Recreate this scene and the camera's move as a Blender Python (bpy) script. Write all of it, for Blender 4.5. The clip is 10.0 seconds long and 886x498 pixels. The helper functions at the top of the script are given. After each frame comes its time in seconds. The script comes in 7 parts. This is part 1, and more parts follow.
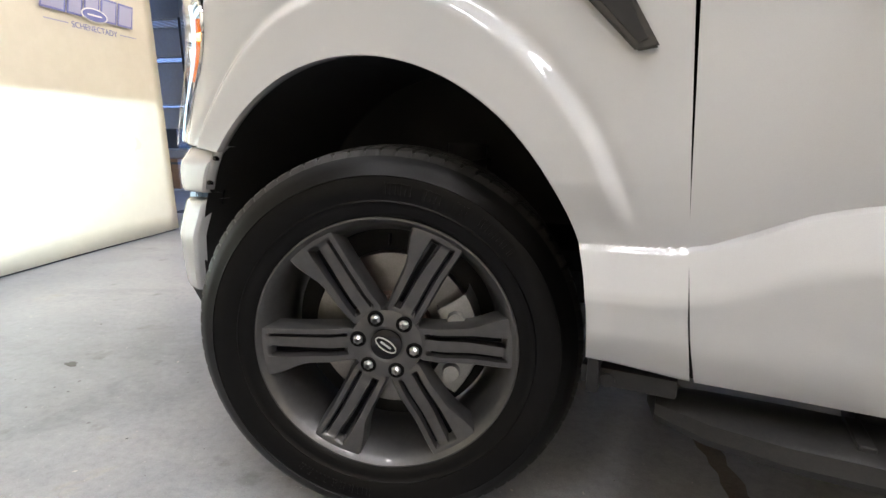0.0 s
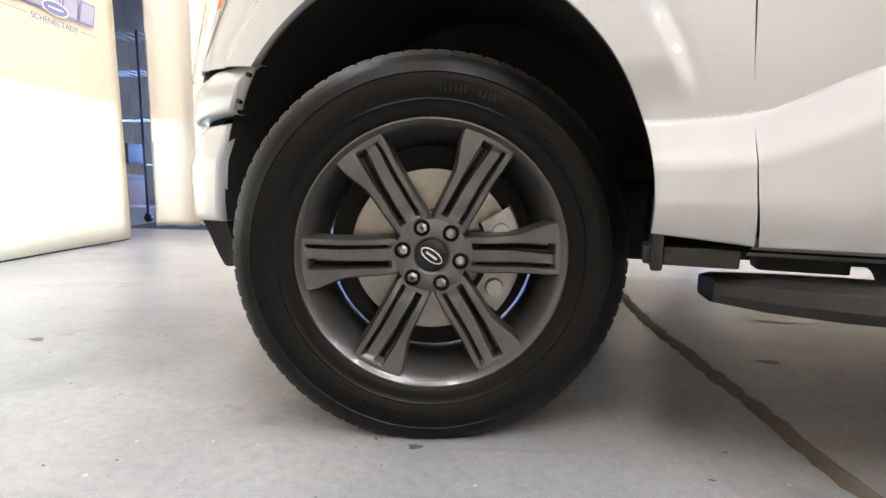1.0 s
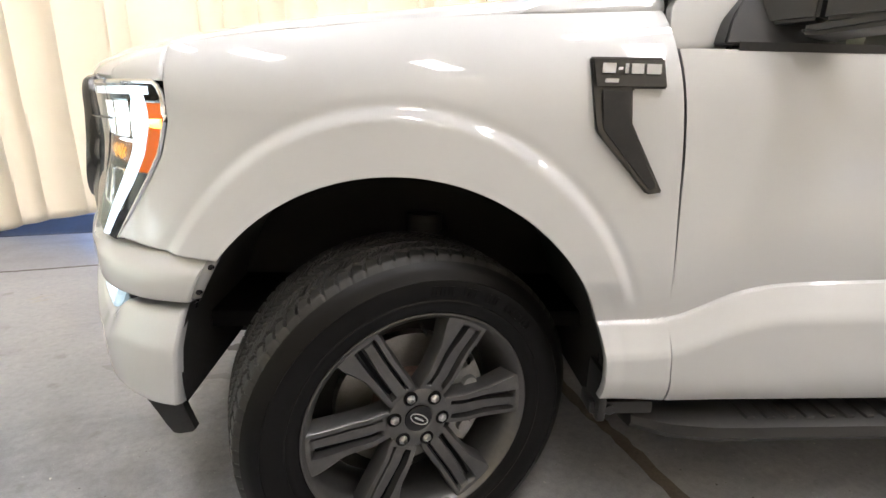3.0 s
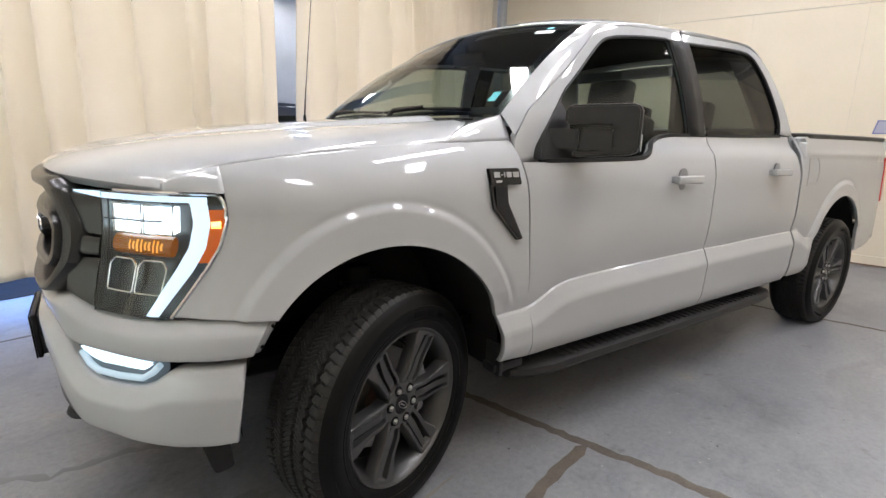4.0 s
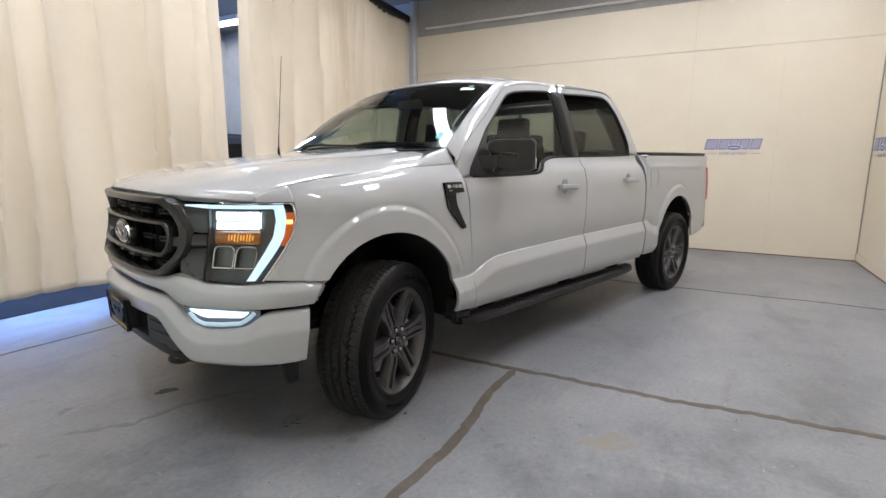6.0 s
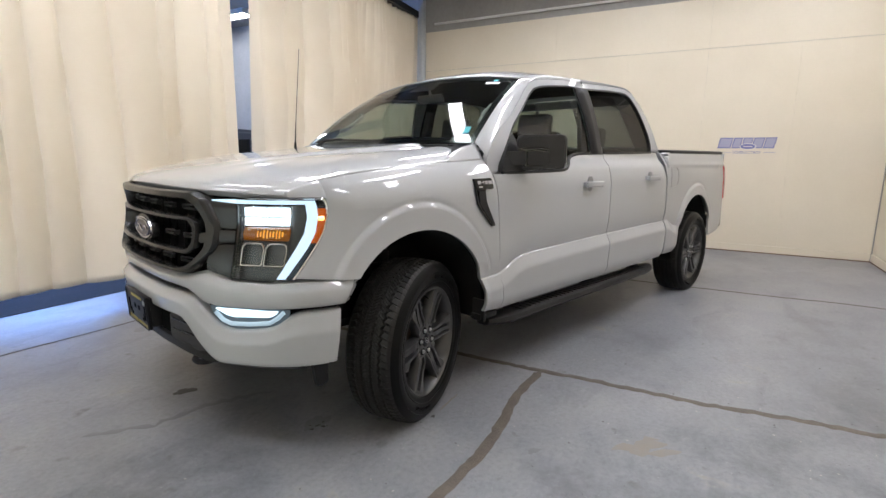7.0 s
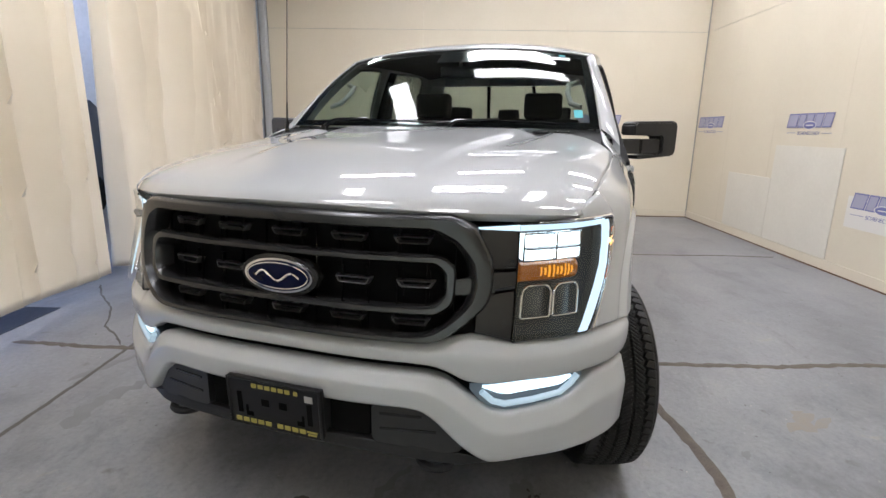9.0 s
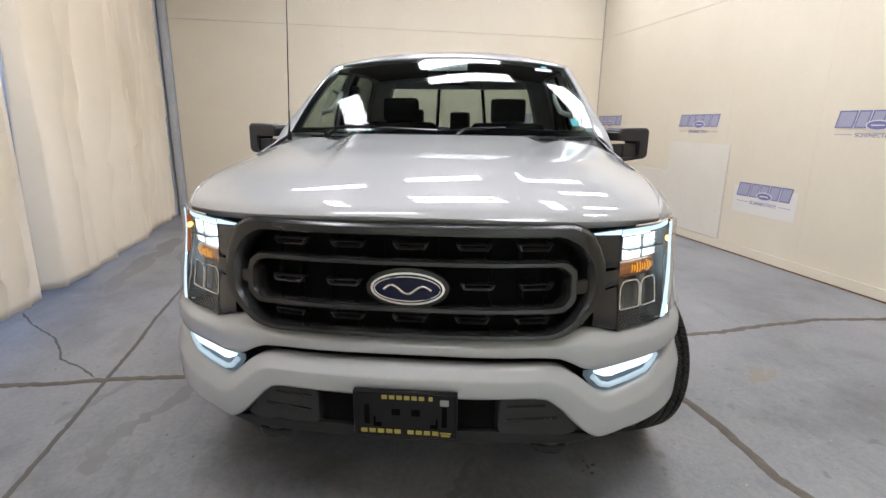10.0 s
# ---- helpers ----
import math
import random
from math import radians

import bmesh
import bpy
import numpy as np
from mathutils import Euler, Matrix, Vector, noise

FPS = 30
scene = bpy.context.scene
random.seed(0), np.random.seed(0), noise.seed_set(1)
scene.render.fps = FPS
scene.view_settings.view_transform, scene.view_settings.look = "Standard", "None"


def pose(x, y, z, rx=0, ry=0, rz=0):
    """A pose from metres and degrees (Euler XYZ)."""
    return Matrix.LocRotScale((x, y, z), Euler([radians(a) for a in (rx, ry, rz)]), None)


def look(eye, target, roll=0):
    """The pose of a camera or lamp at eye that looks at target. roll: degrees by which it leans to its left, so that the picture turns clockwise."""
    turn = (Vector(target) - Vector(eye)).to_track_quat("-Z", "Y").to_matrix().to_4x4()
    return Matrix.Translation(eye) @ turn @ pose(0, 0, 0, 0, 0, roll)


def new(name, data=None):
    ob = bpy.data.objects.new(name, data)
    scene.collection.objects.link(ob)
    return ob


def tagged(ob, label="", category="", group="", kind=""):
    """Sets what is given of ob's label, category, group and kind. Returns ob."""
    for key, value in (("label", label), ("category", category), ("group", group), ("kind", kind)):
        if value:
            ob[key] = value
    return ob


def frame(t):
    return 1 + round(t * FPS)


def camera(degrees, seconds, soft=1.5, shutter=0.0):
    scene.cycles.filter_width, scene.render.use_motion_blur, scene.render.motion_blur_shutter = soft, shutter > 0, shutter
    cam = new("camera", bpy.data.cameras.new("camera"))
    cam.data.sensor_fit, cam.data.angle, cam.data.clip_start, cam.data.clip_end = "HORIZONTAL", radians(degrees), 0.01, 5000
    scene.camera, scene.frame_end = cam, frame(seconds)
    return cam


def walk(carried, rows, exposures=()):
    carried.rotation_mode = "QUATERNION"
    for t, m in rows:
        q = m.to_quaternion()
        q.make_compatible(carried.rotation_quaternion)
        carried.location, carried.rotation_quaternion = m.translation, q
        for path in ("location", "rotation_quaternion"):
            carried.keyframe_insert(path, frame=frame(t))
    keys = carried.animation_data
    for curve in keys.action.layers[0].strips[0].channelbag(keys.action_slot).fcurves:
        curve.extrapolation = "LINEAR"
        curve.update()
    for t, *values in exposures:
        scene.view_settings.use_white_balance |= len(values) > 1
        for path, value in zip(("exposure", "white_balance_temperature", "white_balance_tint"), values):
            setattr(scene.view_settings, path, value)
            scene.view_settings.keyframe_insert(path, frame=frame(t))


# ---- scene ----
cam = camera(83.0, 10.0)
PATH = [
    (0, (0.527, -1.774, 0.8115), (-0.315, -0.017, 0.3585), 0.1),
    (0.5, (0.372, -1.826, 0.6035), (-0.34, 0.004, 0.2215), -0.1),
    (1, (0.358, -1.893, 0.5415), (-0.298, -0.025, 0.2575), 1.0),
    (1.5, (0.352, -1.893, 0.5355), (-0.299, -0.018, 0.2835), 0.8),
    (2, (0.353, -1.907, 0.5345), (-0.263, -0.024, 0.2605), 2.2),
    (2.5, (0.214, -1.964, 0.8205), (-0.2, -0.052, 0.4085), 3.6),
    (3, (-0.016, -1.955, 1.0880), (0.110, -0.038, 0.5220), 1.6),
    (3.2, (-0.128, -1.993, 1.1290), (0.226, -0.095, 0.6040), 1.0),
    (4.3, (-1.034, -2.442, 1.2910), (0.224, -0.942, 0.8840), 1.5),
    (4.5, (-1.172, -2.548, 1.2790), (0.118, -1.069, 0.8910), 0.6),
    (5, (-1.473, -2.718, 1.2760), (-0.12, -1.286, 0.9320), 0.4),
    (5.5, (-1.547, -2.846, 1.2890), (-0.163, -1.446, 0.9380), 0.1),
    (6.8, (-1.632, -2.784, 1.2780), (-0.208, -1.42, 0.9450), 0.8),
    (7, (-1.638, -2.676, 1.2750), (-0.233, -1.298, 0.9210), 0.7),
    (7.5, (-1.785, -2.287, 1.2970), (-0.321, -0.978, 0.9160), -0.0),
    (8, (-1.869, -1.785, 1.3330), (-0.261, -0.677, 0.9020), 0.5),
    (8.5, (-2.051, -1.302, 1.3310), (-0.308, -0.429, 0.8860), 0.7),
    (9, (-2.121, -0.864, 1.3540), (-0.269, -0.268, 0.8900), 0.9),
    (9.5, (-2.283, -0.499, 1.3910), (-0.36, -0.182, 0.9440), 1.1),
    (10, (-2.372, -0.207, 1.4190), (-0.437, -0.054, 0.9380), 0.7),
]
walk(cam, [(t, look(eye, target, roll)) for t, eye, target, roll in PATH],
     exposures=[(0, 0.82, 6600, 10), (0.5, 1.32, 6660, 10), (2.0, 1.38, 6820, 10), (2.6, 1.10, 6860, 10), (3.2, 0.80, 6880, 10), (4.4, 0.05, 6400, 10), (10, 0.10, 6400, 10)])

# ---- world and large lights ----
world = bpy.data.worlds.new("world")
scene.world = world
world.use_nodes = True
world.node_tree.nodes["Background"].inputs[0].default_value = (0.55, 0.65, 0.9, 1)
world.node_tree.nodes["Background"].inputs[1].default_value = 0.01

TROFFER_POWER = 30.5      # ceiling lamp radiance
DAY_POWER = 7.5          # bluish daylight door behind the curtains
BEAM_WATTS = 385.0        # low beams of the truck

# ---- materials ----


def material(name, colour, rough=0.5, metal=0.0, coat=0.0, emit=None, strength=0.0, spec=0.5):
    m = bpy.data.materials.new(name)
    m.use_nodes = True
    b = m.node_tree.nodes["Principled BSDF"]
    b.inputs["Base Color"].default_value = (*colour, 1)
    b.inputs["Roughness"].default_value = rough
    b.inputs["Metallic"].default_value = metal
    b.inputs["Coat Weight"].default_value = coat
    b.inputs["Coat Roughness"].default_value = 0.04
    b.inputs["Specular IOR Level"].default_value = spec
    if emit:
        b.inputs["Emission Color"].default_value = (*emit, 1)
        b.inputs["Emission Strength"].default_value = strength
    return m


def node(m, kind, **values):
    n = m.node_tree.nodes.new(kind)
    for k, v in values.items():
        n.inputs[k].default_value = v
    return n


def link(m, a, b):
    m.node_tree.links.new(a, b)


def coords(m, scale=(1, 1, 1), use="Object"):
    tc = m.node_tree.nodes.new("ShaderNodeTexCoord")
    mp = m.node_tree.nodes.new("ShaderNodeMapping")
    mp.inputs["Scale"].default_value = scale
    link(m, tc.outputs[use], mp.inputs["Vector"])
    return mp.outputs["Vector"]


def ramp(m, fac, stops):
    r = m.node_tree.nodes.new("ShaderNodeValToRGB")
    els = r.color_ramp.elements
    while len(els) < len(stops):
        els.new(0.5)
    for e, (p, c) in zip(els, stops):
        e.position, e.color = p, (*c, 1) if len(c) == 3 else c
    link(m, fac, r.inputs["Fac"])
    return r.outputs["Color"]


def mixc(m, fac, a, b, mode="MIX"):
    x = m.node_tree.nodes.new("ShaderNodeMix")
    x.data_type, x.blend_type = "RGBA", mode
    for sock, v in ((x.inputs["Factor"], fac), (x.inputs["A"], a), (x.inputs["B"], b)):
        if isinstance(v, (int, float)):
            sock.default_value = v
        elif isinstance(v, tuple):
            sock.default_value = (*v, 1)
        else:
            link(m, v, sock)
    return x.outputs["Result"]


def noise_tex(m, vec, scale, detail=4.0, rough=0.6, distort=0.0):
    n = node(m, "ShaderNodeTexNoise", Scale=scale, Detail=detail, Roughness=rough, Distortion=distort)
    link(m, vec, n.inputs["Vector"])
    return n.outputs["Fac"]


def bump(m, height, strength, distance):
    n = node(m, "ShaderNodeBump", Strength=strength, Distance=distance)
    link(m, height, n.inputs["Height"])
    link(m, n.outputs["Normal"], m.node_tree.nodes["Principled BSDF"].inputs["Normal"])


def base(m):
    return m.node_tree.nodes["Principled BSDF"].inputs["Base Color"]


def rough_in(m):
    return m.node_tree.nodes["Principled BSDF"].inputs["Roughness"]


def varied(name, dark, light, scale, rough=(0.4, 0.6), metal=0.0, relief=0.0, fine=0.0, stretch=(1, 1, 1), coat=0.0, spec=0.5):
    """A surface whose colour and gloss vary at two scales."""
    m = material(name, light, rough[0], metal, coat, spec=spec)
    v = coords(m, stretch)
    big = noise_tex(m, v, scale, 5)
    small = noise_tex(m, v, scale * 14, 3)
    f = mixc(m, 0.4, big, small)
    link(m, ramp(m, f, [(0.3, dark), (0.7, light)]), base(m))
    r = node(m, "ShaderNodeMapRange")
    r.inputs["To Min"].default_value, r.inputs["To Max"].default_value = rough
    link(m, big, r.inputs["Value"])
    link(m, r.outputs["Result"], rough_in(m))
    if relief:
        bump(m, small, relief, fine)
    return m


def pane(name, tint, gloss_rough=0.0, ior=1.5):
    """Thin glass: tinted see-through with a Fresnel gloss."""
    m = bpy.data.materials.new(name)
    m.use_nodes = True
    nt = m.node_tree
    nt.nodes.remove(nt.nodes["Principled BSDF"])
    t, g = nt.nodes.new("ShaderNodeBsdfTransparent"), nt.nodes.new("ShaderNodeBsdfGlossy")
    t.inputs["Color"].default_value = (*tint, 1)
    g.inputs["Roughness"].default_value = gloss_rough
    lw, mx = nt.nodes.new("ShaderNodeLayerWeight"), nt.nodes.new("ShaderNodeMixShader")
    lw.inputs["Blend"].default_value = 0.5
    pw, ad = nt.nodes.new("ShaderNodeMath"), nt.nodes.new("ShaderNodeMath")
    pw.operation, ad.operation = "POWER", "MULTIPLY_ADD"
    pw.inputs[1].default_value = 5.0
    least = ((ior - 1) / (ior + 1)) ** 2
    ad.inputs[1].default_value, ad.inputs[2].default_value = 1 - least, least
    nt.links.new(lw.outputs["Facing"], pw.inputs[0])
    nt.links.new(pw.outputs[0], ad.inputs[0])
    nt.links.new(ad.outputs[0], mx.inputs[0])
    nt.links.new(t.outputs[0], mx.inputs[1])
    nt.links.new(g.outputs[0], mx.inputs[2])
    nt.links.new(mx.outputs[0], nt.nodes["Material Output"].inputs["Surface"])
    return m


def glow(name, colour, strength):
    return material(name, (0.8, 0.8, 0.8), 0.4, emit=colour, strength=strength)


# truck
PAINT = material("pale_grey_paint", (0.385, 0.395, 0.40), 0.5, coat=1.0, spec=0.3)
PAINT.node_tree.nodes["Principled BSDF"].inputs["Coat Roughness"].default_value = 0.035
_v = coords(PAINT)
_n = noise_tex(PAINT, _v, 900, 1)
link(PAINT, ramp(PAINT, _n, [(0.3, (0.378, 0.387, 0.392)), (0.7, (0.392, 0.402, 0.407))]), base(PAINT))
_d = noise_tex(PAINT, _v, 3, 5)
_r = node(PAINT, "ShaderNodeMapRange")
_r.inputs["To Min"].default_value, _r.inputs["To Max"].default_value = 0.42, 0.55
link(PAINT, _d, _r.inputs["Value"])
link(PAINT, _r.outputs["Result"], rough_in(PAINT))
# near-black; stands in for shade in gaps, openings and sockets
GAP = material("dark_gap", (0.003, 0.003, 0.003), 0.9, spec=0.1)
LINER = varied("black_felt_liner", (0.002, 0.002, 0.002), (0.005, 0.005, 0.005), 6, (0.75, 0.95), relief=0.3, fine=0.002)
PLASTIC = varied("textured_black_plastic", (0.015, 0.015, 0.0155), (0.025, 0.025, 0.0255), 9, (0.36, 0.5), relief=0.25, fine=0.001, spec=0.2)
GRILLE_GREY = varied("satin_charcoal_grille", (0.0145, 0.0145, 0.0145), (0.0165, 0.0165, 0.0165), 2, (0.24, 0.28), spec=0.5)
STEP_BLACK = varied("worn_black_step", (0.011, 0.011, 0.011), (0.024, 0.0235, 0.023), 14, (0.45, 0.62), relief=0.25, fine=0.001, spec=0.3)
GLOSS_BLACK = material("gloss_black", (0.006, 0.006, 0.007), 0.12, spec=0.35)
MESH_AND_SHADE_BLACK = material("black_mesh", (0.0018, 0.0018, 0.0024), 0.6, spec=0.05)
GRILLE_TICK = material("dark_grille_insert", (0.05, 0.05, 0.052), 0.28, spec=0.6)
RUBBER = varied("tyre_rubber", (0.0020, 0.0020, 0.0020), (0.0042, 0.004, 0.004), 7, (0.32, 0.48), relief=0.2, fine=0.001, spec=0.14)
TREAD = varied("dusty_tread_rubber", (0.007, 0.0067, 0.0061), (0.021, 0.020, 0.0178), 16, (0.4, 0.65), relief=0.3, fine=0.001, spec=0.3)
ALLOY = varied("gunmetal_alloy", (0.070, 0.070, 0.070), (0.100, 0.099, 0.098), 5, (0.34, 0.44), metal=0.75, coat=0.25)
DISC = varied("brushed_brake_disc", (0.2, 0.19, 0.18), (0.32, 0.31, 0.29), 20, (0.3, 0.45), metal=0.9)
RUST = varied("brown_cast_iron", (0.05, 0.03, 0.022), (0.14, 0.075, 0.05), 15, (0.6, 0.8), relief=0.4, fine=0.002)
CAST = varied("cast_aluminium", (0.22, 0.22, 0.22), (0.34, 0.34, 0.33), 18, (0.4, 0.6), metal=0.7, relief=0.3, fine=0.001)
CHROME = material("chrome", (0.75, 0.75, 0.76), 0.08, metal=1.0)
SATIN = material("satin_silver", (0.55, 0.55, 0.54), 0.28, metal=0.9)
EMBLEM_BLUE = varied("enamel_blue", (0.002, 0.0035, 0.018), (0.003, 0.005, 0.027), 8, (0.10, 0.16), spec=0.25)
WINDSHIELD = pane("windshield_glass", (0.76, 0.84, 0.81))
REAR_GLASS = pane("rear_glass", (0.46, 0.50, 0.47))
TINTED = pane("privacy_glass", (0.17, 0.19, 0.175), ior=1.45)
FRONT_GLASS = pane("side_glass", (0.46, 0.53, 0.48), ior=1.45)
LENS = pane("clear_lens", (0.93, 0.95, 0.96))
DRL = material("daytime_strip", (0.22, 0.26, 0.3), 0.3, emit=(0.66, 0.87, 1.0), strength=1.05)
LED = glow("led_module", (0.76, 0.91, 1.0), 3.4)
FOG = material("fog_led", (0.3, 0.33, 0.36), 0.3, emit=(0.70, 0.88, 1.0), strength=1.7)
AMBER = material("amber_lens", (0.55, 0.10, 0.008), 0.18, coat=0.7, emit=(1.0, 0.20, 0.01), strength=0.16)
AMBER_DEEP = material("deep_amber_lens", (0.15, 0.048, 0.005), 0.15, coat=0.8, emit=(1.0, 0.30, 0.01), strength=0.11)
AMBER_LIT = glow("amber_bulb", (1.0, 0.48, 0.03), 2.6)
AMBER_MID = material("amber_core", (0.5, 0.2, 0.02), 0.3, emit=(1.0, 0.42, 0.02), strength=0.75)
FOG_LENS = material("fog_lens", (0.10, 0.12, 0.14), 0.15, emit=(0.6, 0.82, 1.0), strength=0.05)
FOG_STRIP = material("fog_strip", (0.3, 0.34, 0.38), 0.2, emit=(0.6, 0.84, 1.0), strength=0.42)
MIRROR_SHELL = varied("charcoal_mirror_shell", (0.017, 0.017, 0.0175), (0.026, 0.026, 0.0265), 30, (0.34, 0.46), relief=0.2, fine=0.0008, spec=0.4)
CUP = material("shaded_cup", (0.20, 0.205, 0.21), 0.4)
LAMP_DARK = material("headlight_housing", (0.030, 0.034, 0.036), 0.22, spec=0.5)
LAMP_BOX = varied("smoky_reflector", (0.055, 0.06, 0.06), (0.13, 0.14, 0.14), 22, (0.18, 0.3), metal=0.6)
TAIL = material("red_tail_lens", (0.42, 0.012, 0.018), 0.12, coat=0.8, emit=(1, 0.02, 0.03), strength=0.06)
CABIN = varied("dark_grey_cabin_trim", (0.012, 0.012, 0.013), (0.022, 0.022, 0.023), 8, (0.6, 0.75), spec=0.2)
DASH = varied("charcoal_dashboard", (0.05, 0.06, 0.063), (0.075, 0.085, 0.09), 12, (0.5, 0.65), relief=0.2, fine=0.001)
SEAT = varied("black_seat_cloth", (0.014, 0.014, 0.015), (0.028, 0.028, 0.029), 40, (0.8, 0.95), relief=0.3, fine=0.001, spec=0.15)
HEADLINER = varied("grey_headliner", (0.028, 0.028, 0.028), (0.036, 0.036, 0.036), 30, (0.85, 0.95), spec=0.1)
PILLAR_TRIM = material("grey_pillar_trim", (0.22, 0.22, 0.20), 0.7)
PLATE_BLACK = varied("plate_bracket_black", (0.006, 0.006, 0.007), (0.011, 0.011, 0.012), 20, (0.35, 0.5), spec=0.25)
PLATE_GOLD = material("gold_lettering", (0.36, 0.30, 0.07), 0.5)
STICKER_TEAL = material("teal_sticker", (0.05, 0.38, 0.42), 0.5)
STICKER_WHITE = material("white_sticker", (0.72, 0.74, 0.72), 0.55)
DECAL_GREY = material("grey_decal", (0.30, 0.29, 0.28), 0.5)
MIRROR_GLASS = material("mirror_glass", (0.8, 0.8, 0.8), 0.02, metal=1.0)

# room
WALL = material("cream_wall_board", (0.70, 0.63, 0.50), 0.42)
_v = coords(WALL)
_big = noise_tex(WALL, _v, 0.9, 5)
_fine = noise_tex(WALL, _v, 30, 4)
_f = mixc(WALL, 0.25, _big, _fine)
link(WALL, ramp(WALL, _f, [(0.3, (0.675, 0.605, 0.475)), (0.7, (0.735, 0.665, 0.535))]), base(WALL))
bump(WALL, _fine, 0.08, 0.002)
_r = node(WALL, "ShaderNodeMapRange")
_r.inputs["To Min"].default_value, _r.inputs["To Max"].default_value = 0.34, 0.52
link(WALL, _big, _r.inputs["Value"])
link(WALL, _r.outputs["Result"], rough_in(WALL))
BOARD_WHITE = varied("white_board", (0.68, 0.64, 0.555), (0.75, 0.71, 0.625), 2, (0.35, 0.5))
CEILING = varied("grey_ceiling_paint", (0.17, 0.17, 0.165), (0.24, 0.24, 0.23), 1.5, (0.7, 0.9), relief=0.2, fine=0.004)
CONCRETE_UPPER = varied("grey_upper_wall", (0.30, 0.29, 0.27), (0.38, 0.37, 0.345), 1.2, (0.6, 0.8))
STEEL_DARK = varied("dark_painted_steel", (0.012, 0.012, 0.013), (0.024, 0.024, 0.024), 4, (0.45, 0.6), spec=0.2)
BANNER = varied("cream_banner_vinyl", (0.58, 0.525, 0.40), (0.66, 0.60, 0.475), 0.8, (0.24, 0.34))
SIGN_BLUE = material("sign_slate_blue", (0.16, 0.17, 0.36), 0.5)
SIGN_GREY = material("sign_grey", (0.36, 0.35, 0.46), 0.5)
SIGN_WHITE = material("sign_white", (0.74, 0.71, 0.66), 0.5)
TROFFER = glow("lamp_diffuser", (0.965, 0.955, 1.005), TROFFER_POWER)
WHITE_METAL = material("white_enamel", (0.7, 0.7, 0.68), 0.4)
BLOCK = varied("painted_block_wall", (0.40, 0.42, 0.44), (0.52, 0.54, 0.56), 2, (0.6, 0.8))
DAYDOOR = glow("daylight_panel", (0.17, 0.38, 1.0), DAY_POWER)
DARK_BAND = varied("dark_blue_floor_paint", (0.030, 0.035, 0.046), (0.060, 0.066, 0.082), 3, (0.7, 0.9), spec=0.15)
FAR_DARK = material("far_dark_clutter", (0.03, 0.032, 0.04), 0.5)
WOOD = varied("brown_wood", (0.10, 0.05, 0.025), (0.2, 0.11, 0.06), 6, (0.5, 0.7), stretch=(1, 1, 8))

CLOTH = material("cream_canvas", (0.62, 0.535, 0.40), 0.85)
_v = coords(CLOTH)
_big = noise_tex(CLOTH, _v, 1.1, 5)
_weave = noise_tex(CLOTH, coords(CLOTH, (60, 60, 60)), 6, 2)
link(CLOTH, ramp(CLOTH, mixc(CLOTH, 0.3, _big, _weave), [(0.3, (0.775, 0.68, 0.53)), (0.7, (0.86, 0.775, 0.63))]), base(CLOTH))
bump(CLOTH, _weave, 0.15, 0.001)
CLOTH.node_tree.nodes["Principled BSDF"].inputs["Sheen Weight"].default_value = 0.15
_out = CLOTH.node_tree.nodes["Material Output"]
_tr = CLOTH.node_tree.nodes.new("ShaderNodeBsdfTranslucent")
_tr.inputs["Color"].default_value = (0.55, 0.47, 0.36, 1)
_mx = CLOTH.node_tree.nodes.new("ShaderNodeMixShader")
_mx.inputs[0].default_value = 0.07
link(CLOTH, CLOTH.node_tree.nodes["Principled BSDF"].outputs[0], _mx.inputs[1])
link(CLOTH, _tr.outputs[0], _mx.inputs[2])
link(CLOTH, _mx.outputs[0], _out.inputs["Surface"])

# painted concrete floor: grey-blue coat, worn to bare concrete in places, dark stains, pale scuffs
FLOOR = material("painted_concrete", (0.2, 0.2, 0.2), 0.4)
_v = coords(FLOOR)
_a = noise_tex(FLOOR, _v, 0.55, 6, 0.6)
_b = noise_tex(FLOOR, _v, 2.6, 6, 0.65, 0.4)
_c = noise_tex(FLOOR, _v, 38, 4, 0.7)
_col = ramp(FLOOR, mixc(FLOOR, 0.35, _a, _b), [(0.33, (0.085, 0.089, 0.098)), (0.42, (0.15, 0.155, 0.169)), (0.48, (0.2, 0.206, 0.222)), (0.56, (0.235, 0.238, 0.250)), (0.68, (0.30, 0.298, 0.295))])
_wear = ramp(FLOOR, _b, [(0.64, (0, 0, 0)), (0.72, (1, 1, 1))])
_col = mixc(FLOOR, _wear, _col, (0.27, 0.255, 0.225))
_spots = noise_tex(FLOOR, _v, 7.5, 3, 0.5)
_dark = ramp(FLOOR, _spots, [(0.66, (0, 0, 0)), (0.76, (0.7, 0.7, 0.7))])
_col = mixc(FLOOR, _dark, _col, (0.09, 0.085, 0.078))
_speck = noise_tex(FLOOR, _v, 120, 1, 0.5)
_pale = ramp(FLOOR, _speck, [(0.735, (0, 0, 0)), (0.80, (0.85, 0.85, 0.85))])
_col = mixc(FLOOR, _pale, _col, (0.42, 0.41, 0.39))
_scuff = noise_tex(FLOOR, coords(FLOOR, (1.0, 2.6, 1.0)), 1.3, 5, 0.6, 0.6)
_col = mixc(FLOOR, 0.55, _col, ramp(FLOOR, _scuff, [(0.33, (0.66, 0.66, 0.67)), (0.47, (1, 1, 1)), (0.62, (1.0, 1.0, 1.0)), (0.72, (1.22, 1.21, 1.19))]), "MULTIPLY")
_grit = ramp(FLOOR, _c, [(0.30, (0.72, 0.72, 0.72)), (0.5, (1, 1, 1)), (0.72, (1.22, 1.21, 1.19))])
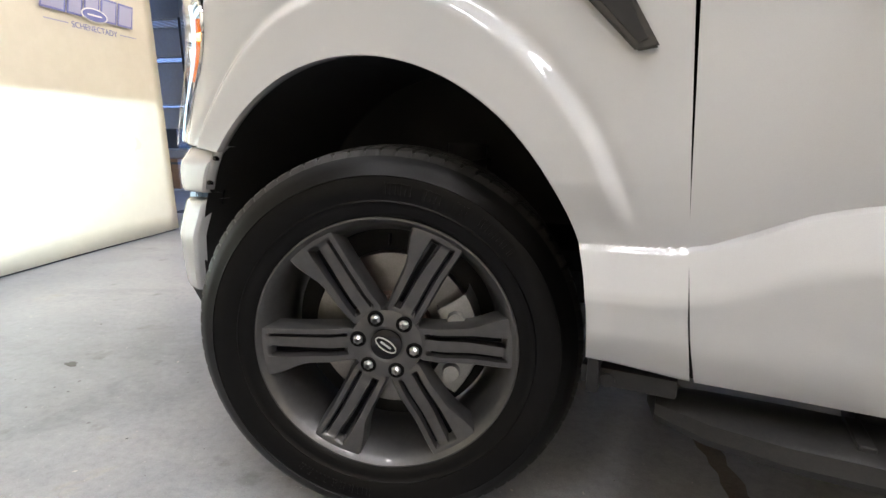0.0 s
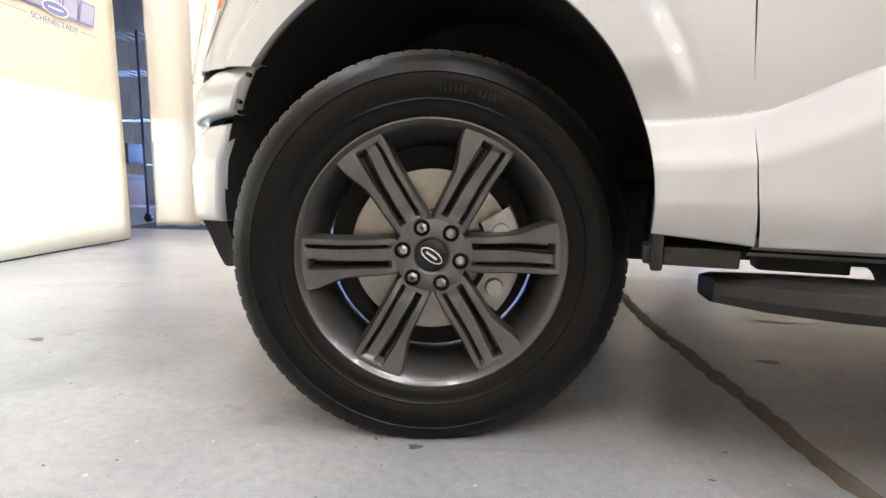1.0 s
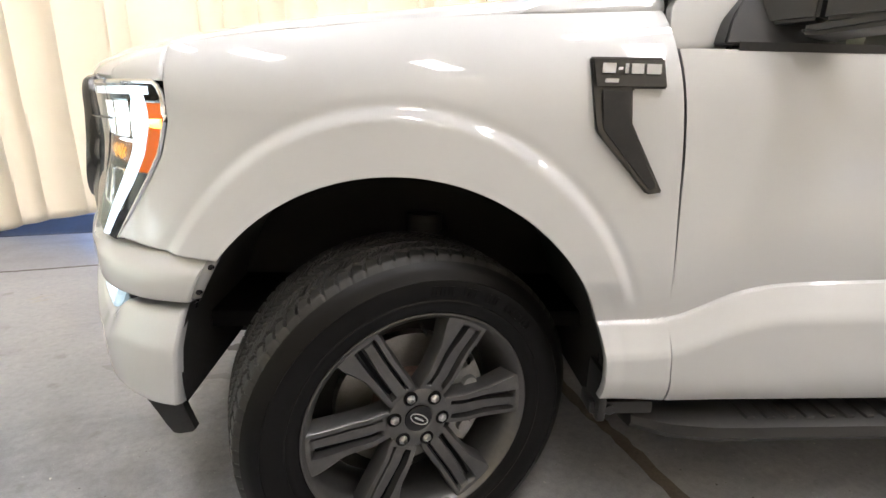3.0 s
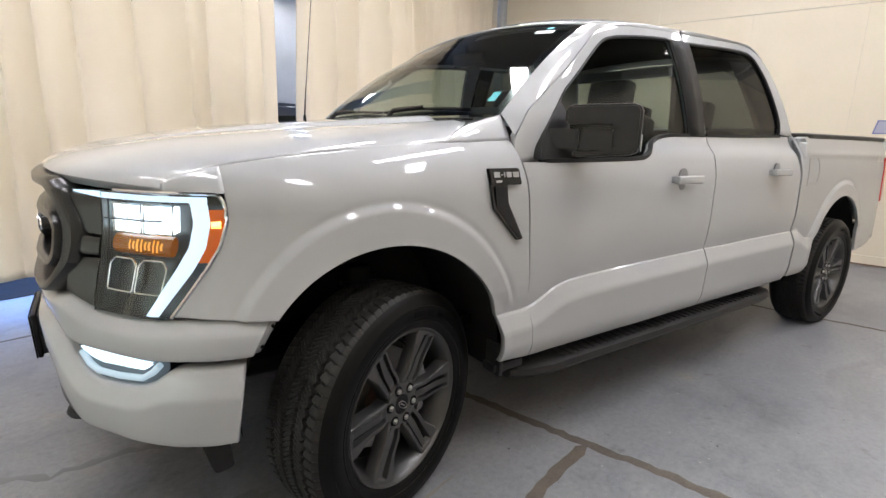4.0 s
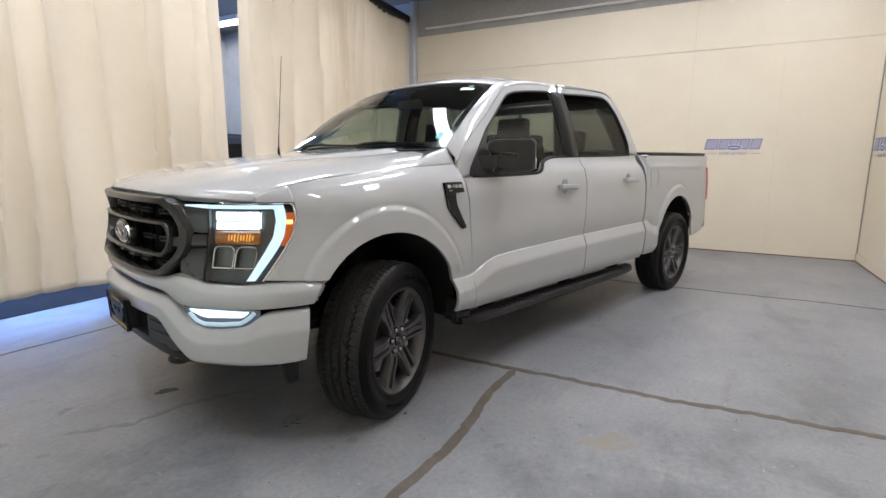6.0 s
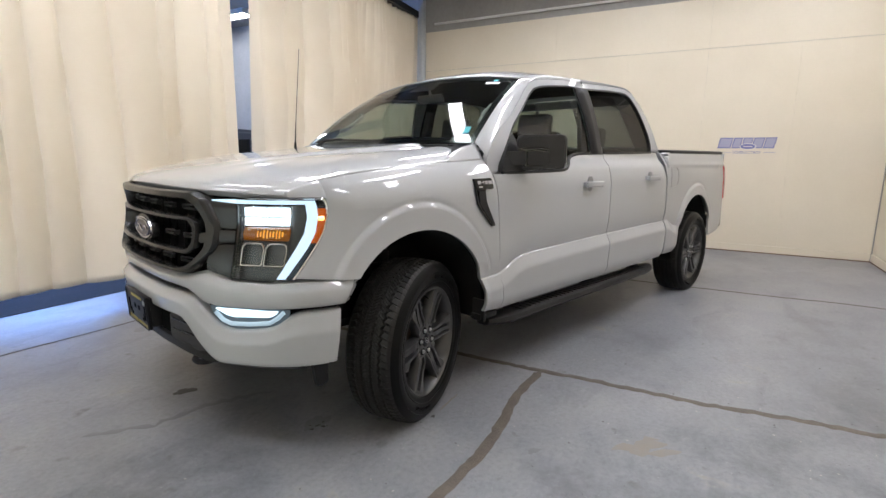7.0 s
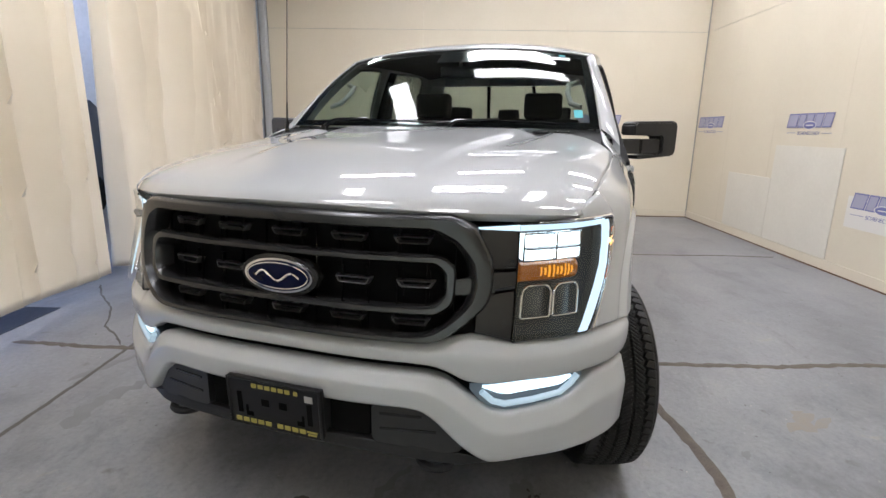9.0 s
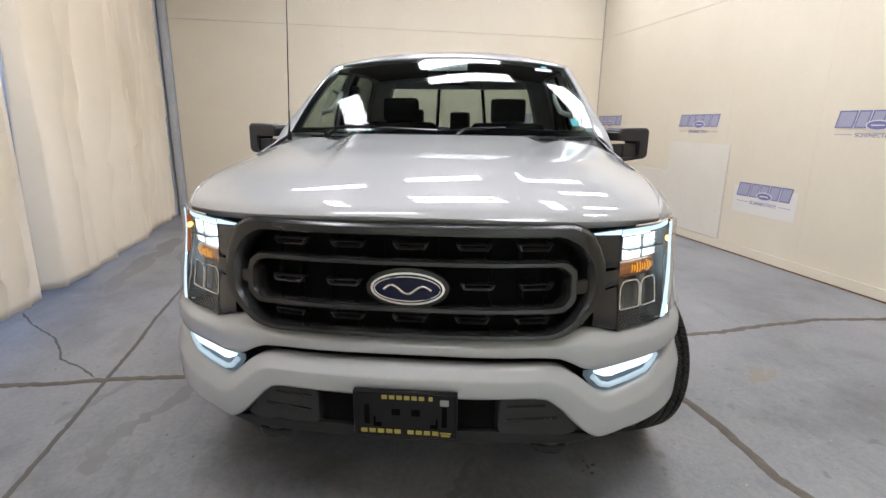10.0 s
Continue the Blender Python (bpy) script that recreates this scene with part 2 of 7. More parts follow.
_col = mixc(FLOOR, 0.6, _col, _grit, "MULTIPLY")
_fine = noise_tex(FLOOR, _v, 260, 2, 0.6)
_col = mixc(FLOOR, 0.5, _col, ramp(FLOOR, _fine, [(0.32, (0.78, 0.78, 0.78)), (0.5, (1, 1, 1)), (0.68, (1.16, 1.155, 1.14))]), "MULTIPLY")
link(FLOOR, _col, base(FLOOR))
_r = node(FLOOR, "ShaderNodeMapRange")
_r.inputs["To Min"].default_value, _r.inputs["To Max"].default_value = 0.18, 0.55
link(FLOOR, _b, _r.inputs["Value"])
link(FLOOR, _r.outputs["Result"], rough_in(FLOOR))
bump(FLOOR, mixc(FLOOR, 0.6, _b, _c), 0.42, 0.004)
CRACK = varied("brown_crack_filler", (0.065, 0.053, 0.043), (0.15, 0.122, 0.096), 9, (0.6, 0.8), relief=0.5, fine=0.004)
JOINT = varied("floor_joint", (0.07, 0.062, 0.055), (0.12, 0.11, 0.1), 12, (0.6, 0.8))
STAIN_RUST = varied("rust_stain", (0.225, 0.190, 0.152), (0.215, 0.207, 0.200), 14, (0.4, 0.55))
DAMP = varied("dark_rubber_smear", (0.145, 0.147, 0.153), (0.19, 0.192, 0.198), 12, (0.35, 0.5))
GREASE = varied("grease_spot", (0.03, 0.028, 0.026), (0.08, 0.075, 0.07), 20, (0.4, 0.6))
SCRAPE = varied("pale_scrape", (0.38, 0.36, 0.32), (0.47, 0.45, 0.41), 14, (0.6, 0.7))

# ---- building helpers ----


def to_mesh(name, bm):
    me = bpy.data.meshes.new(name)
    bm.to_mesh(me)
    bm.free()
    return me


def part(name, bm, mat, parent=None, label="", smooth=True, recalc=True, at=None):
    """Links a bmesh as one mesh object under a thing or under a part."""
    if recalc:
        bmesh.ops.recalc_face_normals(bm, faces=bm.faces)
    for f in bm.faces:
        f.smooth = smooth
    me = to_mesh(name, bm)
    me.materials.append(mat)
    ob = new(name, me)
    if smooth:
        sharpen(me)
    if parent is not None:
        ob.parent = parent
    if at is not None:
        ob.matrix_basis = at
    if label:
        tagged(ob, label)
    return ob


def sharpen(me, degrees=38):
    """Marks edges between steep neighbours as sharp."""
    bm = bmesh.new()
    bm.from_mesh(me)
    limit = radians(degrees)
    for e in bm.edges:
        if len(e.link_faces) == 2:
            e.smooth = e.calc_face_angle(0) < limit
    bm.to_mesh(me)
    bm.free()


def thing(name, label, category, group="", at=None, kind=""):
    ob = new(name)
    ob.empty_display_size = 0.2
    if at is not None:
        ob.matrix_basis = at
    return tagged(ob, label, category, group, kind)


def box(bm, x0, x1, y0, y1, z0, z1, bevel=0.0, m=None, seg=2):
    r = bmesh.ops.create_cube(bm, size=1.0)
    vs = r["verts"]
    for v in vs:
        v.co = Vector(((x0 + x1) / 2 + v.co.x * (x1 - x0), (y0 + y1) / 2 + v.co.y * (y1 - y0), (z0 + z1) / 2 + v.co.z * (z1 - z0)))
    if bevel:
        es = list({e for v in vs for e in v.link_edges})
        out = bmesh.ops.bevel(bm, geom=es, offset=bevel, segments=seg, profile=0.6, affect="EDGES")
        vs = list({v for f in out["faces"] for v in f.verts} | {v for v in vs if v.is_valid})
    if m is not None:
        bmesh.ops.transform(bm, matrix=m, verts=vs)
    return vs


def cyl(bm, p, q, r0, r1=None, seg=16, caps=True):
    """A cylinder or cone from p to q."""
    p, q = Vector(p), Vector(q)
    d = q - p
    m = Matrix.Translation((p + q) / 2) @ d.to_track_quat("Z", "Y").to_matrix().to_4x4()
    bmesh.ops.create_cone(bm, cap_ends=caps, segments=seg, radius1=r0, radius2=r0 if r1 is None else r1, depth=d.length, matrix=m)


def grid(bm, pts):
    """Faces over a rows x columns x 3 array of points."""
    pts = np.asarray(pts, float)
    n, k = pts.shape[:2]
    vs = [[bm.verts.new(pts[i, j]) for j in range(k)] for i in range(n)]
    for i in range(n - 1):
        for j in range(k - 1):
            bm.faces.new((vs[i][j], vs[i][j + 1], vs[i + 1][j + 1], vs[i + 1][j]))
    return vs


def tube(bm, path, r, seg=8, closed=False, flat=1.0):
    """A round bar along a list of points."""
    path = [Vector(p) for p in path]
    n = len(path)
    rings = []
    for i, p in enumerate(path):
        a = path[(i - 1) % n] if closed or i else path[0]
        b = path[(i + 1) % n] if closed or i < n - 1 else path[-1]
        d = (b - a).normalized()
        u = d.cross(Vector((0, 0, 1)))
        u = u.normalized() if u.length > 1e-4 else Vector((1, 0, 0))
        w = u.cross(d)
        rr = r[i] if isinstance(r, (list, tuple)) else r
        rings.append([bm.verts.new(p + rr * (math.cos(2 * math.pi * k / seg) * u + flat * math.sin(2 * math.pi * k / seg) * w)) for k in range(seg)])
    for i in range(n if closed else n - 1):
        r0, r1 = rings[i], rings[(i + 1) % n]
        for k in range(seg):
            bm.faces.new((r0[k], r0[(k + 1) % seg], r1[(k + 1) % seg], r1[k]))
    if not closed:
        bm.faces.new(rings[0][::-1])
        bm.faces.new(rings[-1])


def prism(bm, outline, place, depth):
    """A slab whose outline lies in a plane: place(a, b, d) gives the point at depth d."""
    n = len(outline)
    lo = [bm.verts.new(place(a, b, 0)) for a, b in outline]
    hi = [bm.verts.new(place(a, b, depth)) for a, b in outline]
    bm.faces.new(lo)
    bm.faces.new(hi[::-1])
    for i in range(n):
        j = (i + 1) % n
        bm.faces.new((lo[i], hi[i], hi[j], lo[j]))


def cubic(xs, ys):
    """A smooth curve through points (monotone pieces), as a function."""
    xs, ys = np.array(xs, float), np.array(ys, float)
    h, d = np.diff(xs), np.diff(ys) / np.diff(xs)
    m = np.zeros(len(xs))
    m[0], m[-1] = d[0], d[-1]
    for i in range(1, len(xs) - 1):
        m[i] = 0 if d[i - 1] * d[i] <= 0 else 3 * (h[i - 1] + h[i]) / ((2 * h[i] + h[i - 1]) / d[i - 1] + (h[i] + 2 * h[i - 1]) / d[i])

    def f(x):
        x = np.clip(np.asarray(x, float), xs[0], xs[-1])
        i = np.clip(np.searchsorted(xs, x) - 1, 0, len(h) - 1)
        t = (x - xs[i]) / h[i]
        return ((2 * t**3 - 3 * t**2 + 1) * ys[i] + (t**3 - 2 * t**2 + t) * h[i] * m[i]
                + (-2 * t**3 + 3 * t**2) * ys[i + 1] + (t**3 - t**2) * h[i] * m[i + 1])
    return f


def step01(a, b, x):
    t = np.clip((np.asarray(x, float) - a) / (b - a), 0, 1)
    return t * t * (3 - 2 * t)


def solid(ob, thick, offset=-1):
    md = ob.modifiers.new("thickness", "SOLIDIFY")
    md.thickness, md.offset = thick, offset
    return ob


def facing(bm, hint):
    """Turns a sheet so that its faces look along hint."""
    bm.normal_update()
    if sum((f.normal.dot(hint) * f.calc_area() for f in bm.faces)) < 0:
        bmesh.ops.reverse_faces(bm, faces=bm.faces)

# ---- the room: axes u (along the side wall) and v (across), turned against the truck ----
ROOM = pose(0, 0, 0, 0, 0, 16.2)
BACK, SIDE, CEIL, FRONT, FAR = 6.07, -4.02, 4.15, -7.0, 8.0


def roomy(ob):
    ob.matrix_basis = ROOM
    return ob


def slab(name, mat, label, lo, hi, kind="structure", bevel=0.0):
    bm = bmesh.new()
    box(bm, lo[0], hi[0], lo[1], hi[1], lo[2], hi[2], bevel)
    ob = part(name, bm, mat, None, label, smooth=bool(bevel))
    tagged(ob, label, name.split("_")[0], kind=kind)
    return roomy(ob)


floor = slab("floor", FLOOR, "worn grey painted concrete floor with stains", (FRONT, SIDE - 0.15, -0.2), (BACK + 0.15, FAR, 0.0))
ceiling = slab("ceiling", CEILING, "grey painted garage ceiling", (FRONT, SIDE - 0.15, CEIL), (BACK + 0.15, FAR, CEIL + 0.2))
wall_back = slab("wall_back", CONCRETE_UPPER, "wall clad in cream boards, grey above", (BACK + 0.012, SIDE - 0.15, 0), (BACK + 0.16, FAR, CEIL))
wall_side = slab("wall_side", CONCRETE_UPPER, "long wall clad in cream boards", (FRONT, SIDE - 0.16, 0), (BACK + 0.012, SIDE - 0.012, CEIL))
wall_front = slab("wall_front", CONCRETE_UPPER, "plain grey wall behind the banner", (FRONT - 0.15, SIDE - 0.15, 0), (FRONT, FAR, CEIL))
wall_far = slab("wall_far", BLOCK, "painted block wall of the bay behind the curtains", (FRONT, FAR, 0), (BACK + 0.15, FAR + 0.15, CEIL))


def boards(wall, axis, fixed, spans, z0, z1, sign, mat=WALL, thick=0.012):
    """Boards on a wall; axis 0: wall along v, 1: along u."""
    for a, b in spans:
        bm = bmesh.new()
        lo, hi = (fixed, fixed + sign * thick) if sign > 0 else (fixed + sign * thick, fixed)
        if axis == 0:
            box(bm, lo, hi, a + 0.0006, b - 0.0006, z0, z1, 0.0008, seg=1)
        else:
            box(bm, a + 0.0006, b - 0.0006, lo, hi, z0, z1, 0.0008, seg=1)
        ob = part("board", bm, mat, wall)


cuts_back = [-4.008, -2.96, -1.86, -0.76, 0.36, 1.46, 2.80]
boards(wall_back, 0, BACK, list(zip(cuts_back, cuts_back[1:])), 0.11, 2.86, 1)
boards(wall_back, 0, BACK, [(-4.008, -1.86), (-1.86, 0.36), (0.36, 2.80)], 2.866, 3.54, 1)
cuts_side = [-6.9, -5.2, -4.0, -2.85, -1.7, -0.55, 0.6, 1.75, 2.92, 4.05, 5.1, 6.066]
boards(wall_side, 1, SIDE - 0.012, list(zip(cuts_side, cuts_side[1:])), 0.11, 2.86, 1)
boards(wall_side, 1, SIDE - 0.012, [(-6.9, -4.0), (-4.0, -1.7), (-1.7, 0.6), (0.6, 2.92), (2.92, 5.1), (5.1, 6.066)], 2.866, 3.54, 1)
boards(wall_side, 1, SIDE + 0.0035, [(2.83, 3.93)], 0.115, 1.235, 1, BOARD_WHITE, 0.008)
boards(wall_side, 1, SIDE + 0.0035, [(3.935, 4.9)], 0.115, 0.845, 1, BOARD_WHITE, 0.008)

for nm, lo, hi in (("baseboard_back", (BACK - 0.016, -4.0, 0), (BACK + 0.012, 2.8, 0.108)), ("baseboard_side", (FRONT, SIDE - 0.012, 0), (BACK - 0.016, SIDE + 0.014, 0.108))):
    slab(nm, WALL, "cream painted kick board", lo, hi)
for nm, lo, hi in (("trim_back", (BACK - 0.022, -4.0, 0), (BACK - 0.0165, 2.8, 0.014)), ("trim_side", (FRONT, SIDE + 0.0145, 0), (BACK - 0.02, SIDE + 0.02, 0.014))):
    slab(nm, WOOD, "thin brown floor strip", lo, hi)
slab("column", BLOCK, "bluish grey steel column by the back wall", (BACK - 0.10, 2.81, 0), (BACK + 0.01, 2.90, CEIL), bevel=0.01)
# shade below the curtain hems, laid down as a dark slab
slab("floor_band", DARK_BAND, "dark blue strip on the floor for the shade behind the curtains", (-3.6, 2.74, 0.0), (1.2, 3.45, 0.004))

# conduit along the top of the back wall
bm = bmesh.new()
tube(bm, [(BACK - 0.03, v, 3.66) for v in (2.6, 0.5, -1.5, -3.9)], 0.02, 10)
tagged(roomy(part("conduit", bm, WHITE_METAL)), "thin grey conduit high on the wall", "pipe", kind="structure")

# ---- floor cracks and marks ----


def streak(name, mat, line, width, label, seed, lift=0.003, ragged=0.5):
    """A flat ragged band on the floor along a line of points in metres."""
    rng = random.Random(seed)
    pts = [Vector((*p, 0)) for p in line]
    fine = []
    for a, b in zip(pts, pts[1:]):
        n = max(2, int((b - a).length / 0.035))
        fine += [a.lerp(b, i / n) for i in range(n)]
    fine.append(pts[-1])
    bm = bmesh.new()
    rows = []
    for i, p in enumerate(fine):
        d = (fine[min(i + 1, len(fine) - 1)] - fine[max(i - 1, 0)]).normalized()
        w = Vector((-d.y, d.x, 0))
        j = 0.18 * width * math.sin(i * 0.23 + seed) + 0.12 * width * math.sin(i * 0.071 + 2 * seed) + width * ragged * (rng.random() - 0.5)
        k = width * (1 - ragged / 2 + ragged * rng.random()) / 2
        if i in (0, len(fine) - 1):
            k *= 0.15
        rows.append([p + w * (j - k) + Vector((0, 0, 0.0006)), p + w * (j - 0.5 * k) + Vector((0, 0, lift)), p + w * (j + 0.5 * k) + Vector((0, 0, lift)), p + w * (j + k) + Vector((0, 0, 0.0006))])
    grid(bm, [[tuple(q) for q in r] for r in rows])
    ob = part(name, bm, mat, None, recalc=False)
    return tagged(ob, label, "crack", kind="structure")


streak("floor_crack", CRACK, [(-0.16, 2.63), (0.03, 1.90), (0.1, 1.49), (0.38, 0.6), (0.62, -0.35), (0.79, -0.82), (0.85, -1.07), (0.95, -1.36), (1.06, -1.66), (1.14, -1.95), (1.32, -2.42), (1.46, -2.78), (1.5, -3.28), (1.62, -3.62)], 0.050, "brown filled crack in the concrete floor", 1, ragged=0.3)
streak("floor_crack", CRACK, [(0.85, -1.08), (0.60, -1.15), (0.27, -1.275), (-0.07, -1.385), (-0.45, -1.475), (-0.58, -1.535), (-1.4, -1.78), (-2.4, -2.1)], 0.052, "brown filled crack branching across the floor", 2, ragged=0.22)
streak("floor_joint", JOINT, [(-2.6, 1.12), (-1.42, 1.47), (-0.84, 1.60), (-0.49, 1.72), (0.04, 1.88), (1.41, 2.34), (2.6, 2.70), (4.4, 3.2)], 0.026, "straight saw-cut joint in the floor", 3, 0.002, 0.25)
streak("floor_crack", JOINT, [(0.04, 1.96), (0.13, 2.09), (0.24, 2.33), (0.39, 2.47), (0.52, 2.62), (0.72, 2.98), (0.92, 3.24)], 0.014, "hairline crack in the floor", 4, 0.002, 0.7)
streak("floor_joint", CRACK, [(3.45, 0.1), (3.77, -1.02), (3.9, -1.46), (4.12, -2.11), (4.3, -2.75)], 0.034, "dark joint across the floor", 5, 0.0025, 0.4)


def blotch(name, mat, x, y, rx, ry, label, seed, lift=0.0016, turn=0.0):
    """An uneven flat mark on the floor."""
    rng = random.Random(seed)
    n = 40
    ph = [rng.uniform(0, 6.28) for _ in range(5)]
    bm = bmesh.new()
    ring = []
    for i in range(n):
        a = 2 * math.pi * i / n
        k = 1 + 0.16 * math.sin(2 * a + ph[0]) + 0.13 * math.sin(3 * a + ph[1]) + 0.10 * math.sin(5 * a + ph[2]) + 0.08 * math.sin(9 * a + ph[3])
        px, py = rx * k * math.cos(a), ry * k * math.sin(a)
        ring.append(bm.verts.new((x + px * math.cos(turn) - py * math.sin(turn), y + px * math.sin(turn) + py * math.cos(turn), lift * 0.4)))
    c = bm.verts.new((x, y, lift))
    for i in range(n):
        bm.faces.new((ring[i], ring[(i + 1) % n], c))
    return tagged(part(name, bm, mat, None, recalc=False), label, "stain", kind="structure")


blotch("floor_stain", GREASE, -0.79, 0.13, 0.055, 0.035, "dark grease spot on the floor", 11)
blotch("floor_stain", DAMP, 0.106, -1.545, 0.03, 0.02, "small grey smudge on the floor", 12)
blotch("floor_stain", SCRAPE, 1.0, 0.34, 0.10, 0.03, "pale scrape on the concrete floor", 13, turn=0.05)
blotch("floor_stain", GREASE, 0.816, -0.18, 0.03, 0.02, "small dark grease spot on the floor", 14)
blotch("floor_stain", GREASE, -0.002, -1.016, 0.014, 0.01, "small dark chip in the floor paint", 15)
blotch("floor_stain", GREASE, -1.39, -0.857, 0.025, 0.018, "small dark chip in the floor paint", 16)
for k, (dx, dy) in enumerate(((0, 0), (0.035, 0.012), (-0.03, 0.02), (0.012, -0.026), (-0.042, -0.012))):
    blotch("floor_stain", GREASE, -0.46 + dx, -0.69 + dy, 0.017 - 0.002 * k, 0.009, "small dark chips in the floor paint", 60 + k, turn=0.8 * k)
blotch("floor_stain", DAMP, 0.04, -2.21, 0.035, 0.025, "small grey smudge on the floor", 18)
for k in range(3):
    streak("floor_smear", STAIN_RUST, [(0.37 + 0.03 * k, -1.78 - 0.075 * k), (0.47 + 0.02 * k, -1.845 - 0.07 * k), (0.60 - 0.02 * k, -1.90 - 0.065 * k)], 0.05 + 0.012 * (k % 2), "faint tan rust smear on the floor", 50 + k, 0.0012, 0.8)

# smears and tyre marks
streak("floor_smear", DAMP, [(-1.28, -0.01), (-1.02, -0.15), (-0.85, -0.12), (-0.69, -0.13), (-0.43, -0.19)], 0.035, "thin dark smear on the floor under the truck", 31, 0.0012, 0.9)
streak("floor_smear", DAMP, [(-0.72, 1.38), (-0.47, 1.44), (-0.06, 1.37), (0.22, 1.40)], 0.085, "dusty dark tyre mark on the floor", 32, 0.0011, 0.5)
streak("floor_smear", DAMP, [(-0.40, 1.80), (-0.10, 1.76), (0.10, 1.72)], 0.05, "dusty dark tyre mark on the floor", 33, 0.0011, 0.7)
streak("floor_smear", STAIN_RUST, [(0.06, -1.00), (0.16, -0.97), (0.27, -0.93)], 0.012, "faint tan smear on the floor beside the tyre", 34, 0.0012, 0.9)
blotch("floor_stain", DAMP, -0.45, -0.66, 0.075, 0.045, "dark damp patch under the bumper", 35, turn=0.4)

for k, (x, y, rx, ry, turn) in enumerate(((2.35, 3.28, 0.42, 0.10, 0.35), (1.75, 3.10, 0.30, 0.09, 0.45), (3.05, 3.45, 0.45, 0.12, 0.3), (2.75, 3.05, 0.34, 0.08, 0.4))):
    blotch("floor_stain", DAMP, x, y, rx, ry, "dark damp patch on the floor beside the curtain", 70 + k, 0.0012, turn)


def specks(name, mat, label, count, low, high, seed):
    """Tiny flat chips scattered over the floor round the truck."""
    rng = random.Random(seed)
    bm = bmesh.new()
    for _ in range(count):
        x, y = rng.uniform(-2.4, 2.4), rng.choice((-1, -1, -1, 1)) * rng.uniform(0.55, 2.9)
        r = low + (high - low) * rng.random() ** 3
        turn, n = rng.uniform(0, 6.28), rng.randint(5, 7)
        ring = []
        for i in range(n):
            a = 2 * math.pi * i / n
            k = r * rng.uniform(0.5, 1.1)
            px, py = k * math.cos(a), 0.6 * k * math.sin(a)
            ring.append(bm.verts.new((x + px * math.cos(turn) - py * math.sin(turn), y + px * math.sin(turn) + py * math.cos(turn), 0.0014)))
        bm.faces.new(ring)
    return tagged(part(name, bm, mat, None, recalc=False, smooth=False), label, "debris", kind="stuff")


specks("paint_flecks", SCRAPE, "pale paint flecks scattered on the concrete floor", 520, 0.0022, 0.008, 41)
specks("dirt_specks", GREASE, "dark dirt specks scattered on the concrete floor", 420, 0.0022, 0.010, 42)

# ---- curtains ----


hem_line = cubic([-3.6, -2.7, -2.1, -1.5, 0.4, 1.6, 1.95, 3.0, 4.5, 6.0], [0.0, 0.02, 0.13, 0.16, 0.145, 0.15, 0.10, 0.06, 0.03, 0.0])
hang_line = cubic([-3.6, -1.5, 1.6, 1.95, 6.0], [2.86, 2.64, 2.63, 2.64, 2.97])
CURTAIN_TOP = 3.80


def curtain_sheet(name, label, u0, u1, v, hem, top, seed, pitch, amp, slack=0.5, curl=0.0, gather=None):
    """A hanging cloth: uneven pleats of about the given pitch, slack swags between them, dents and creases."""
    rng = random.Random(seed)
    knots, x = [], u0
    while x < u1 + pitch:
        knots.append((x, rng.uniform(0.45, 1.0)))
        x += pitch * rng.uniform(0.45, 1.7) * (gather(x) if gather else 1.0)
    wob = [(rng.uniform(0.7, 2.4), rng.uniform(0, 6.28)) for _ in range(4)]
    dents = [(rng.uniform(u0, u1), rng.uniform(0.4, 2.8), rng.uniform(0.05, 0.16), rng.uniform(-1, 1)) for _ in range(int((u1 - u0) * 9))]
    n, k = int((u1 - u0) * 85), 56
    bm = bmesh.new()
    rows = []
    for i in range(n + 1):
        u = u0 + (u1 - u0) * i / n
        row = []
        for j in range(k + 1):
            b = j / k
            hz = hem + float(hem_line(u)) + 0.010 * math.sin(u * 5.1 + seed)
            z = hz + (top - hz) * b
            w = u + 0.03 * math.sin(0.9 * z + seed + 2 * u) * (1 - b)
            d = 0.0
            for a, (ka, pa) in enumerate(knots[:-1]):
                kb, pb = knots[a + 1]
                if ka <= w < kb:
                    t = (w - ka) / (kb - ka)
                    wide = (kb - ka) / pitch
                    d = amp * (pa * (1 - t) + pb * t) * min(1.2, wide) * (abs(math.sin(math.pi * t)) ** 0.7 - 0.45)
                    d *= 0.7 + 0.3 * math.sin(1.7 * z + 3 * pa + seed)
            for q, p in wob:
                d += slack * 0.018 * math.sin(q * u * 2 + p + 0.9 * z)
            for du, dz, dr, ds in dents:
                e = ((u - du) / dr) ** 2 + ((z - dz) / (dr * 1.6)) ** 2
                if e < 4:
                    d += ds * 0.02 * math.exp(-e)
            calm = float(step01(0.0, 0.35, u - u0) * step01(0.0, 0.35, u1 - u))
            d = d * (0.25 + 0.75 * calm) + curl * max(0.0, 1 - (u - u0) / 0.11) * (1 - 0.75 * b)
            z -= 0.35 * d * (1 - b) ** 3 * calm
            row.append((u, v + float(hang_line(u)) + d, z))
        rows.append(row)
    grid(bm, rows)
    ob = part(name, bm, CLOTH, None, recalc=False)
    solid(ob, 0.004, 0)
    return tagged(roomy(ob), label, "curtain", "curtains of the photo bay")


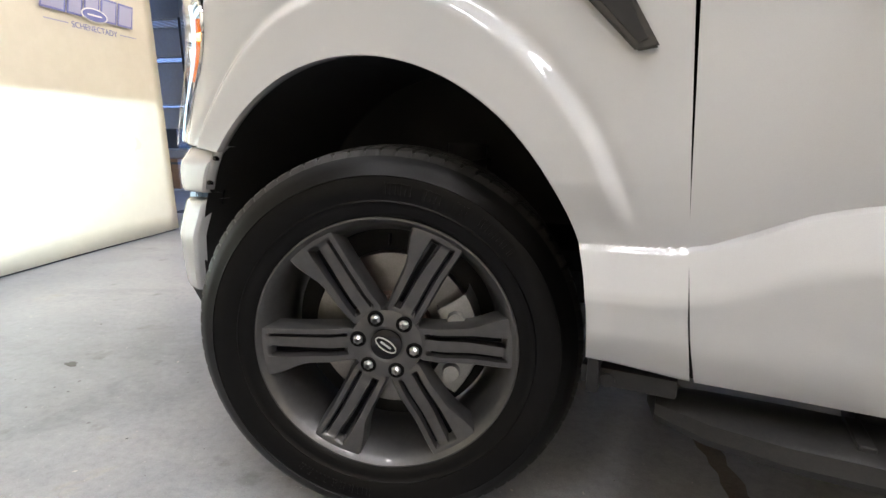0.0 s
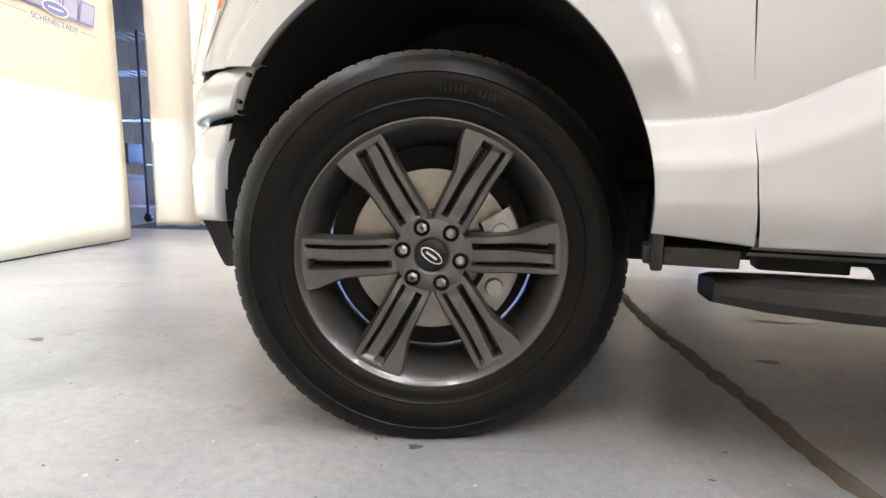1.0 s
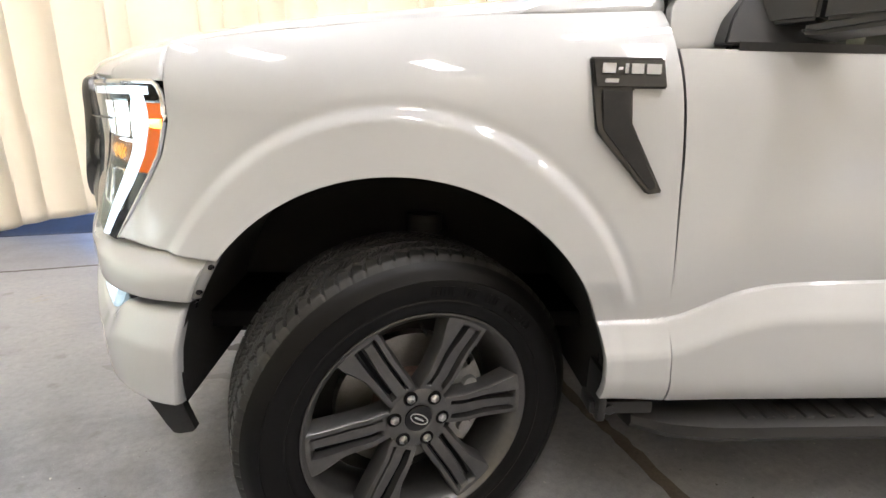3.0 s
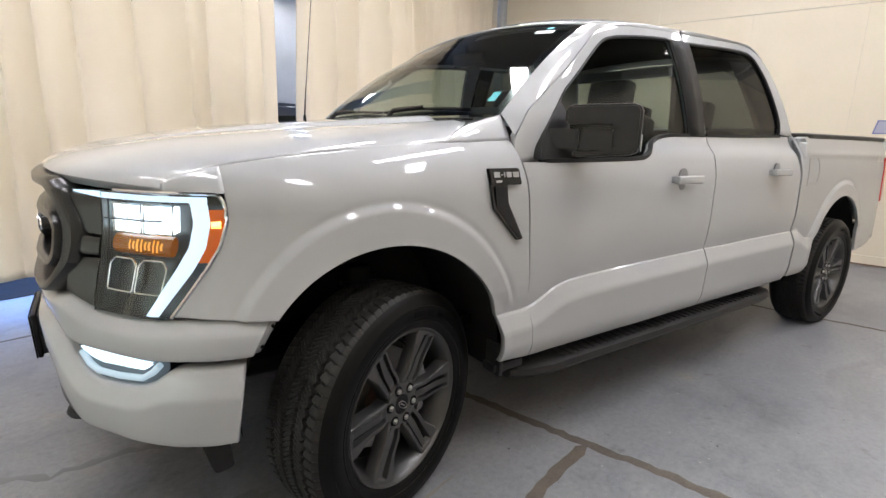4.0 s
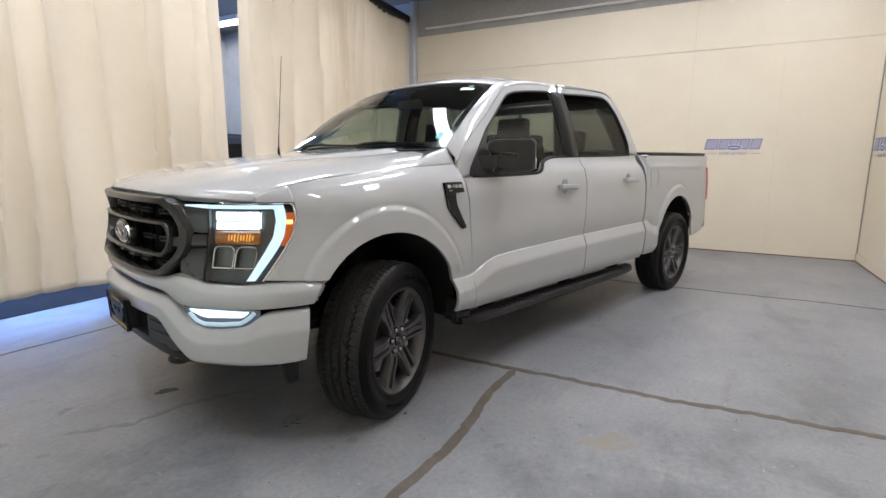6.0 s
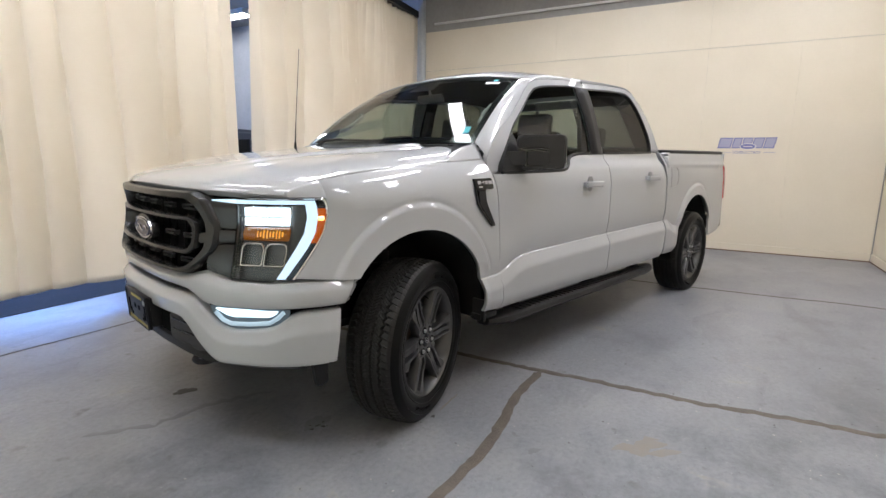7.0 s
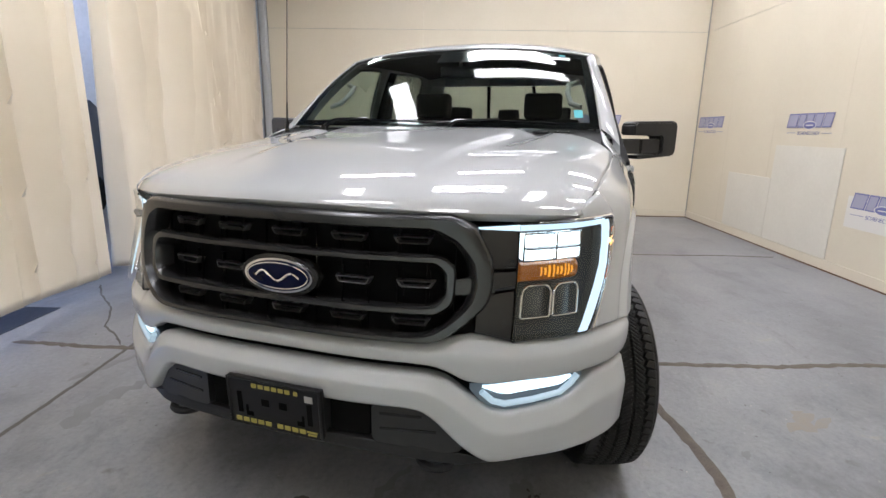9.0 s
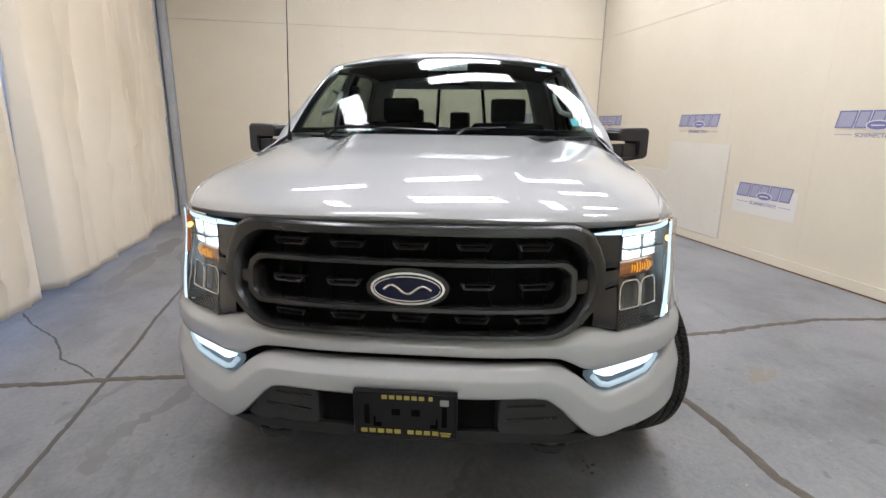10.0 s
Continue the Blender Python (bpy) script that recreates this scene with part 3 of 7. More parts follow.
curtain_sheet("curtain", "cream canvas curtain hanging in tight folds to the floor", 1.95, 6.03, 0.0, 0.02, CURTAIN_TOP, 21, 0.17, 0.25, slack=0.9, curl=0.20, gather=lambda x: 1.9 - 1.15 * float(step01(3.2, 4.4, x)))
curtain_sheet("curtain", "cream canvas curtain with broad soft folds, hem off the floor", -1.55, 1.62, -0.02, 0.015, CURTAIN_TOP, 22, 0.27, 0.17, slack=1.1)
curtain_sheet("curtain", "cream canvas curtain beside the banner wall", -3.28, -1.5, 0.02, 0.015, CURTAIN_TOP, 23, 0.30, 0.15, slack=1.0)

bm = bmesh.new()
grid(bm, [[(u, float(hang_line(u)) + dv, dz) for dv, dz in ((-0.06, 3.80), (-0.06, 3.90), (0.06, 3.90), (0.06, 3.80), (-0.06, 3.80))] for u in np.linspace(-6.9, 6.0, 40)])
tagged(roomy(part("curtain_track", bm, STEEL_DARK)), "dark steel beam that carries the curtains", "beam", kind="structure")
for u in (-5.0, -2.5, 0.0, 2.5, 5.0):
    bm = bmesh.new()
    cyl(bm, (u, float(hang_line(u)), 3.90), (u, float(hang_line(u)), CEIL), 0.012)
    tagged(roomy(part("track_hanger", bm, STEEL_DARK)), "thin steel rod holding the curtain beam", "rod", kind="structure")

# ---- banner wall ahead of the truck ----
BAN = -2.92
bm = bmesh.new()
rows = []
for i in range(61):
    v = -4.0 + (1.94 + 4.0) * i / 60
    rows.append([(BAN + 0.018 * math.sin(1.9 * v + 0.4) * (z / 3) + 0.008 * math.sin(4.3 * v + z), v, z) for z in np.linspace(0.012, 3.3, 24)])
grid(bm, rows)
banner = part("banner", bm, BANNER, None, recalc=False)
solid(banner, 0.006, 0)
tagged(roomy(banner), "tall glossy cream vinyl banner with a blue logo", "banner")
bm = bmesh.new()
box(bm, BAN - 0.03, BAN - 0.008, -4.0, 1.93, 3.28, 3.33, 0.004)
box(bm, BAN - 0.035, BAN - 0.01, -4.0, 1.93, 0.0, 0.05, 0.004)
for v in (-3.9, -2.0, -0.1, 1.85):
    box(bm, BAN - 0.05, BAN - 0.02, v, v + 0.04, 0.0, 3.3, 0.004)
tagged(roomy(part("banner_frame", bm, STEEL_DARK)), "dark steel frame behind the banner", "frame", kind="structure")

# ---- logo signs ----


def text_mesh(body, size):
    cu = bpy.data.curves.new("lettering", "FONT")
    cu.body, cu.size, cu.align_x, cu.align_y, cu.extrude = body, size, "CENTER", "CENTER", 0.0006
    tmp = bpy.data.objects.new("lettering", cu)
    scene.collection.objects.link(tmp)
    bpy.context.view_layer.update()
    me = bpy.data.meshes.new_from_object(tmp.evaluated_get(bpy.context.evaluated_depsgraph_get()))
    bpy.data.objects.remove(tmp)
    return me


TOWN = text_mesh("SCHENECTADY", 1.0)


def logo_sign(m, width, label, placard=None):
    """Five slanted blocks for the word mark, an oval, a line of small letters with a rule at each side.
    Local x runs to the reader's right, y up, z towards the reader."""
    s = width
    ob = thing("wall_sign", label, "sign", "logo signs on the walls", at=m)
    if placard:
        bm = bmesh.new()
        w, h = placard
        box(bm, -w / 2, w / 2, -h / 2 - 0.05 * s, h / 2 - 0.05 * s, -0.001, 0.0015, 0.001, seg=1)
        part("placard", bm, SIGN_WHITE, ob, "white placard")
    h = 0.21 * s
    gap = 0.014 * s
    widths = [0.25, 0.17, 0.18, 0.20, 0.20]
    x = -s / 2
    for wd in widths:
        w = wd * s - gap
        for mat, inset, z0, z1, nm in ((SIGN_BLUE, 0.0, 0.002, 0.004, "letter_block"), (SIGN_GREY, 0.017 * s, 0.0042, 0.0052, "letter_face")):
            bm = bmesh.new()
            sl = 0.10
            out = [(x + inset + sl * (inset) - 0.02 * s, inset), (x + w - inset - 0.02 * s, inset), (x + w - inset + sl * h, h - inset), (x + inset + sl * h, h - inset)]
            prism(bm, out, lambda a, b, d: (a, b, z0 + d), z1 - z0)
            part(nm, bm, mat, ob, smooth=False)
        x += wd * s
    for mat, rx, ry, z in ((SIGN_WHITE, 0.145, 0.062, 0.0058), (SIGN_BLUE, 0.13, 0.05, 0.0064)):
        bm = bmesh.new()
        prism(bm, [(rx * s * math.cos(a) + 0.02 * s, ry * s * math.sin(a) + 0.035 * s) for a in np.linspace(0, 2 * math.pi, 36, endpoint=False)], lambda a, b, d: (a, b, z + d), 0.0008)
        part("oval", bm, mat, ob, smooth=False)
    bm = bmesh.new()
    box(bm, -0.06 * s, 0.10 * s, 0.028 * s, 0.042 * s, 0.0073, 0.0079)
    part("script_bar", bm, SIGN_WHITE, ob, smooth=False)
    for x0, x1 in ((-0.5, -0.27), (0.30, 0.5)):
        bm = bmesh.new()
        box(bm, x0 * s, x1 * s, -0.085 * s, -0.075 * s, 0.002, 0.003)
        part("rule", bm, SIGN_GREY, ob, smooth=False)
    me = TOWN.copy()
    k = 0.50 * s / max(v.co.x for v in TOWN.vertices) / 2
    for v in me.vertices:
        v.co = (v.co.x * k + 0.012 * s, v.co.y * k - 0.085 * s, 0.003 + v.co.z)
    me.materials.clear()
    me.materials.append(SIGN_BLUE)
    t = new("lettering", me)
    t.parent = ob
    return ob


def on_back(v, z):
    return ROOM @ Matrix(((0, 0, -1, BACK - 0.001), (-1, 0, 0, v), (0, 1, 0, z), (0, 0, 0, 1)))


def on_side(u, z, out=0.0):
    return ROOM @ Matrix(((-1, 0, 0, u), (0, 0, 1, SIDE + 0.001 + out), (0, 1, 0, z), (0, 0, 0, 1)))


def on_banner(v, z):
    return ROOM @ Matrix(((0, 0, 1, BAN + 0.024), (1, 0, 0, v), (0, 1, 0, z), (0, 0, 0, 1)))


logo_sign(on_back(-2.455, 1.475), 0.70, "slate blue logo lettering on a cream wall board")
logo_sign(on_side(5.62, 1.445), 0.74, "slate blue logo lettering on a cream wall board")
logo_sign(on_side(3.43, 1.435), 0.72, "slate blue logo lettering above a white board")
logo_sign(on_side(2.26, 0.68), 0.72, "blue logo on a white placard low on the wall", placard=(0.84, 0.30))
logo_sign(on_side(1.22, 1.435), 0.72, "slate blue logo lettering on a cream wall board")
logo_sign(on_banner(1.33, 1.545), 0.74, "blue logo printed on the cream banner")

# ---- ceiling lamps ----


def ceiling_lamp(u, v, turn=0):
    ob = thing("ceiling_light", "lit white ceiling light with a flat diffuser", "lamp", "ceiling lights", at=ROOM @ pose(u, v, CEIL, 0, 0, turn))
    bm = bmesh.new()
    for x0, x1, y0, y1 in ((-0.64, 0.64, -0.18, -0.14), (-0.64, 0.64, 0.14, 0.18), (-0.64, -0.60, -0.14, 0.14), (0.60, 0.64, -0.14, 0.14)):
        box(bm, y0, y1, x0, x1, -0.09, 0, 0.004)
    part("frame", bm, WHITE_METAL, ob)
    bm = bmesh.new()
    box(bm, -0.14, 0.14, -0.60, 0.60, -0.08, -0.06)
    part("diffuser", bm, TROFFER, ob, "glowing diffuser", smooth=False)
    return ob


# lamps at v -3.1 and u -2.1 are added, to brighten wall and bumper
for u, vs in ((-2.75, (1.2,)), (-2.1, (-0.57,)), (-1.0, (-3.1, 1.2)), (0.9, (-3.1,)), (1.62, (-0.57,)), (2.2, (-0.57,)), (2.9, (-3.1,)), (3.9, (1.0,)), (4.45, (-0.9,)), (4.7, (-3.1,))):
    for v in vs:
        ceiling_lamp(u, v)

for u, v in ((1.2, 1.12), (1.05, -1.80)):
    ceiling_lamp(u, v, 90)

# ---- the bay behind the curtains ----
for u, v in ((-2.0, 5.6), (3.5, 5.6), (5.0, 4.6), (1.6, 6.6), (5.2, 7.0)):
    ceiling_lamp(u, v)
slab("wall_bay", BLOCK, "bluish grey block wall of the next bay", (BACK - 0.02, 2.95, 0), (BACK + 0.010, FAR, CEIL))
bm = bmesh.new()
box(bm, -3.2, 3.6, FAR - 0.05, FAR - 0.02, 0.05, 2.6)
daydoor = part("window_1", bm, DAYDOOR, None, smooth=False)
tagged(roomy(daydoor), "bright bluish daylight through a bay door", "window", kind="structure")
bm = bmesh.new()
for u in (-3.25, -1.0, 1.25, 3.55):
    box(bm, u, u + 0.09, FAR - 0.10, FAR - 0.052, 0, 2.7, 0.004)
box(bm, -3.25, 3.64, FAR - 0.10, FAR - 0.052, 2.6, 2.72, 0.004)
tagged(roomy(part("window_frame", bm, STEEL_DARK)), "dark steel frame of the bay door", "frame", kind="structure")

# ---- the pickup truck: x runs from its front to its rear, front axle at 0; y < 0 is the driver's side ----
truck = thing("pickup_truck", "pale grey crew cab pickup truck with headlights on, front wheels turned", "truck", at=pose(0, 0, -0.0155))
NOSE_S = [0, 0.2, 0.4, 0.5, 0.6, 0.7, 0.8, 0.9, 1.0, 1.1, 1.3, 1.5, 1.8, 2.1]
up_x = cubic(NOSE_S, [-0.925, -0.920, -0.893, -0.864, -0.812, -0.742, -0.658, -0.555, -0.47, -0.375, -0.18, 0.02, 0.32, 0.62])
up_y = cubic(NOSE_S, [0, 0.2, 0.4, 0.5, 0.6, 0.7, 0.8, 0.87, 0.912, 0.94, 0.965, 0.976, 0.981, 0.985])
lo_x = cubic(NOSE_S, [-0.965, -0.960, -0.938, -0.912, -0.868, -0.803, -0.735, -0.65, -0.555, -0.46, -0.25, -0.03, 0.27, 0.6])
lo_y = cubic(NOSE_S, [0, 0.2, 0.4, 0.5, 0.6, 0.7, 0.8, 0.885, 0.945, 0.97, 0.985, 0.99, 0.992, 0.992])


def nose(s, z):
    """A point of the wrap-round front: s along its plan line (signed: minus is the driver's side), z up."""
    a = abs(s)
    w = float(step01(0.66, 1.08, z))
    x = w * float(up_x(a)) + (1 - w) * float(lo_x(a))
    y = w * float(up_y(a)) + (1 - w) * float(lo_y(a))
    return np.array((x, math.copysign(y, s), z))


def nose_normal(s, z):
    e = 0.01
    t = nose(s + e, z) - nose(s - e, z)
    u = nose(s, z + e) - nose(s, z - e)
    n = np.cross(u, t)
    n /= np.linalg.norm(n)
    return n if n[0] < 0 or n[1] * s > 0 else -n


def s_at(x, z, sign):
    """The signed s at which the front reaches back to x."""
    lo, hi = 0.3, 2.1
    for _ in range(40):
        m = (lo + hi) / 2
        lo, hi = (m, hi) if nose(m, z)[0] < x else (lo, m)
    return sign * lo


def patch(bottom, top, n, m, out=0.0, roll=0.0, bulge=0.0, deep=0.03):
    """Points of a strip of the front between two lines of (s, z), with rolled long edges."""
    bs, ts = np.array(bottom, float), np.array(top, float)

    def along(c, t):
        d = np.r_[0, np.cumsum(np.hypot(*np.diff(c, axis=0).T))]
        d /= d[-1]
        return np.interp(t, d, c[:, 0]), np.interp(t, d, c[:, 1])
    rows = []
    for t in np.linspace(0, 1, n):
        # both lines are read at equal s where they overlap
        s0, z0 = along(bs, t)
        s1, z1 = along(ts, t)
        row = []
        vs = list(np.linspace(0, 1, m))
        offs = [out + bulge * math.sin(math.pi * v) for v in vs]
        if roll:
            h = max(abs(z1 - z0), 1e-4)
            k = min(roll / h, 0.3)
            vs = [0, 0, k * 0.3] + list(np.linspace(k, 1 - k, m)) + [1 - k * 0.3, 1, 1]
            offs = [out - deep, out - roll, out - roll * 0.3] + [out + bulge * math.sin(math.pi * v) for v in np.linspace(k, 1 - k, m)] + [out - roll * 0.3, out - roll, out - deep]
        for v, o in zip(vs, offs):
            s, z = s0 + v * (s1 - s0), z0 + v * (z1 - z0)
            row.append(nose(s, z) + o * nose_normal(s, z))
        rows.append(row)
    return np.array(rows)


def mirrored(line):
    """A line of (s, z) from the centre outwards, continued to the other side."""
    return [(-s, z) for s, z in line[::-1]] + [p for p in line if p[0] > 0]


def shell(name, pts, mat, parent, hint, thick=0.006, label=""):
    bm = bmesh.new()
    grid(bm, pts)
    facing(bm, Vector(hint))
    ob = part(name, bm, mat, parent, label, recalc=False)
    if thick:
        solid(ob, thick)
    return ob


# ---- body side ----
side_up = cubic([-0.60, -0.555, -0.47, -0.375, -0.18, 0.02, 0.32, 0.62, 1.8, 2.9, 3.7, 4.4, 4.66], [0.84, 0.87, 0.912, 0.94, 0.965, 0.976, 0.981, 0.985, 0.988, 0.985, 0.98, 0.962, 0.945])
side_lo = cubic([-0.65, -0.555, -0.46, -0.25, -0.03, 0.27, 0.6, 2.9, 3.7, 4.4, 4.66], [0.885, 0.945, 0.97, 0.985, 0.99, 0.992, 0.992, 0.99, 0.988, 0.97, 0.955])
ARCHES = ((-0.045, 0.505, 0.456), (3.66, 0.50, 0.475))
line_z = cubic([0.3, 0.50, 0.56, 0.61, 0.70, 0.78, 0.88, 1.3, 2.0, 2.87, 2.95, 3.05, 3.12, 3.3], [0.652, 0.657, 0.665, 0.685, 0.724, 0.740, 0.746, 0.757, 0.768, 0.775, 0.772, 0.735, 0.712, 0.705])
hood_edge_y = cubic([-0.66, -0.60, -0.5, -0.35, -0.2, 0.17, 0.5], [0.800, 0.820, 0.845, 0.862, 0.872, 0.886, 0.893])
hood_edge_z = cubic([-0.66, -0.62, -0.56, -0.45, -0.3, 0.17, 0.5], [1.140, 1.165, 1.185, 1.207, 1.228, 1.272, 1.29])


# section of the body line: hollow above, sharp fold, ledge that leans outwards, second fold
FOLD_Z = [-0.26, -0.080, -0.066, -0.003, 0.001, 0.006, 0.05, 0.10, 0.16]
SOFTEN = np.linspace(-1, 1, 9)
FOLD_Y = [0.009, 0.0185, 0.0155, -0.010, -0.0175, -0.0165, -0.009, -0.003, 0.0]


def side_y(x, z):
    """Half width of the body at x and height z, with the flares, the body line and the tucked sill."""
    w = float(step01(0.66, 1.08, z))
    y = w * float(side_up(x)) + (1 - w) * float(side_lo(x))
    # flares round the wheels
    for cx, cz, r in ARCHES:
        near = math.hypot(x - cx, z - cz)
        d = math.hypot((x - cx) * 1.09, z - cz)
        f = float(step01(0.590, 0.558, d))
        g = float(step01(0.675, 0.755, z))
        y += 0.013 * f * g - 0.002 * math.exp(-((d - 0.590) / 0.012) ** 2) * g
        y += 0.003 * (1 - g) * float(step01(0.50, 0.46, near))
    # body line above the sill
    if x > 0.3:
        on = float(step01(0.30, 0.35, x)) * (1 - float(step01(3.12, 3.25, x)))
        zl = float(line_z(x))
        gain = 0.92 + 0.08 * float(step01(0.50, 0.62, x))
        y += on * (0.004 * (1 - gain) * float(step01(0.02, -0.07, z - zl)) + gain * float(np.mean(np.interp(z - zl + SOFTEN * (0.0025 * (1 - float(step01(0.54, 0.57, x)))), FOLD_Z, FOLD_Y))))
        y -= on * 0.030 * max(0.0, (0.525 - z) / 0.075) ** 1.6
    # shoulder
    if z > 1.08:
        if x < 0.52:
            ye, ze = float(hood_edge_y(x)), float(hood_edge_z(x))
            t = max(0.0, (z - 1.06) / (ze - 1.06))
            y = y - (y - ye) * min(t, 1.0) ** 2.6
        else:
            t = max(0.0, (z - 1.10) / 0.24)
            k = 0.075 if x < 2.9 else 0.03
            y -= k * min(t, 1.6) ** 2.0 - 0.006 * math.exp(-((z - 1.265) / 0.02) ** 2)
    return y


def side_pts(xz, sign):
    return [(x, sign * side_y(x, z), z) for x, z in xz]


def resample(line, n):
    c = np.array(line, float)
    d = np.r_[0, np.cumsum(np.hypot(*np.diff(c, axis=0).T))]
    t = np.linspace(0, d[-1], n)
    return np.c_[np.interp(t, d, c[:, 0]), np.interp(t, d, c[:, 1])]


def arch_line(k, a0, a1, n):
    cx, cz, r = ARCHES[k]
    return np.array([(cx + r * math.cos(a), cz + r * math.sin(a)) for a in np.linspace(a0, a1, n)])


def fan(inner, outer, m, gather=1.3):
    """Rows of (x, z) between two lines with as many points each, gathered towards the inner line."""
    t = np.linspace(0, 1, m) ** gather
    return np.array([[a + (b - a) * k for k in t] for a, b in zip(inner, outer)])


def ray_cut(c, ang, line):
    """Where the ray from c at an angle leaves an outline."""
    d = np.array((math.cos(ang), math.sin(ang)))
    best = None
    for p, q in zip(line[:-1], line[1:]):
        e = q - p
        den = d[0] * e[1] - d[1] * e[0]
        if abs(den) < 1e-9:
            continue
        w = p - c
        t = (w[0] * e[1] - w[1] * e[0]) / den
        s = (w[0] * d[1] - w[1] * d[0]) / den
        if t > 0 and -1e-6 <= s <= 1 + 1e-6 and (best is None or t > best):
            best = t
    return c + d * best if best else None


def arch_panel(name, k, sign, outline, a0, a1, b0, b1, parent, n=360, m=72, label=""):
    """A body panel round a wheel arch, with a lip turned inwards."""
    inner = arch_line(k, a0, a1, n)
    c = np.array(ARCHES[k][:2]) + (0, 0.08)
    out = np.array(outline, float)
    outer = []
    for t in np.linspace(0, 1, n):
        p = ray_cut(c, b0 + (b1 - b0) * t, out)
        outer.append(p if p is not None else outer[-1])
    outer[0], outer[-1] = out[0], out[-1]
    rows = fan(inner, np.array(outer), m)
    pts = []
    for row in rows:
        line = side_pts(row, sign)
        x, y, z = line[0]
        lip = [(x, y - sign * 0.022, z), (x, y - sign * 0.012, z), (x + (row[1][0] - x) * 0.12, y - sign * 0.001, z + (row[1][1] - z) * 0.12)]
        end = [(line[-1][0], line[-1][1] - sign * 0.02, line[-1][2])]
        pts.append(lip + line[1:] + end)
    bm = bmesh.new()
    grid(bm, pts)
    facing(bm, Vector((0, sign, 0)))
    ob = part(name, bm, PAINT, parent, label, recalc=False)
    solid(ob, 0.004)
    return ob


def angle_to(k, p):
    cx, cz, r = ARCHES[k]
    return math.atan2(p[1] - cz - 0.08, p[0] - cx)


HOOD_LINE = [(x, float(hood_edge_z(x))) for x in np.linspace(-0.512, 0.17, 14)]
FENDER = [(-0.645, 0.805), (-0.60, 0.865), (-0.555, 0.93), (-0.522, 0.985), (-0.502, 1.05), (-0.503, 1.10), (-0.506, 1.128)] + HOOD_LINE + \
    [(0.30, 1.278), (0.478, 1.288), (0.488, 1.22), (0.503, 1.12), (0.515, 1.03), (0.532, 0.80), (0.543, 0.67), (0.552, 0.56), (0.565, 0.455)]


def door_front_x(z):
    return float(np.interp(z, [0.455, 0.56, 0.67, 0.80, 1.03, 1.12, 1.22, 1.30], [0.5708, 0.5578, 0.5488, 0.5378, 0.5208, 0.5088, 0.4938, 0.486]))


rounded_flap = [(-0.615, 0.45), (-0.540, 0.45), (-0.532, 0.38), (-0.526, 0.338), (-0.534, 0.330), (-0.566, 0.324), (-0.578, 0.328), (-0.588, 0.355), (-0.60, 0.40)]
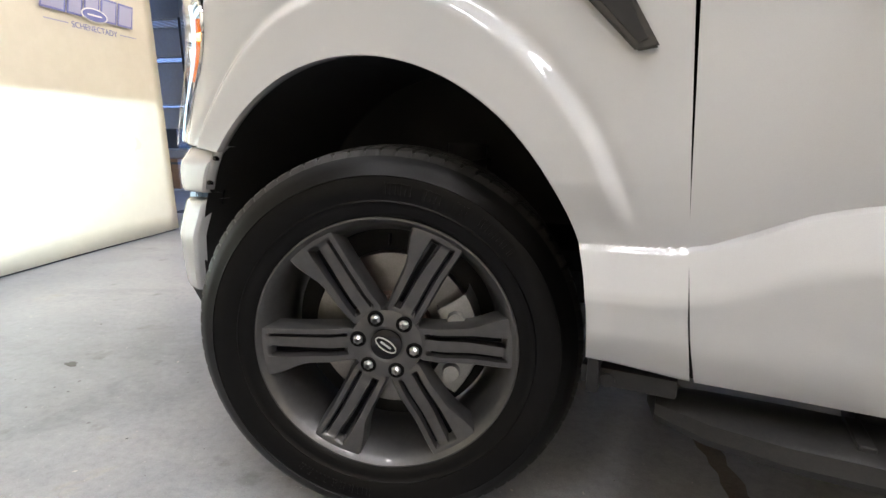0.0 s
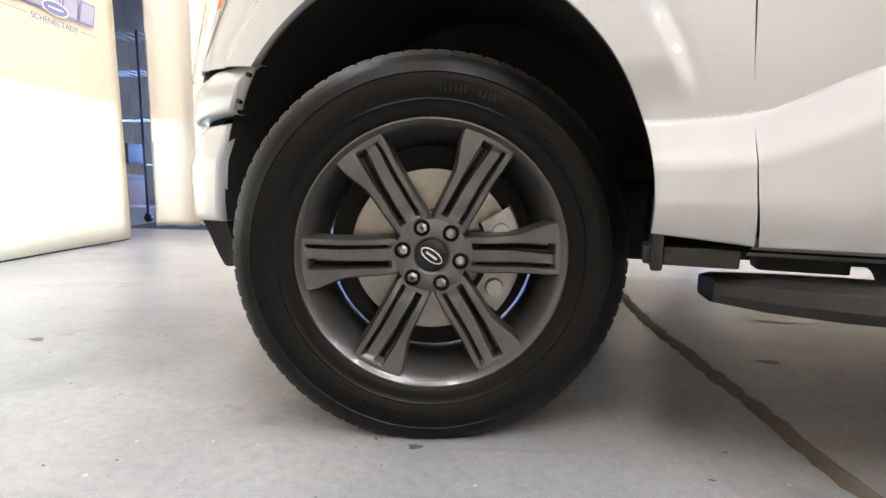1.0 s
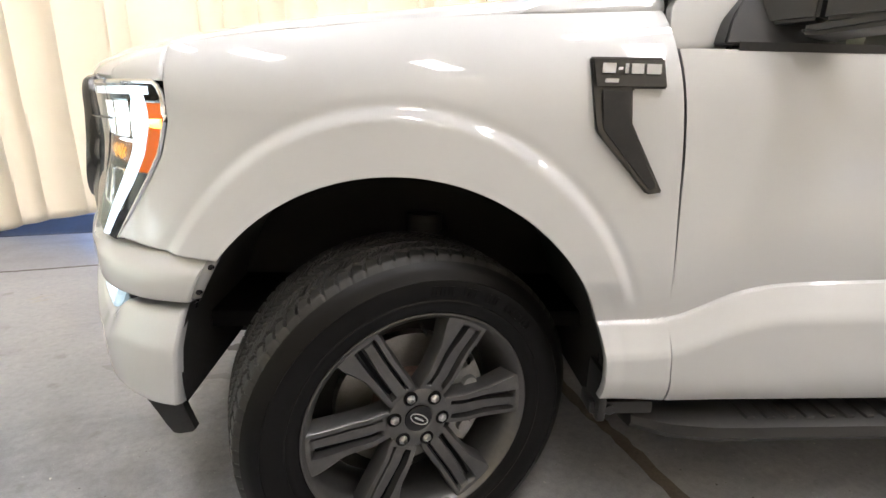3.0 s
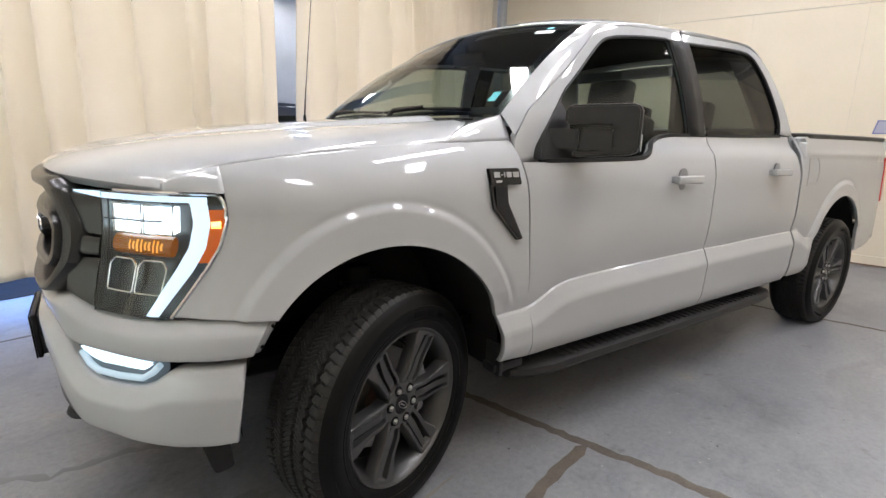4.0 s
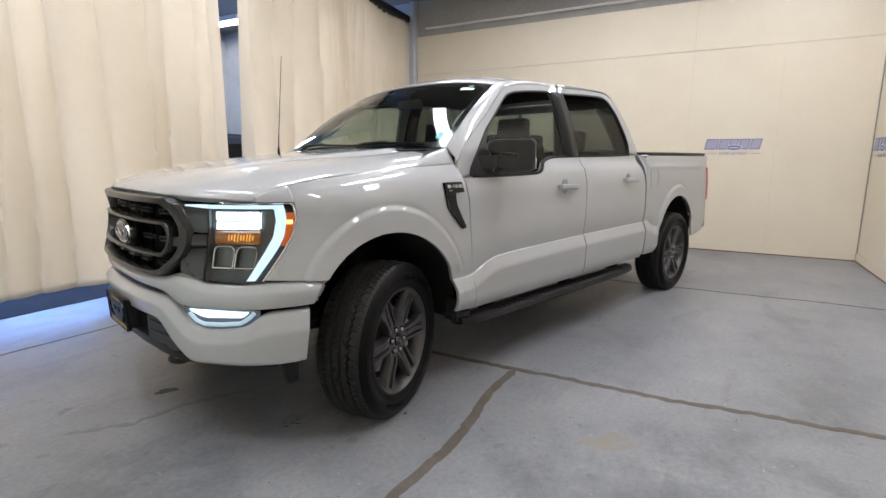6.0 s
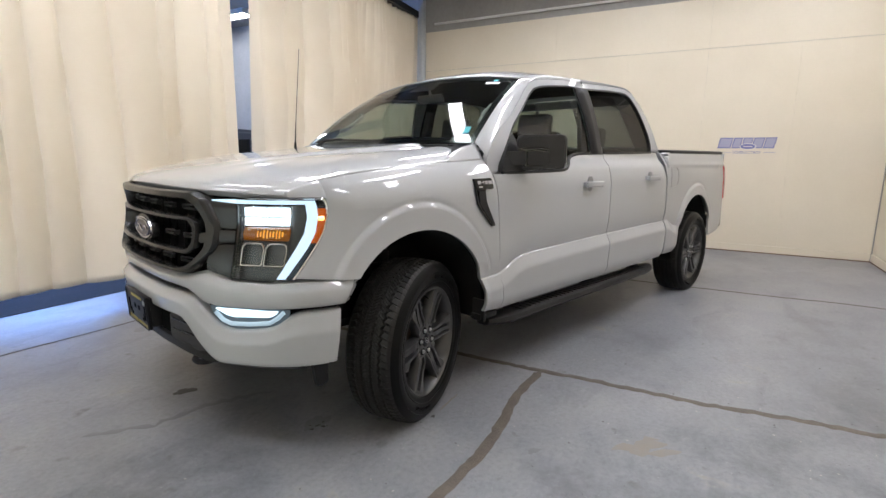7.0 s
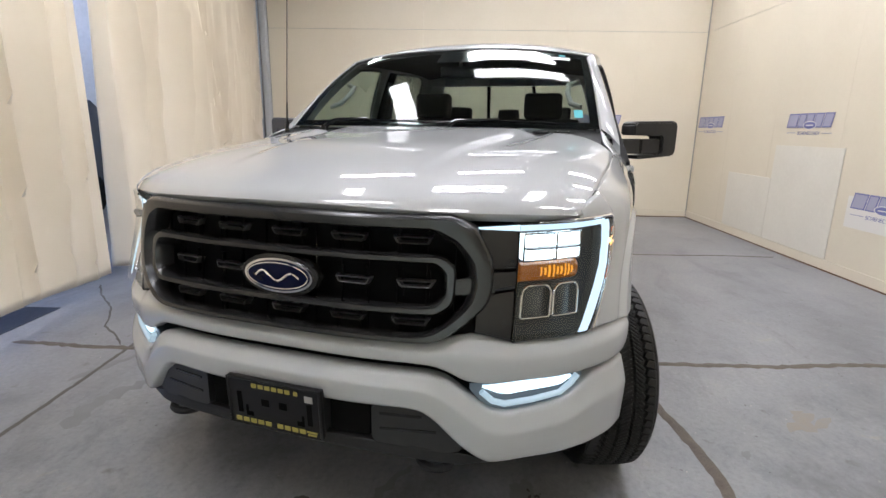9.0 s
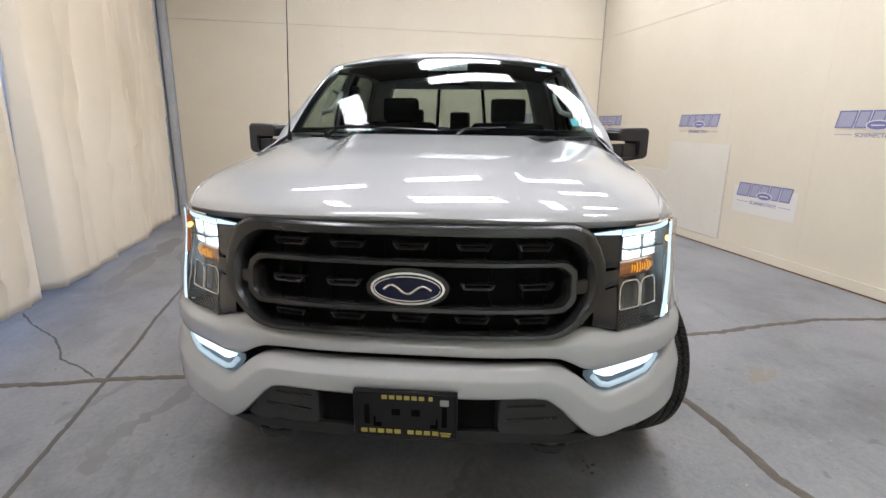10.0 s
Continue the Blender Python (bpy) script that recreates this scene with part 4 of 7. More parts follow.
for sg in (-1, 1):
    a0 = math.atan2(0.80 - 0.505, -0.425 + 0.045)
    a1 = math.atan2(0.47 - 0.505, 0.45)
    fender = arch_panel("fender", 0, sg, FENDER, a0, a1, angle_to(0, FENDER[0]), angle_to(0, FENDER[-1]), truck)
    # upper rear corner of the fender by the windshield
    lower = [(x, sg * float(hood_edge_y(x)), float(hood_edge_z(x))) for x in np.linspace(0.178, 0.482, 12)]
    upper = [(a, sg * float(np.interp(a, [0.205, 0.30, 0.42, 0.492], [0.880, 0.838, 0.828, 0.822])), float(np.interp(a, [0.205, 0.26, 0.32, 0.40, 0.45, 0.492], [1.279, 1.312, 1.338, 1.359, 1.371, 1.381]))) for a in np.linspace(0.205, 0.492, 12)]
    rows = [[np.array(p) + (np.array(q) - np.array(p)) * t + np.array((0, sg * 0.004 * math.sin(math.pi * t), 0.002 * math.sin(math.pi * t))) for t in np.linspace(0, 1, 8)] for p, q in zip(lower, upper)]
    shell("fender_corner", rows, PAINT, truck, (0, sg, 0.6))
    # narrow tongue of the fender over the headlight
    rows = []
    for x in np.linspace(-0.645, -0.508, 14):
        p0 = nose(s_at(x, 1.128, sg), 1.128)
        p1 = np.array((x, sg * float(hood_edge_y(x)), float(hood_edge_z(x))))
        rows.append([p0 + np.array((0, -sg * 0.02, 0.0))] + [p0 + (p1 - p0) * t + np.array((0, sg * 0.006 * math.sin(math.pi * t), 0)) for t in np.linspace(0, 1, 6)])
    shell("fender_tip", rows, PAINT, truck, (0, sg, 0.6))
    # wheel arch liner and the dark side of the engine bay
    bm = bmesh.new()
    rows = []
    for a in np.linspace(math.radians(187), math.radians(-10), 40):
        row = []
        for y in np.linspace(0.955, 0.52, 6):
            row.append((-0.045 + 0.468 * math.cos(a), sg * y, 0.505 + 0.468 * math.sin(a)))
        rows.append(row)
    grid(bm, rows)
    part("arch_liner", bm, LINER, truck, "black wheel arch liner")
    bm = bmesh.new()
    box(bm, -0.55, 0.46, *sorted((sg * 0.50, sg * 0.52)), 0.56, 1.0)
    part("inner_panel", bm, LINER, truck, smooth=False)
    bm = bmesh.new()
    rows = []
    for a in np.linspace(math.radians(195), math.radians(-15), 40):
        rows.append([(3.66 + 0.49 * math.cos(a), sg * y, 0.50 + 0.49 * math.sin(a)) for y in np.linspace(0.95, 0.55, 5)])
    grid(bm, rows)
    part("arch_liner", bm, LINER, truck, "black wheel arch liner")
    # mud guard behind the front wheel, bolted to the sill
    bm = bmesh.new()
    box(bm, 0.412, 0.432, *sorted((sg * 0.90, sg * 0.985)), 0.405, 0.53, 0.006)
    box(bm, 0.40, 0.55, *sorted((sg * 0.90, sg * 0.968)), 0.414, 0.447, 0.006)
    cyl(bm, (0.445, sg * 0.965, 0.428), (0.445, sg * 0.975, 0.428), 0.012)
    # inboard box added to block blue light from under the truck
    box(bm, 0.425, 0.44, *sorted((sg * 0.55, sg * 0.90)), 0.415, 0.60)
    part("mud_guard", bm, PLASTIC, truck, "black plastic guard behind the wheel")
    # bumper flap ahead of the wheel
    bm = bmesh.new()
    prism(bm, rounded_flap, lambda a, b, d: (a, sg * (0.925 - d - 0.25 * (0.44 - b)), b), 0.022)
    part("air_flap", bm, PLASTIC, truck, "black plastic flap under the bumper")

# ---- hood ----
hood_gain = cubic([0, 0.012, 0.034, 0.08, 0.17, 0.4, 0.7, 1], [0, 0.085, 0.16, 0.265, 0.40, 0.62, 0.81, 1])


def hood_z(y, u, x):
    a = abs(y) / 0.886
    zf = 1.166 - 0.028 * min(1, abs(y) / 0.8) ** 2
    zr = 1.372 - 0.008 * a**2 - 0.088 * a**9
    z = zf + (zr - zf) * float(hood_gain(u))
    # raised middle with a shallow valley at each side that deepens to the rear
    c = 0.30 + 0.16 * u
    z += 0.012 * float(step01(0.10, 0.5, u)) * float(step01(c + 0.035, c - 0.025, abs(y)))
    z -= 0.018 * float(step01(0.45, 0.95, u)) * math.exp(-((abs(y) - c - 0.085) / 0.05) ** 2)
    return z


def hood_pts():
    rows = []
    for u in np.r_[0, 0, np.linspace(0.004, 0.1, 10), np.linspace(0.13, 1.0, 42)]:
        row = []
        for t in np.linspace(-1, 1, 141):
            edge = 0.81 + (0.886 - 0.81) * min(1.0, max(u, 0) / 0.75) ** 0.6
            y = t * edge
            b = abs(y)
            xf = float(up_x(b)) + 0.004
            xr = 0.43 - 0.02 * (b / 0.85) ** 2 - 0.15 * max(0, (b - 0.70) / 0.15) ** 1.5
            x = xf + (xr - xf) * u
            row.append([x, y, hood_z(y, u, x)])
        rows.append(row)
    r = np.array(rows)
    r[0, :, 2] -= 0.022
    r[0, :, 0] += 0.014
    return r


hood = shell("hood", hood_pts(), PAINT, truck, (0, 0, 1), 0.005)
# skirt that closes the gap between hood and fender
for sg in (-1, 1):
    bm = bmesh.new()
    rows = []
    for x in np.linspace(-0.64, 0.40, 30):
        y, z = float(hood_edge_y(min(x, 0.3))) - 0.008, float(hood_edge_z(min(x, 0.2))) - 0.012
        rows.append([(x, sg * y, z), (x, sg * (y - 0.05), z - 0.05), (x, sg * (y - 0.2), z - 0.1)])
    grid(bm, rows)
    part("hood_seal", bm, GAP, truck)

# cowl with black vent grille below the windshield
bm = bmesh.new()
rows = []
for y in np.linspace(-0.83, 0.83, 41):
    b = abs(y) / 0.83
    rows.append([(0.40 - 0.09 * b**3, y, 1.350 - 0.036 * b**5), (0.47 - 0.03 * b**3, y, 1.360 - 0.010 * b**5), (0.52 + 0.02 * b, y, 1.378)])
grid(bm, rows)
cowl = part("cowl", bm, PLASTIC, truck, "black plastic cowl below the windshield")
for i in range(14):
    y = -0.65 + i * 0.1
    bm = bmesh.new()
    box(bm, 0.425, 0.475, y - 0.035, y + 0.035, 1.362, 1.369, 0.002)
    part("vent_slat", bm, GLOSS_BLACK, cowl)

# ---- doors ----
belt_z = cubic([0.48, 0.60, 1.00, 1.20, 1.26, 1.32, 1.40, 1.50, 1.80, 2.30, 2.60, 2.9], [1.212, 1.213, 1.218, 1.225, 1.245, 1.286, 1.320, 1.331, 1.338, 1.348, 1.357, 1.366])


def cab_y(x, z):
    """Half width of the glasshouse at height z."""
    t = (z - 1.30) / 0.5
    return 0.912 - 0.055 * t - 0.085 * t * t - (0.034 * float(step01(1.6, 1.0, x)) + 0.030 * float(step01(0.9, 0.45, x))) * float(step01(1.28, 1.68, z))


def skin_y(x, z):
    w = float(step01(1.24, 1.34, z))
    return (1 - w) * side_y(x, z) + w * cab_y(x, z)


def door_panel(name, sg, x_front, x_rear, frame_out, window, label=""):
    """Lower skin of a door plus the painted frame round its window."""
    bm = bmesh.new()
    zs = np.r_[np.linspace(0.455, 0.60, 9), np.linspace(0.615, 0.70, 12), 0.710, 0.718, 0.725, 0.730, 0.734, 0.737, 0.7395, 0.742, 0.745, 0.749, 0.754, 0.762, 0.775, 0.79, 0.81, np.linspace(0.83, 1.0, 6)]
    rows = []
    n = 46
    for j in range(n):
        t = j / (n - 1)
        row = []
        zb = None
        for z in zs:
            xa, xb = x_front(z), x_rear(z)
            x = xa + (xb - xa) * t
            # rows follow the body line
            z = float(np.interp(z, [0.455, 0.74, 1.0], [0.455, float(line_z(min(x, 2.9))), 1.0]))
            row.append((x, sg * skin_y(x, z), z))
        for q in np.linspace(0.08, 1, 12):
            xa, xb = x_front(1.0), x_rear(1.0)
            x0 = xa + (xb - xa) * t
            zb = float(belt_z(x0))
            z = 1.0 + (zb - 1.0) * q
            x = x_front(z) + (x_rear(z) - x_front(z)) * t
            row.append((x, sg * skin_y(x, z), z))
        x, y, z = row[0]
        row.insert(0, (x, y - sg * 0.03, z - 0.004))
        x, y, z = row[-1]
        row.append((x, y - sg * 0.03, z + 0.002))
        rows.append(row)
    # returns along the shut lines
    first = [(x + 0.001, y - sg * 0.03, z) for x, y, z in rows[0]]
    last = [(x - 0.001, y - sg * 0.03, z) for x, y, z in rows[-1]]
    grid(bm, [first] + rows + [last])
    # frame
    fo, fi = resample(frame_out, 60), resample(window, 60)
    fr = []
    for a, b in zip(fo, fi):
        pts = [(p[0], sg * cab_y(*p), p[1]) for p in (a, a + (b - a) * 0.5, b)]
        fr.append([(pts[0][0], pts[0][1] - sg * 0.025, pts[0][2])] + pts + [(pts[2][0], pts[2][1] - sg * 0.02, pts[2][2])])
    grid(bm, fr)
    facing(bm, Vector((0, sg, 0)))
    ob = part(name, bm, PAINT, truck, label, recalc=False)
    solid(ob, 0.003)
    return ob


FD_OUT = [(0.486, 1.19), (0.490, 1.30), (0.545, 1.368), (0.580, 1.405), (0.640, 1.445), (0.83, 1.575), (1.02, 1.722), (1.085, 1.770), (1.16, 1.796), (1.30, 1.814), (1.46, 1.826), (1.60, 1.832), (1.715, 1.835), (1.745, 1.60), (1.80, 1.345)]
FD_WIN = [(0.606, 1.215), (0.616, 1.255), (0.640, 1.312), (0.682, 1.375), (0.79, 1.490), (0.94, 1.605), (1.06, 1.700), (1.115, 1.735), (1.20, 1.757), (1.32, 1.773), (1.50, 1.789), (1.60, 1.794), (1.625, 1.60), (1.650, 1.338)]
RD_OUT = [(1.808, 1.342), (1.752, 1.60), (1.722, 1.835), (1.80, 1.840), (2.10, 1.858), (2.35, 1.866), (2.46, 1.860), (2.545, 1.832), (2.63, 1.735), (2.73, 1.555), (2.79, 1.42), (2.815, 1.365)]
RD_WIN = [(1.77, 1.340), (1.765, 1.60), (1.755, 1.797), (1.85, 1.802), (2.10, 1.818), (2.32, 1.828), (2.42, 1.824), (2.485, 1.797), (2.555, 1.70), (2.635, 1.52), (2.665, 1.43), (2.655, 1.375)]
B_GAP = 1.812


def rear_edge_x(z):
    return float(np.interp(z, [0.455, 0.56, 0.80, 1.05, 1.20, 1.30, 1.36], [2.855, 2.862, 2.868, 2.860, 2.835, 2.80, 2.765]))


def pane_mesh(window, sg, inset, sill):
    """A curved pane that fills a window outline down to the belt."""
    loop = resample(window, 40)
    bm = bmesh.new()
    top, bot = loop, []
    rows = []
    for x, z in loop:
        zb = float(belt_z(x)) + sill
        rows.append([(x, sg * (cab_y(x, zz) - inset), zz) for zz in np.linspace(min(zb, z), z, 6)])
    grid(bm, rows)
    facing(bm, Vector((0, sg, 0)))
    return bm


def trim_line(name, sg, xs, drop, height, proud, parent, mat, label=""):
    """A moulding along the belt."""
    bm = bmesh.new()
    rows = []
    for x in xs:
        z = float(belt_z(x)) - drop
        y = skin_y(x, z)
        rows.append([(x, sg * (y - 0.02), z - height / 2), (x, sg * (y + proud), z - height / 2), (x, sg * (y + proud), z + height / 2), (x, sg * (y - 0.02), z + height / 2), (x, sg * (y - 0.02), z - height / 2)])
    grid(bm, rows)
    return part(name, bm, mat, parent, label)


def door_handle(sg, x, z, parent):
    bm = bmesh.new()
    y = skin_y(x, z)
    # dished cup as flat discs, its shade put into the grey
    cyl(bm, (x - 0.01, sg * (y - 0.002), z + 0.018), (x - 0.01, sg * (y + 0.0025), z + 0.018), 0.036, 0.034, 24)
    cyl(bm, (x - 0.01, sg * (y - 0.002), z - 0.022), (x - 0.01, sg * (y + 0.0025), z - 0.022), 0.030, 0.028, 24)
    part("handle_cup", bm, CUP, parent, "grey discs for the shade of the finger recess")
    bm = bmesh.new()
    m = Matrix.Translation((x, sg * (y + 0.032), z))
    box(bm, -0.108, 0.108, -0.012, 0.012, -0.019, 0.019, 0.009, m, 3)
    box(bm, x - 0.10, x - 0.062, *sorted((sg * (y - 0.005), sg * (y + 0.03))), z - 0.015, z + 0.015, 0.004)
    box(bm, x + 0.066, x + 0.10, *sorted((sg * (y - 0.005), sg * (y + 0.03))), z - 0.015, z + 0.015, 0.004)
    part("door_handle", bm, PAINT, parent, "pale grey pull handle")


for sg in (-1, 1):
    fd = door_panel("front_door", sg, door_front_x, lambda z: B_GAP - 0.004, FD_OUT, FD_WIN)
    rd = door_panel("rear_door", sg, lambda z: B_GAP + 0.004, rear_edge_x, RD_OUT, RD_WIN)
    part("window_pane", pane_mesh(FD_WIN, sg, 0.012, -0.005), FRONT_GLASS, fd, "lightly tinted side glass", recalc=False)
    part("window_pane", pane_mesh(RD_WIN, sg, 0.012, -0.005), TINTED, rd, "dark privacy glass", recalc=False)
    trim_line("belt_moulding", sg, np.linspace(0.60, 1.80, 50), -0.006, 0.016, 0.004, fd, PLASTIC, "black belt moulding")
    trim_line("belt_moulding", sg, np.linspace(1.815, 2.66, 30), -0.006, 0.016, 0.004, rd, PLASTIC, "black belt moulding")
    for win, dr in ((FD_WIN, fd), (RD_WIN, rd)):
        bm = bmesh.new()
        tube(bm, [(x, sg * (cab_y(x, z) - 0.004), z) for x, z in resample(win, 50)], 0.008, 6)
        part("window_seal", bm, PLASTIC, dr, "black rubber seal")
    bm = bmesh.new()
    for a, b in (((1.600, 1.795), (1.758, 1.800)),):
        rows = [[(a[0] + (1.650 - a[0]) * t, sg * (cab_y(1.7, 1.79 - 0.45 * t) + 0.006), 1.796 - 0.458 * t), (b[0] + (1.785 - b[0]) * t, sg * (cab_y(1.7, 1.79 - 0.45 * t) + 0.006), 1.800 - 0.460 * t)] for t in np.linspace(0, 1, 12)]
        grid(bm, rows)
    facing(bm, Vector((0, sg, 0)))
    solid(part("pillar_cover", bm, PLASTIC, fd, "gloss black pillar cover", recalc=False), 0.006)
    if sg < 0:
        bm = bmesh.new()
        box(bm, 1.715, 1.735, sg * (cab_y(0, 1.43) + 0.004), sg * (cab_y(0, 1.43) - 0.004), 1.375, 1.475, 0.003)
        part("entry_keypad", bm, PLASTIC, fd, "black entry keypad strip")
    door_handle(sg, 1.515, 1.135, fd)
    door_handle(sg, 2.51, 1.158, rd)

# dark inner shell behind the shut lines
for sg in (-1, 1):
    bm = bmesh.new()
    rows = [[(x, sg * (min(side_y(x, max(z, 0.53)), 0.975) - 0.045), z) for z in np.linspace(0.44, 1.19, 8)] for x in np.linspace(0.42, 2.90, 30)]
    grid(bm, rows)
    part("inner_shell", bm, GAP, truck)
    for xa, xb in ((1.70, 1.84),):
        bm = bmesh.new()
        grid(bm, [[(x, sg * (cab_y(x, z) - 0.03), z) for z in np.linspace(1.15, 1.80, 8)] for x in np.linspace(xa, xb, 4)])
        part("inner_pillar", bm, GAP, truck)
    # rocker under the doors
    bm = bmesh.new()
    grid(bm, [[(x, sg * y, z) for y, z in ((0.955, 0.475), (0.945, 0.452), (0.90, 0.43), (0.80, 0.42))] for x in np.linspace(0.57, 2.86, 12)])
    part("rocker", bm, PAINT, truck)

# ---- pillars, roof and glass ----
rail_z = cubic([1.0, 1.085, 1.3, 1.6, 2.1, 2.4, 2.55], [1.775, 1.806, 1.838, 1.854, 1.873, 1.874, 1.850])


def rail(x):
    """Top of the roof side rail."""
    return (x, 0.745 - 0.028 * float(step01(1.45, 1.05, x)) - 0.03 * float(step01(2.35, 2.6, x)), float(rail_z(x)))


def windshield_pt(a, b):
    """a across (-1 to 1), b from base to header."""
    h = 0.824 + (0.705 - 0.824) * b
    x = (0.492 - 0.04 * (1 - a * a) + 0.0) * (1 - b) + (1.055 - 0.06 * (1 - a * a)) * b
    z = 1.384 + (1.797 - 1.384) * b + 0.048 * (1 - a * a) * b + 0.03 * math.sin(math.pi * b) + 0.0 * a
    return (x, a * h, z)


def roof_pt(t, x):
    """t across (-1 to 1)."""
    xr, yr, zr = rail(x)
    crown = float(np.interp(x, [1.03, 1.10, 1.35, 1.8, 2.3, 2.5, 2.62], [0.048, 0.060, 0.088, 0.100, 0.076, 0.050, 0.032]))
    return (x - 0.055 * (1 - t * t) * float(step01(1.5, 1.08, x)), t * yr, zr + crown * (1 - abs(t) ** 2.4))


rows = [[roof_pt(t, x) for t in np.linspace(-1, 1, 41)] for x in np.r_[1.055, 1.075, np.linspace(1.10, 2.55, 36)]]
rows.append([(x + 0.05, y * 0.985, z - 0.045) for x, y, z in rows[-1]])
roof = shell("roof", rows, PAINT, truck, (0, 0, 1), 0.006)
bm = bmesh.new()
grid(bm, [[(lambda p: (p[0], p[1] * 0.97, p[2] - 0.045))(roof_pt(t, x)) for t in np.linspace(-1, 1, 15)] for x in np.linspace(1.14, 2.50, 12)])
part("headliner", bm, HEADLINER, truck, "grey cloth headliner")

for sg in (-1, 1):
    # A pillar, roof rail and C pillar: between glass edge or roof and the door frame
    bm = bmesh.new()
    door = resample(FD_OUT[1:13], 44)
    rows = []
    for i, (x, z) in enumerate(door):
        yd = cab_y(x, z)
        if x < 1.06:
            b = float(np.clip((z - 1.362) / (1.757 - 1.362), 0, 1))
            g = windshield_pt(sg, b)
        else:
            r = rail(x)
            g = (x, sg * r[1], r[2])
        p0, p1 = np.array(g), np.array((x - 0.006, sg * (yd + 0.001), z + 0.004))
        mid = (p0 + p1) / 2 + np.array((-0.004, sg * 0.006, 0.008))
        row = [p0 + np.array((0.012, -sg * 0.02, -0.02)), p0]
        for t in np.linspace(0.2, 0.8, 4):
            row.append((1 - t) ** 2 * p0 + 2 * t * (1 - t) * mid + t * t * p1)
        row += [p1, p1 + np.array((0.004, -sg * 0.03, -0.004))]
        rows.append(row)
    grid(bm, rows)
    facing(bm, Vector((-0.3, sg, 0.5)))
    part("pillar", bm, PAINT, truck, recalc=False)
    bm = bmesh.new()
    rows = []
    outer = resample(RD_OUT[2:], 44)
    for i, (x, z) in enumerate(outer):
        yd = cab_y(x, z)
        p1 = np.array((x + 0.005 * (x > 2.45), sg * (yd + 0.001), z + 0.004))
        if x < 2.40:
            r = rail(x)
            p0 = np.array((x, sg * r[1], r[2]))
        else:
            t = float(np.clip((1.860 - z) / 0.48, 0, 1))
            bx = 2.40 + 0.15 * min(1, t * 5)
            r = rail(min(bx, 2.55))
            if t < 0.12:
                p0 = np.array((min(bx, 2.55), sg * r[1], r[2]))
            else:
                k = (t - 0.12) / 0.88
                p0 = np.array((2.585 + (2.835 - 2.585) * k, sg * (0.715 + (0.885 - 0.715) * k**0.8), 1.832 + (1.36 - 1.832) * k))
        mid = (p0 + p1) / 2 + np.array((0.0, sg * 0.014, 0.010))
        row = [p0 + np.array((-0.0, -sg * 0.03, -0.01)), p0]
        for t in np.linspace(0.2, 0.8, 4):
            row.append((1 - t) ** 2 * p0 + 2 * t * (1 - t) * mid + t * t * p1)
        row += [p1, p1 + np.array((-0.003, -sg * 0.03, -0.002))]
        rows.append(row)
    grid(bm, rows)
    facing(bm, Vector((0.2, sg, 0.4)))
    part("pillar", bm, PAINT, truck, recalc=False)

bm = bmesh.new()
grid(bm, [[windshield_pt(a * 0.985, b) for a in np.linspace(-1, 1, 41)] for b in np.linspace(0.0, 0.985, 24)])
facing(bm, Vector((-1, 0, 0.5)))
windshield = part("windshield", bm, WINDSHIELD, truck, "clear windshield glass with stickers", recalc=False)
# black ceramic border
bm = bmesh.new()
ring_o = [windshield_pt(a, b) for a, b in [(-0.99, b) for b in np.linspace(0, 0.99, 16)] + [(a, 0.99) for a in np.linspace(-0.98, 0.98, 24)] + [(0.99, b) for b in np.linspace(0.99, 0, 16)] + [(a, 0) for a in np.linspace(0.98, -0.98, 24)]]
ring_i = [windshield_pt(a, b) for a, b in [(-0.94, b) for b in np.linspace(0.06, 0.93, 16)] + [(a, 0.93) for a in np.linspace(-0.93, 0.93, 24)] + [(0.94, b) for b in np.linspace(0.93, 0.06, 16)] + [(a, 0.06) for a in np.linspace(0.93, -0.93, 24)]]
inn = lambda p, d: (p[0] + d, p[1], p[2] - d * 0.6)
grid(bm, [[inn(p, 0.004), inn(q, 0.004)] for p, q in zip(ring_o + ring_o[:1], ring_i + ring_i[:1])])
part("ceramic_border", bm, GLOSS_BLACK, windshield, "black border of the glass")
bm = bmesh.new()
grid(bm, [[inn(windshield_pt(a, b), 0.005) for a in np.linspace(-0.16, 0.16, 9)] for b in np.linspace(0.78, 0.95, 5)])
part("sensor_shade", bm, GLOSS_BLACK, windshield, "black sensor field behind the glass")
for a0, a1, b0, b1, mt in ((-0.905, -0.855, 0.10, 0.175, STICKER_TEAL), (-0.900, -0.862, 0.115, 0.165, STICKER_WHITE), (-0.86, -0.72, 0.845, 0.895, STICKER_WHITE), (-0.83, -0.78, 0.91, 0.945, STICKER_TEAL)):
    d = 0.0058 if mt is STICKER_TEAL else 0.0046
    bm = bmesh.new()
    grid(bm, [[inn(windshield_pt(a, b), -d + 0.003) for a in np.linspace(a0, a1, 4)] for b in np.linspace(b0, b1, 4)])
    part("sticker", bm, mt, windshield, "small inspection sticker")

# back of the cab with a sliding rear window
bm = bmesh.new()


def cab_back(a, b):
    """a across, b from belt to roof."""
    return (2.845 - 0.25 * b, a * (0.885 - 0.165 * b**1.3), 1.36 + 0.475 * b)


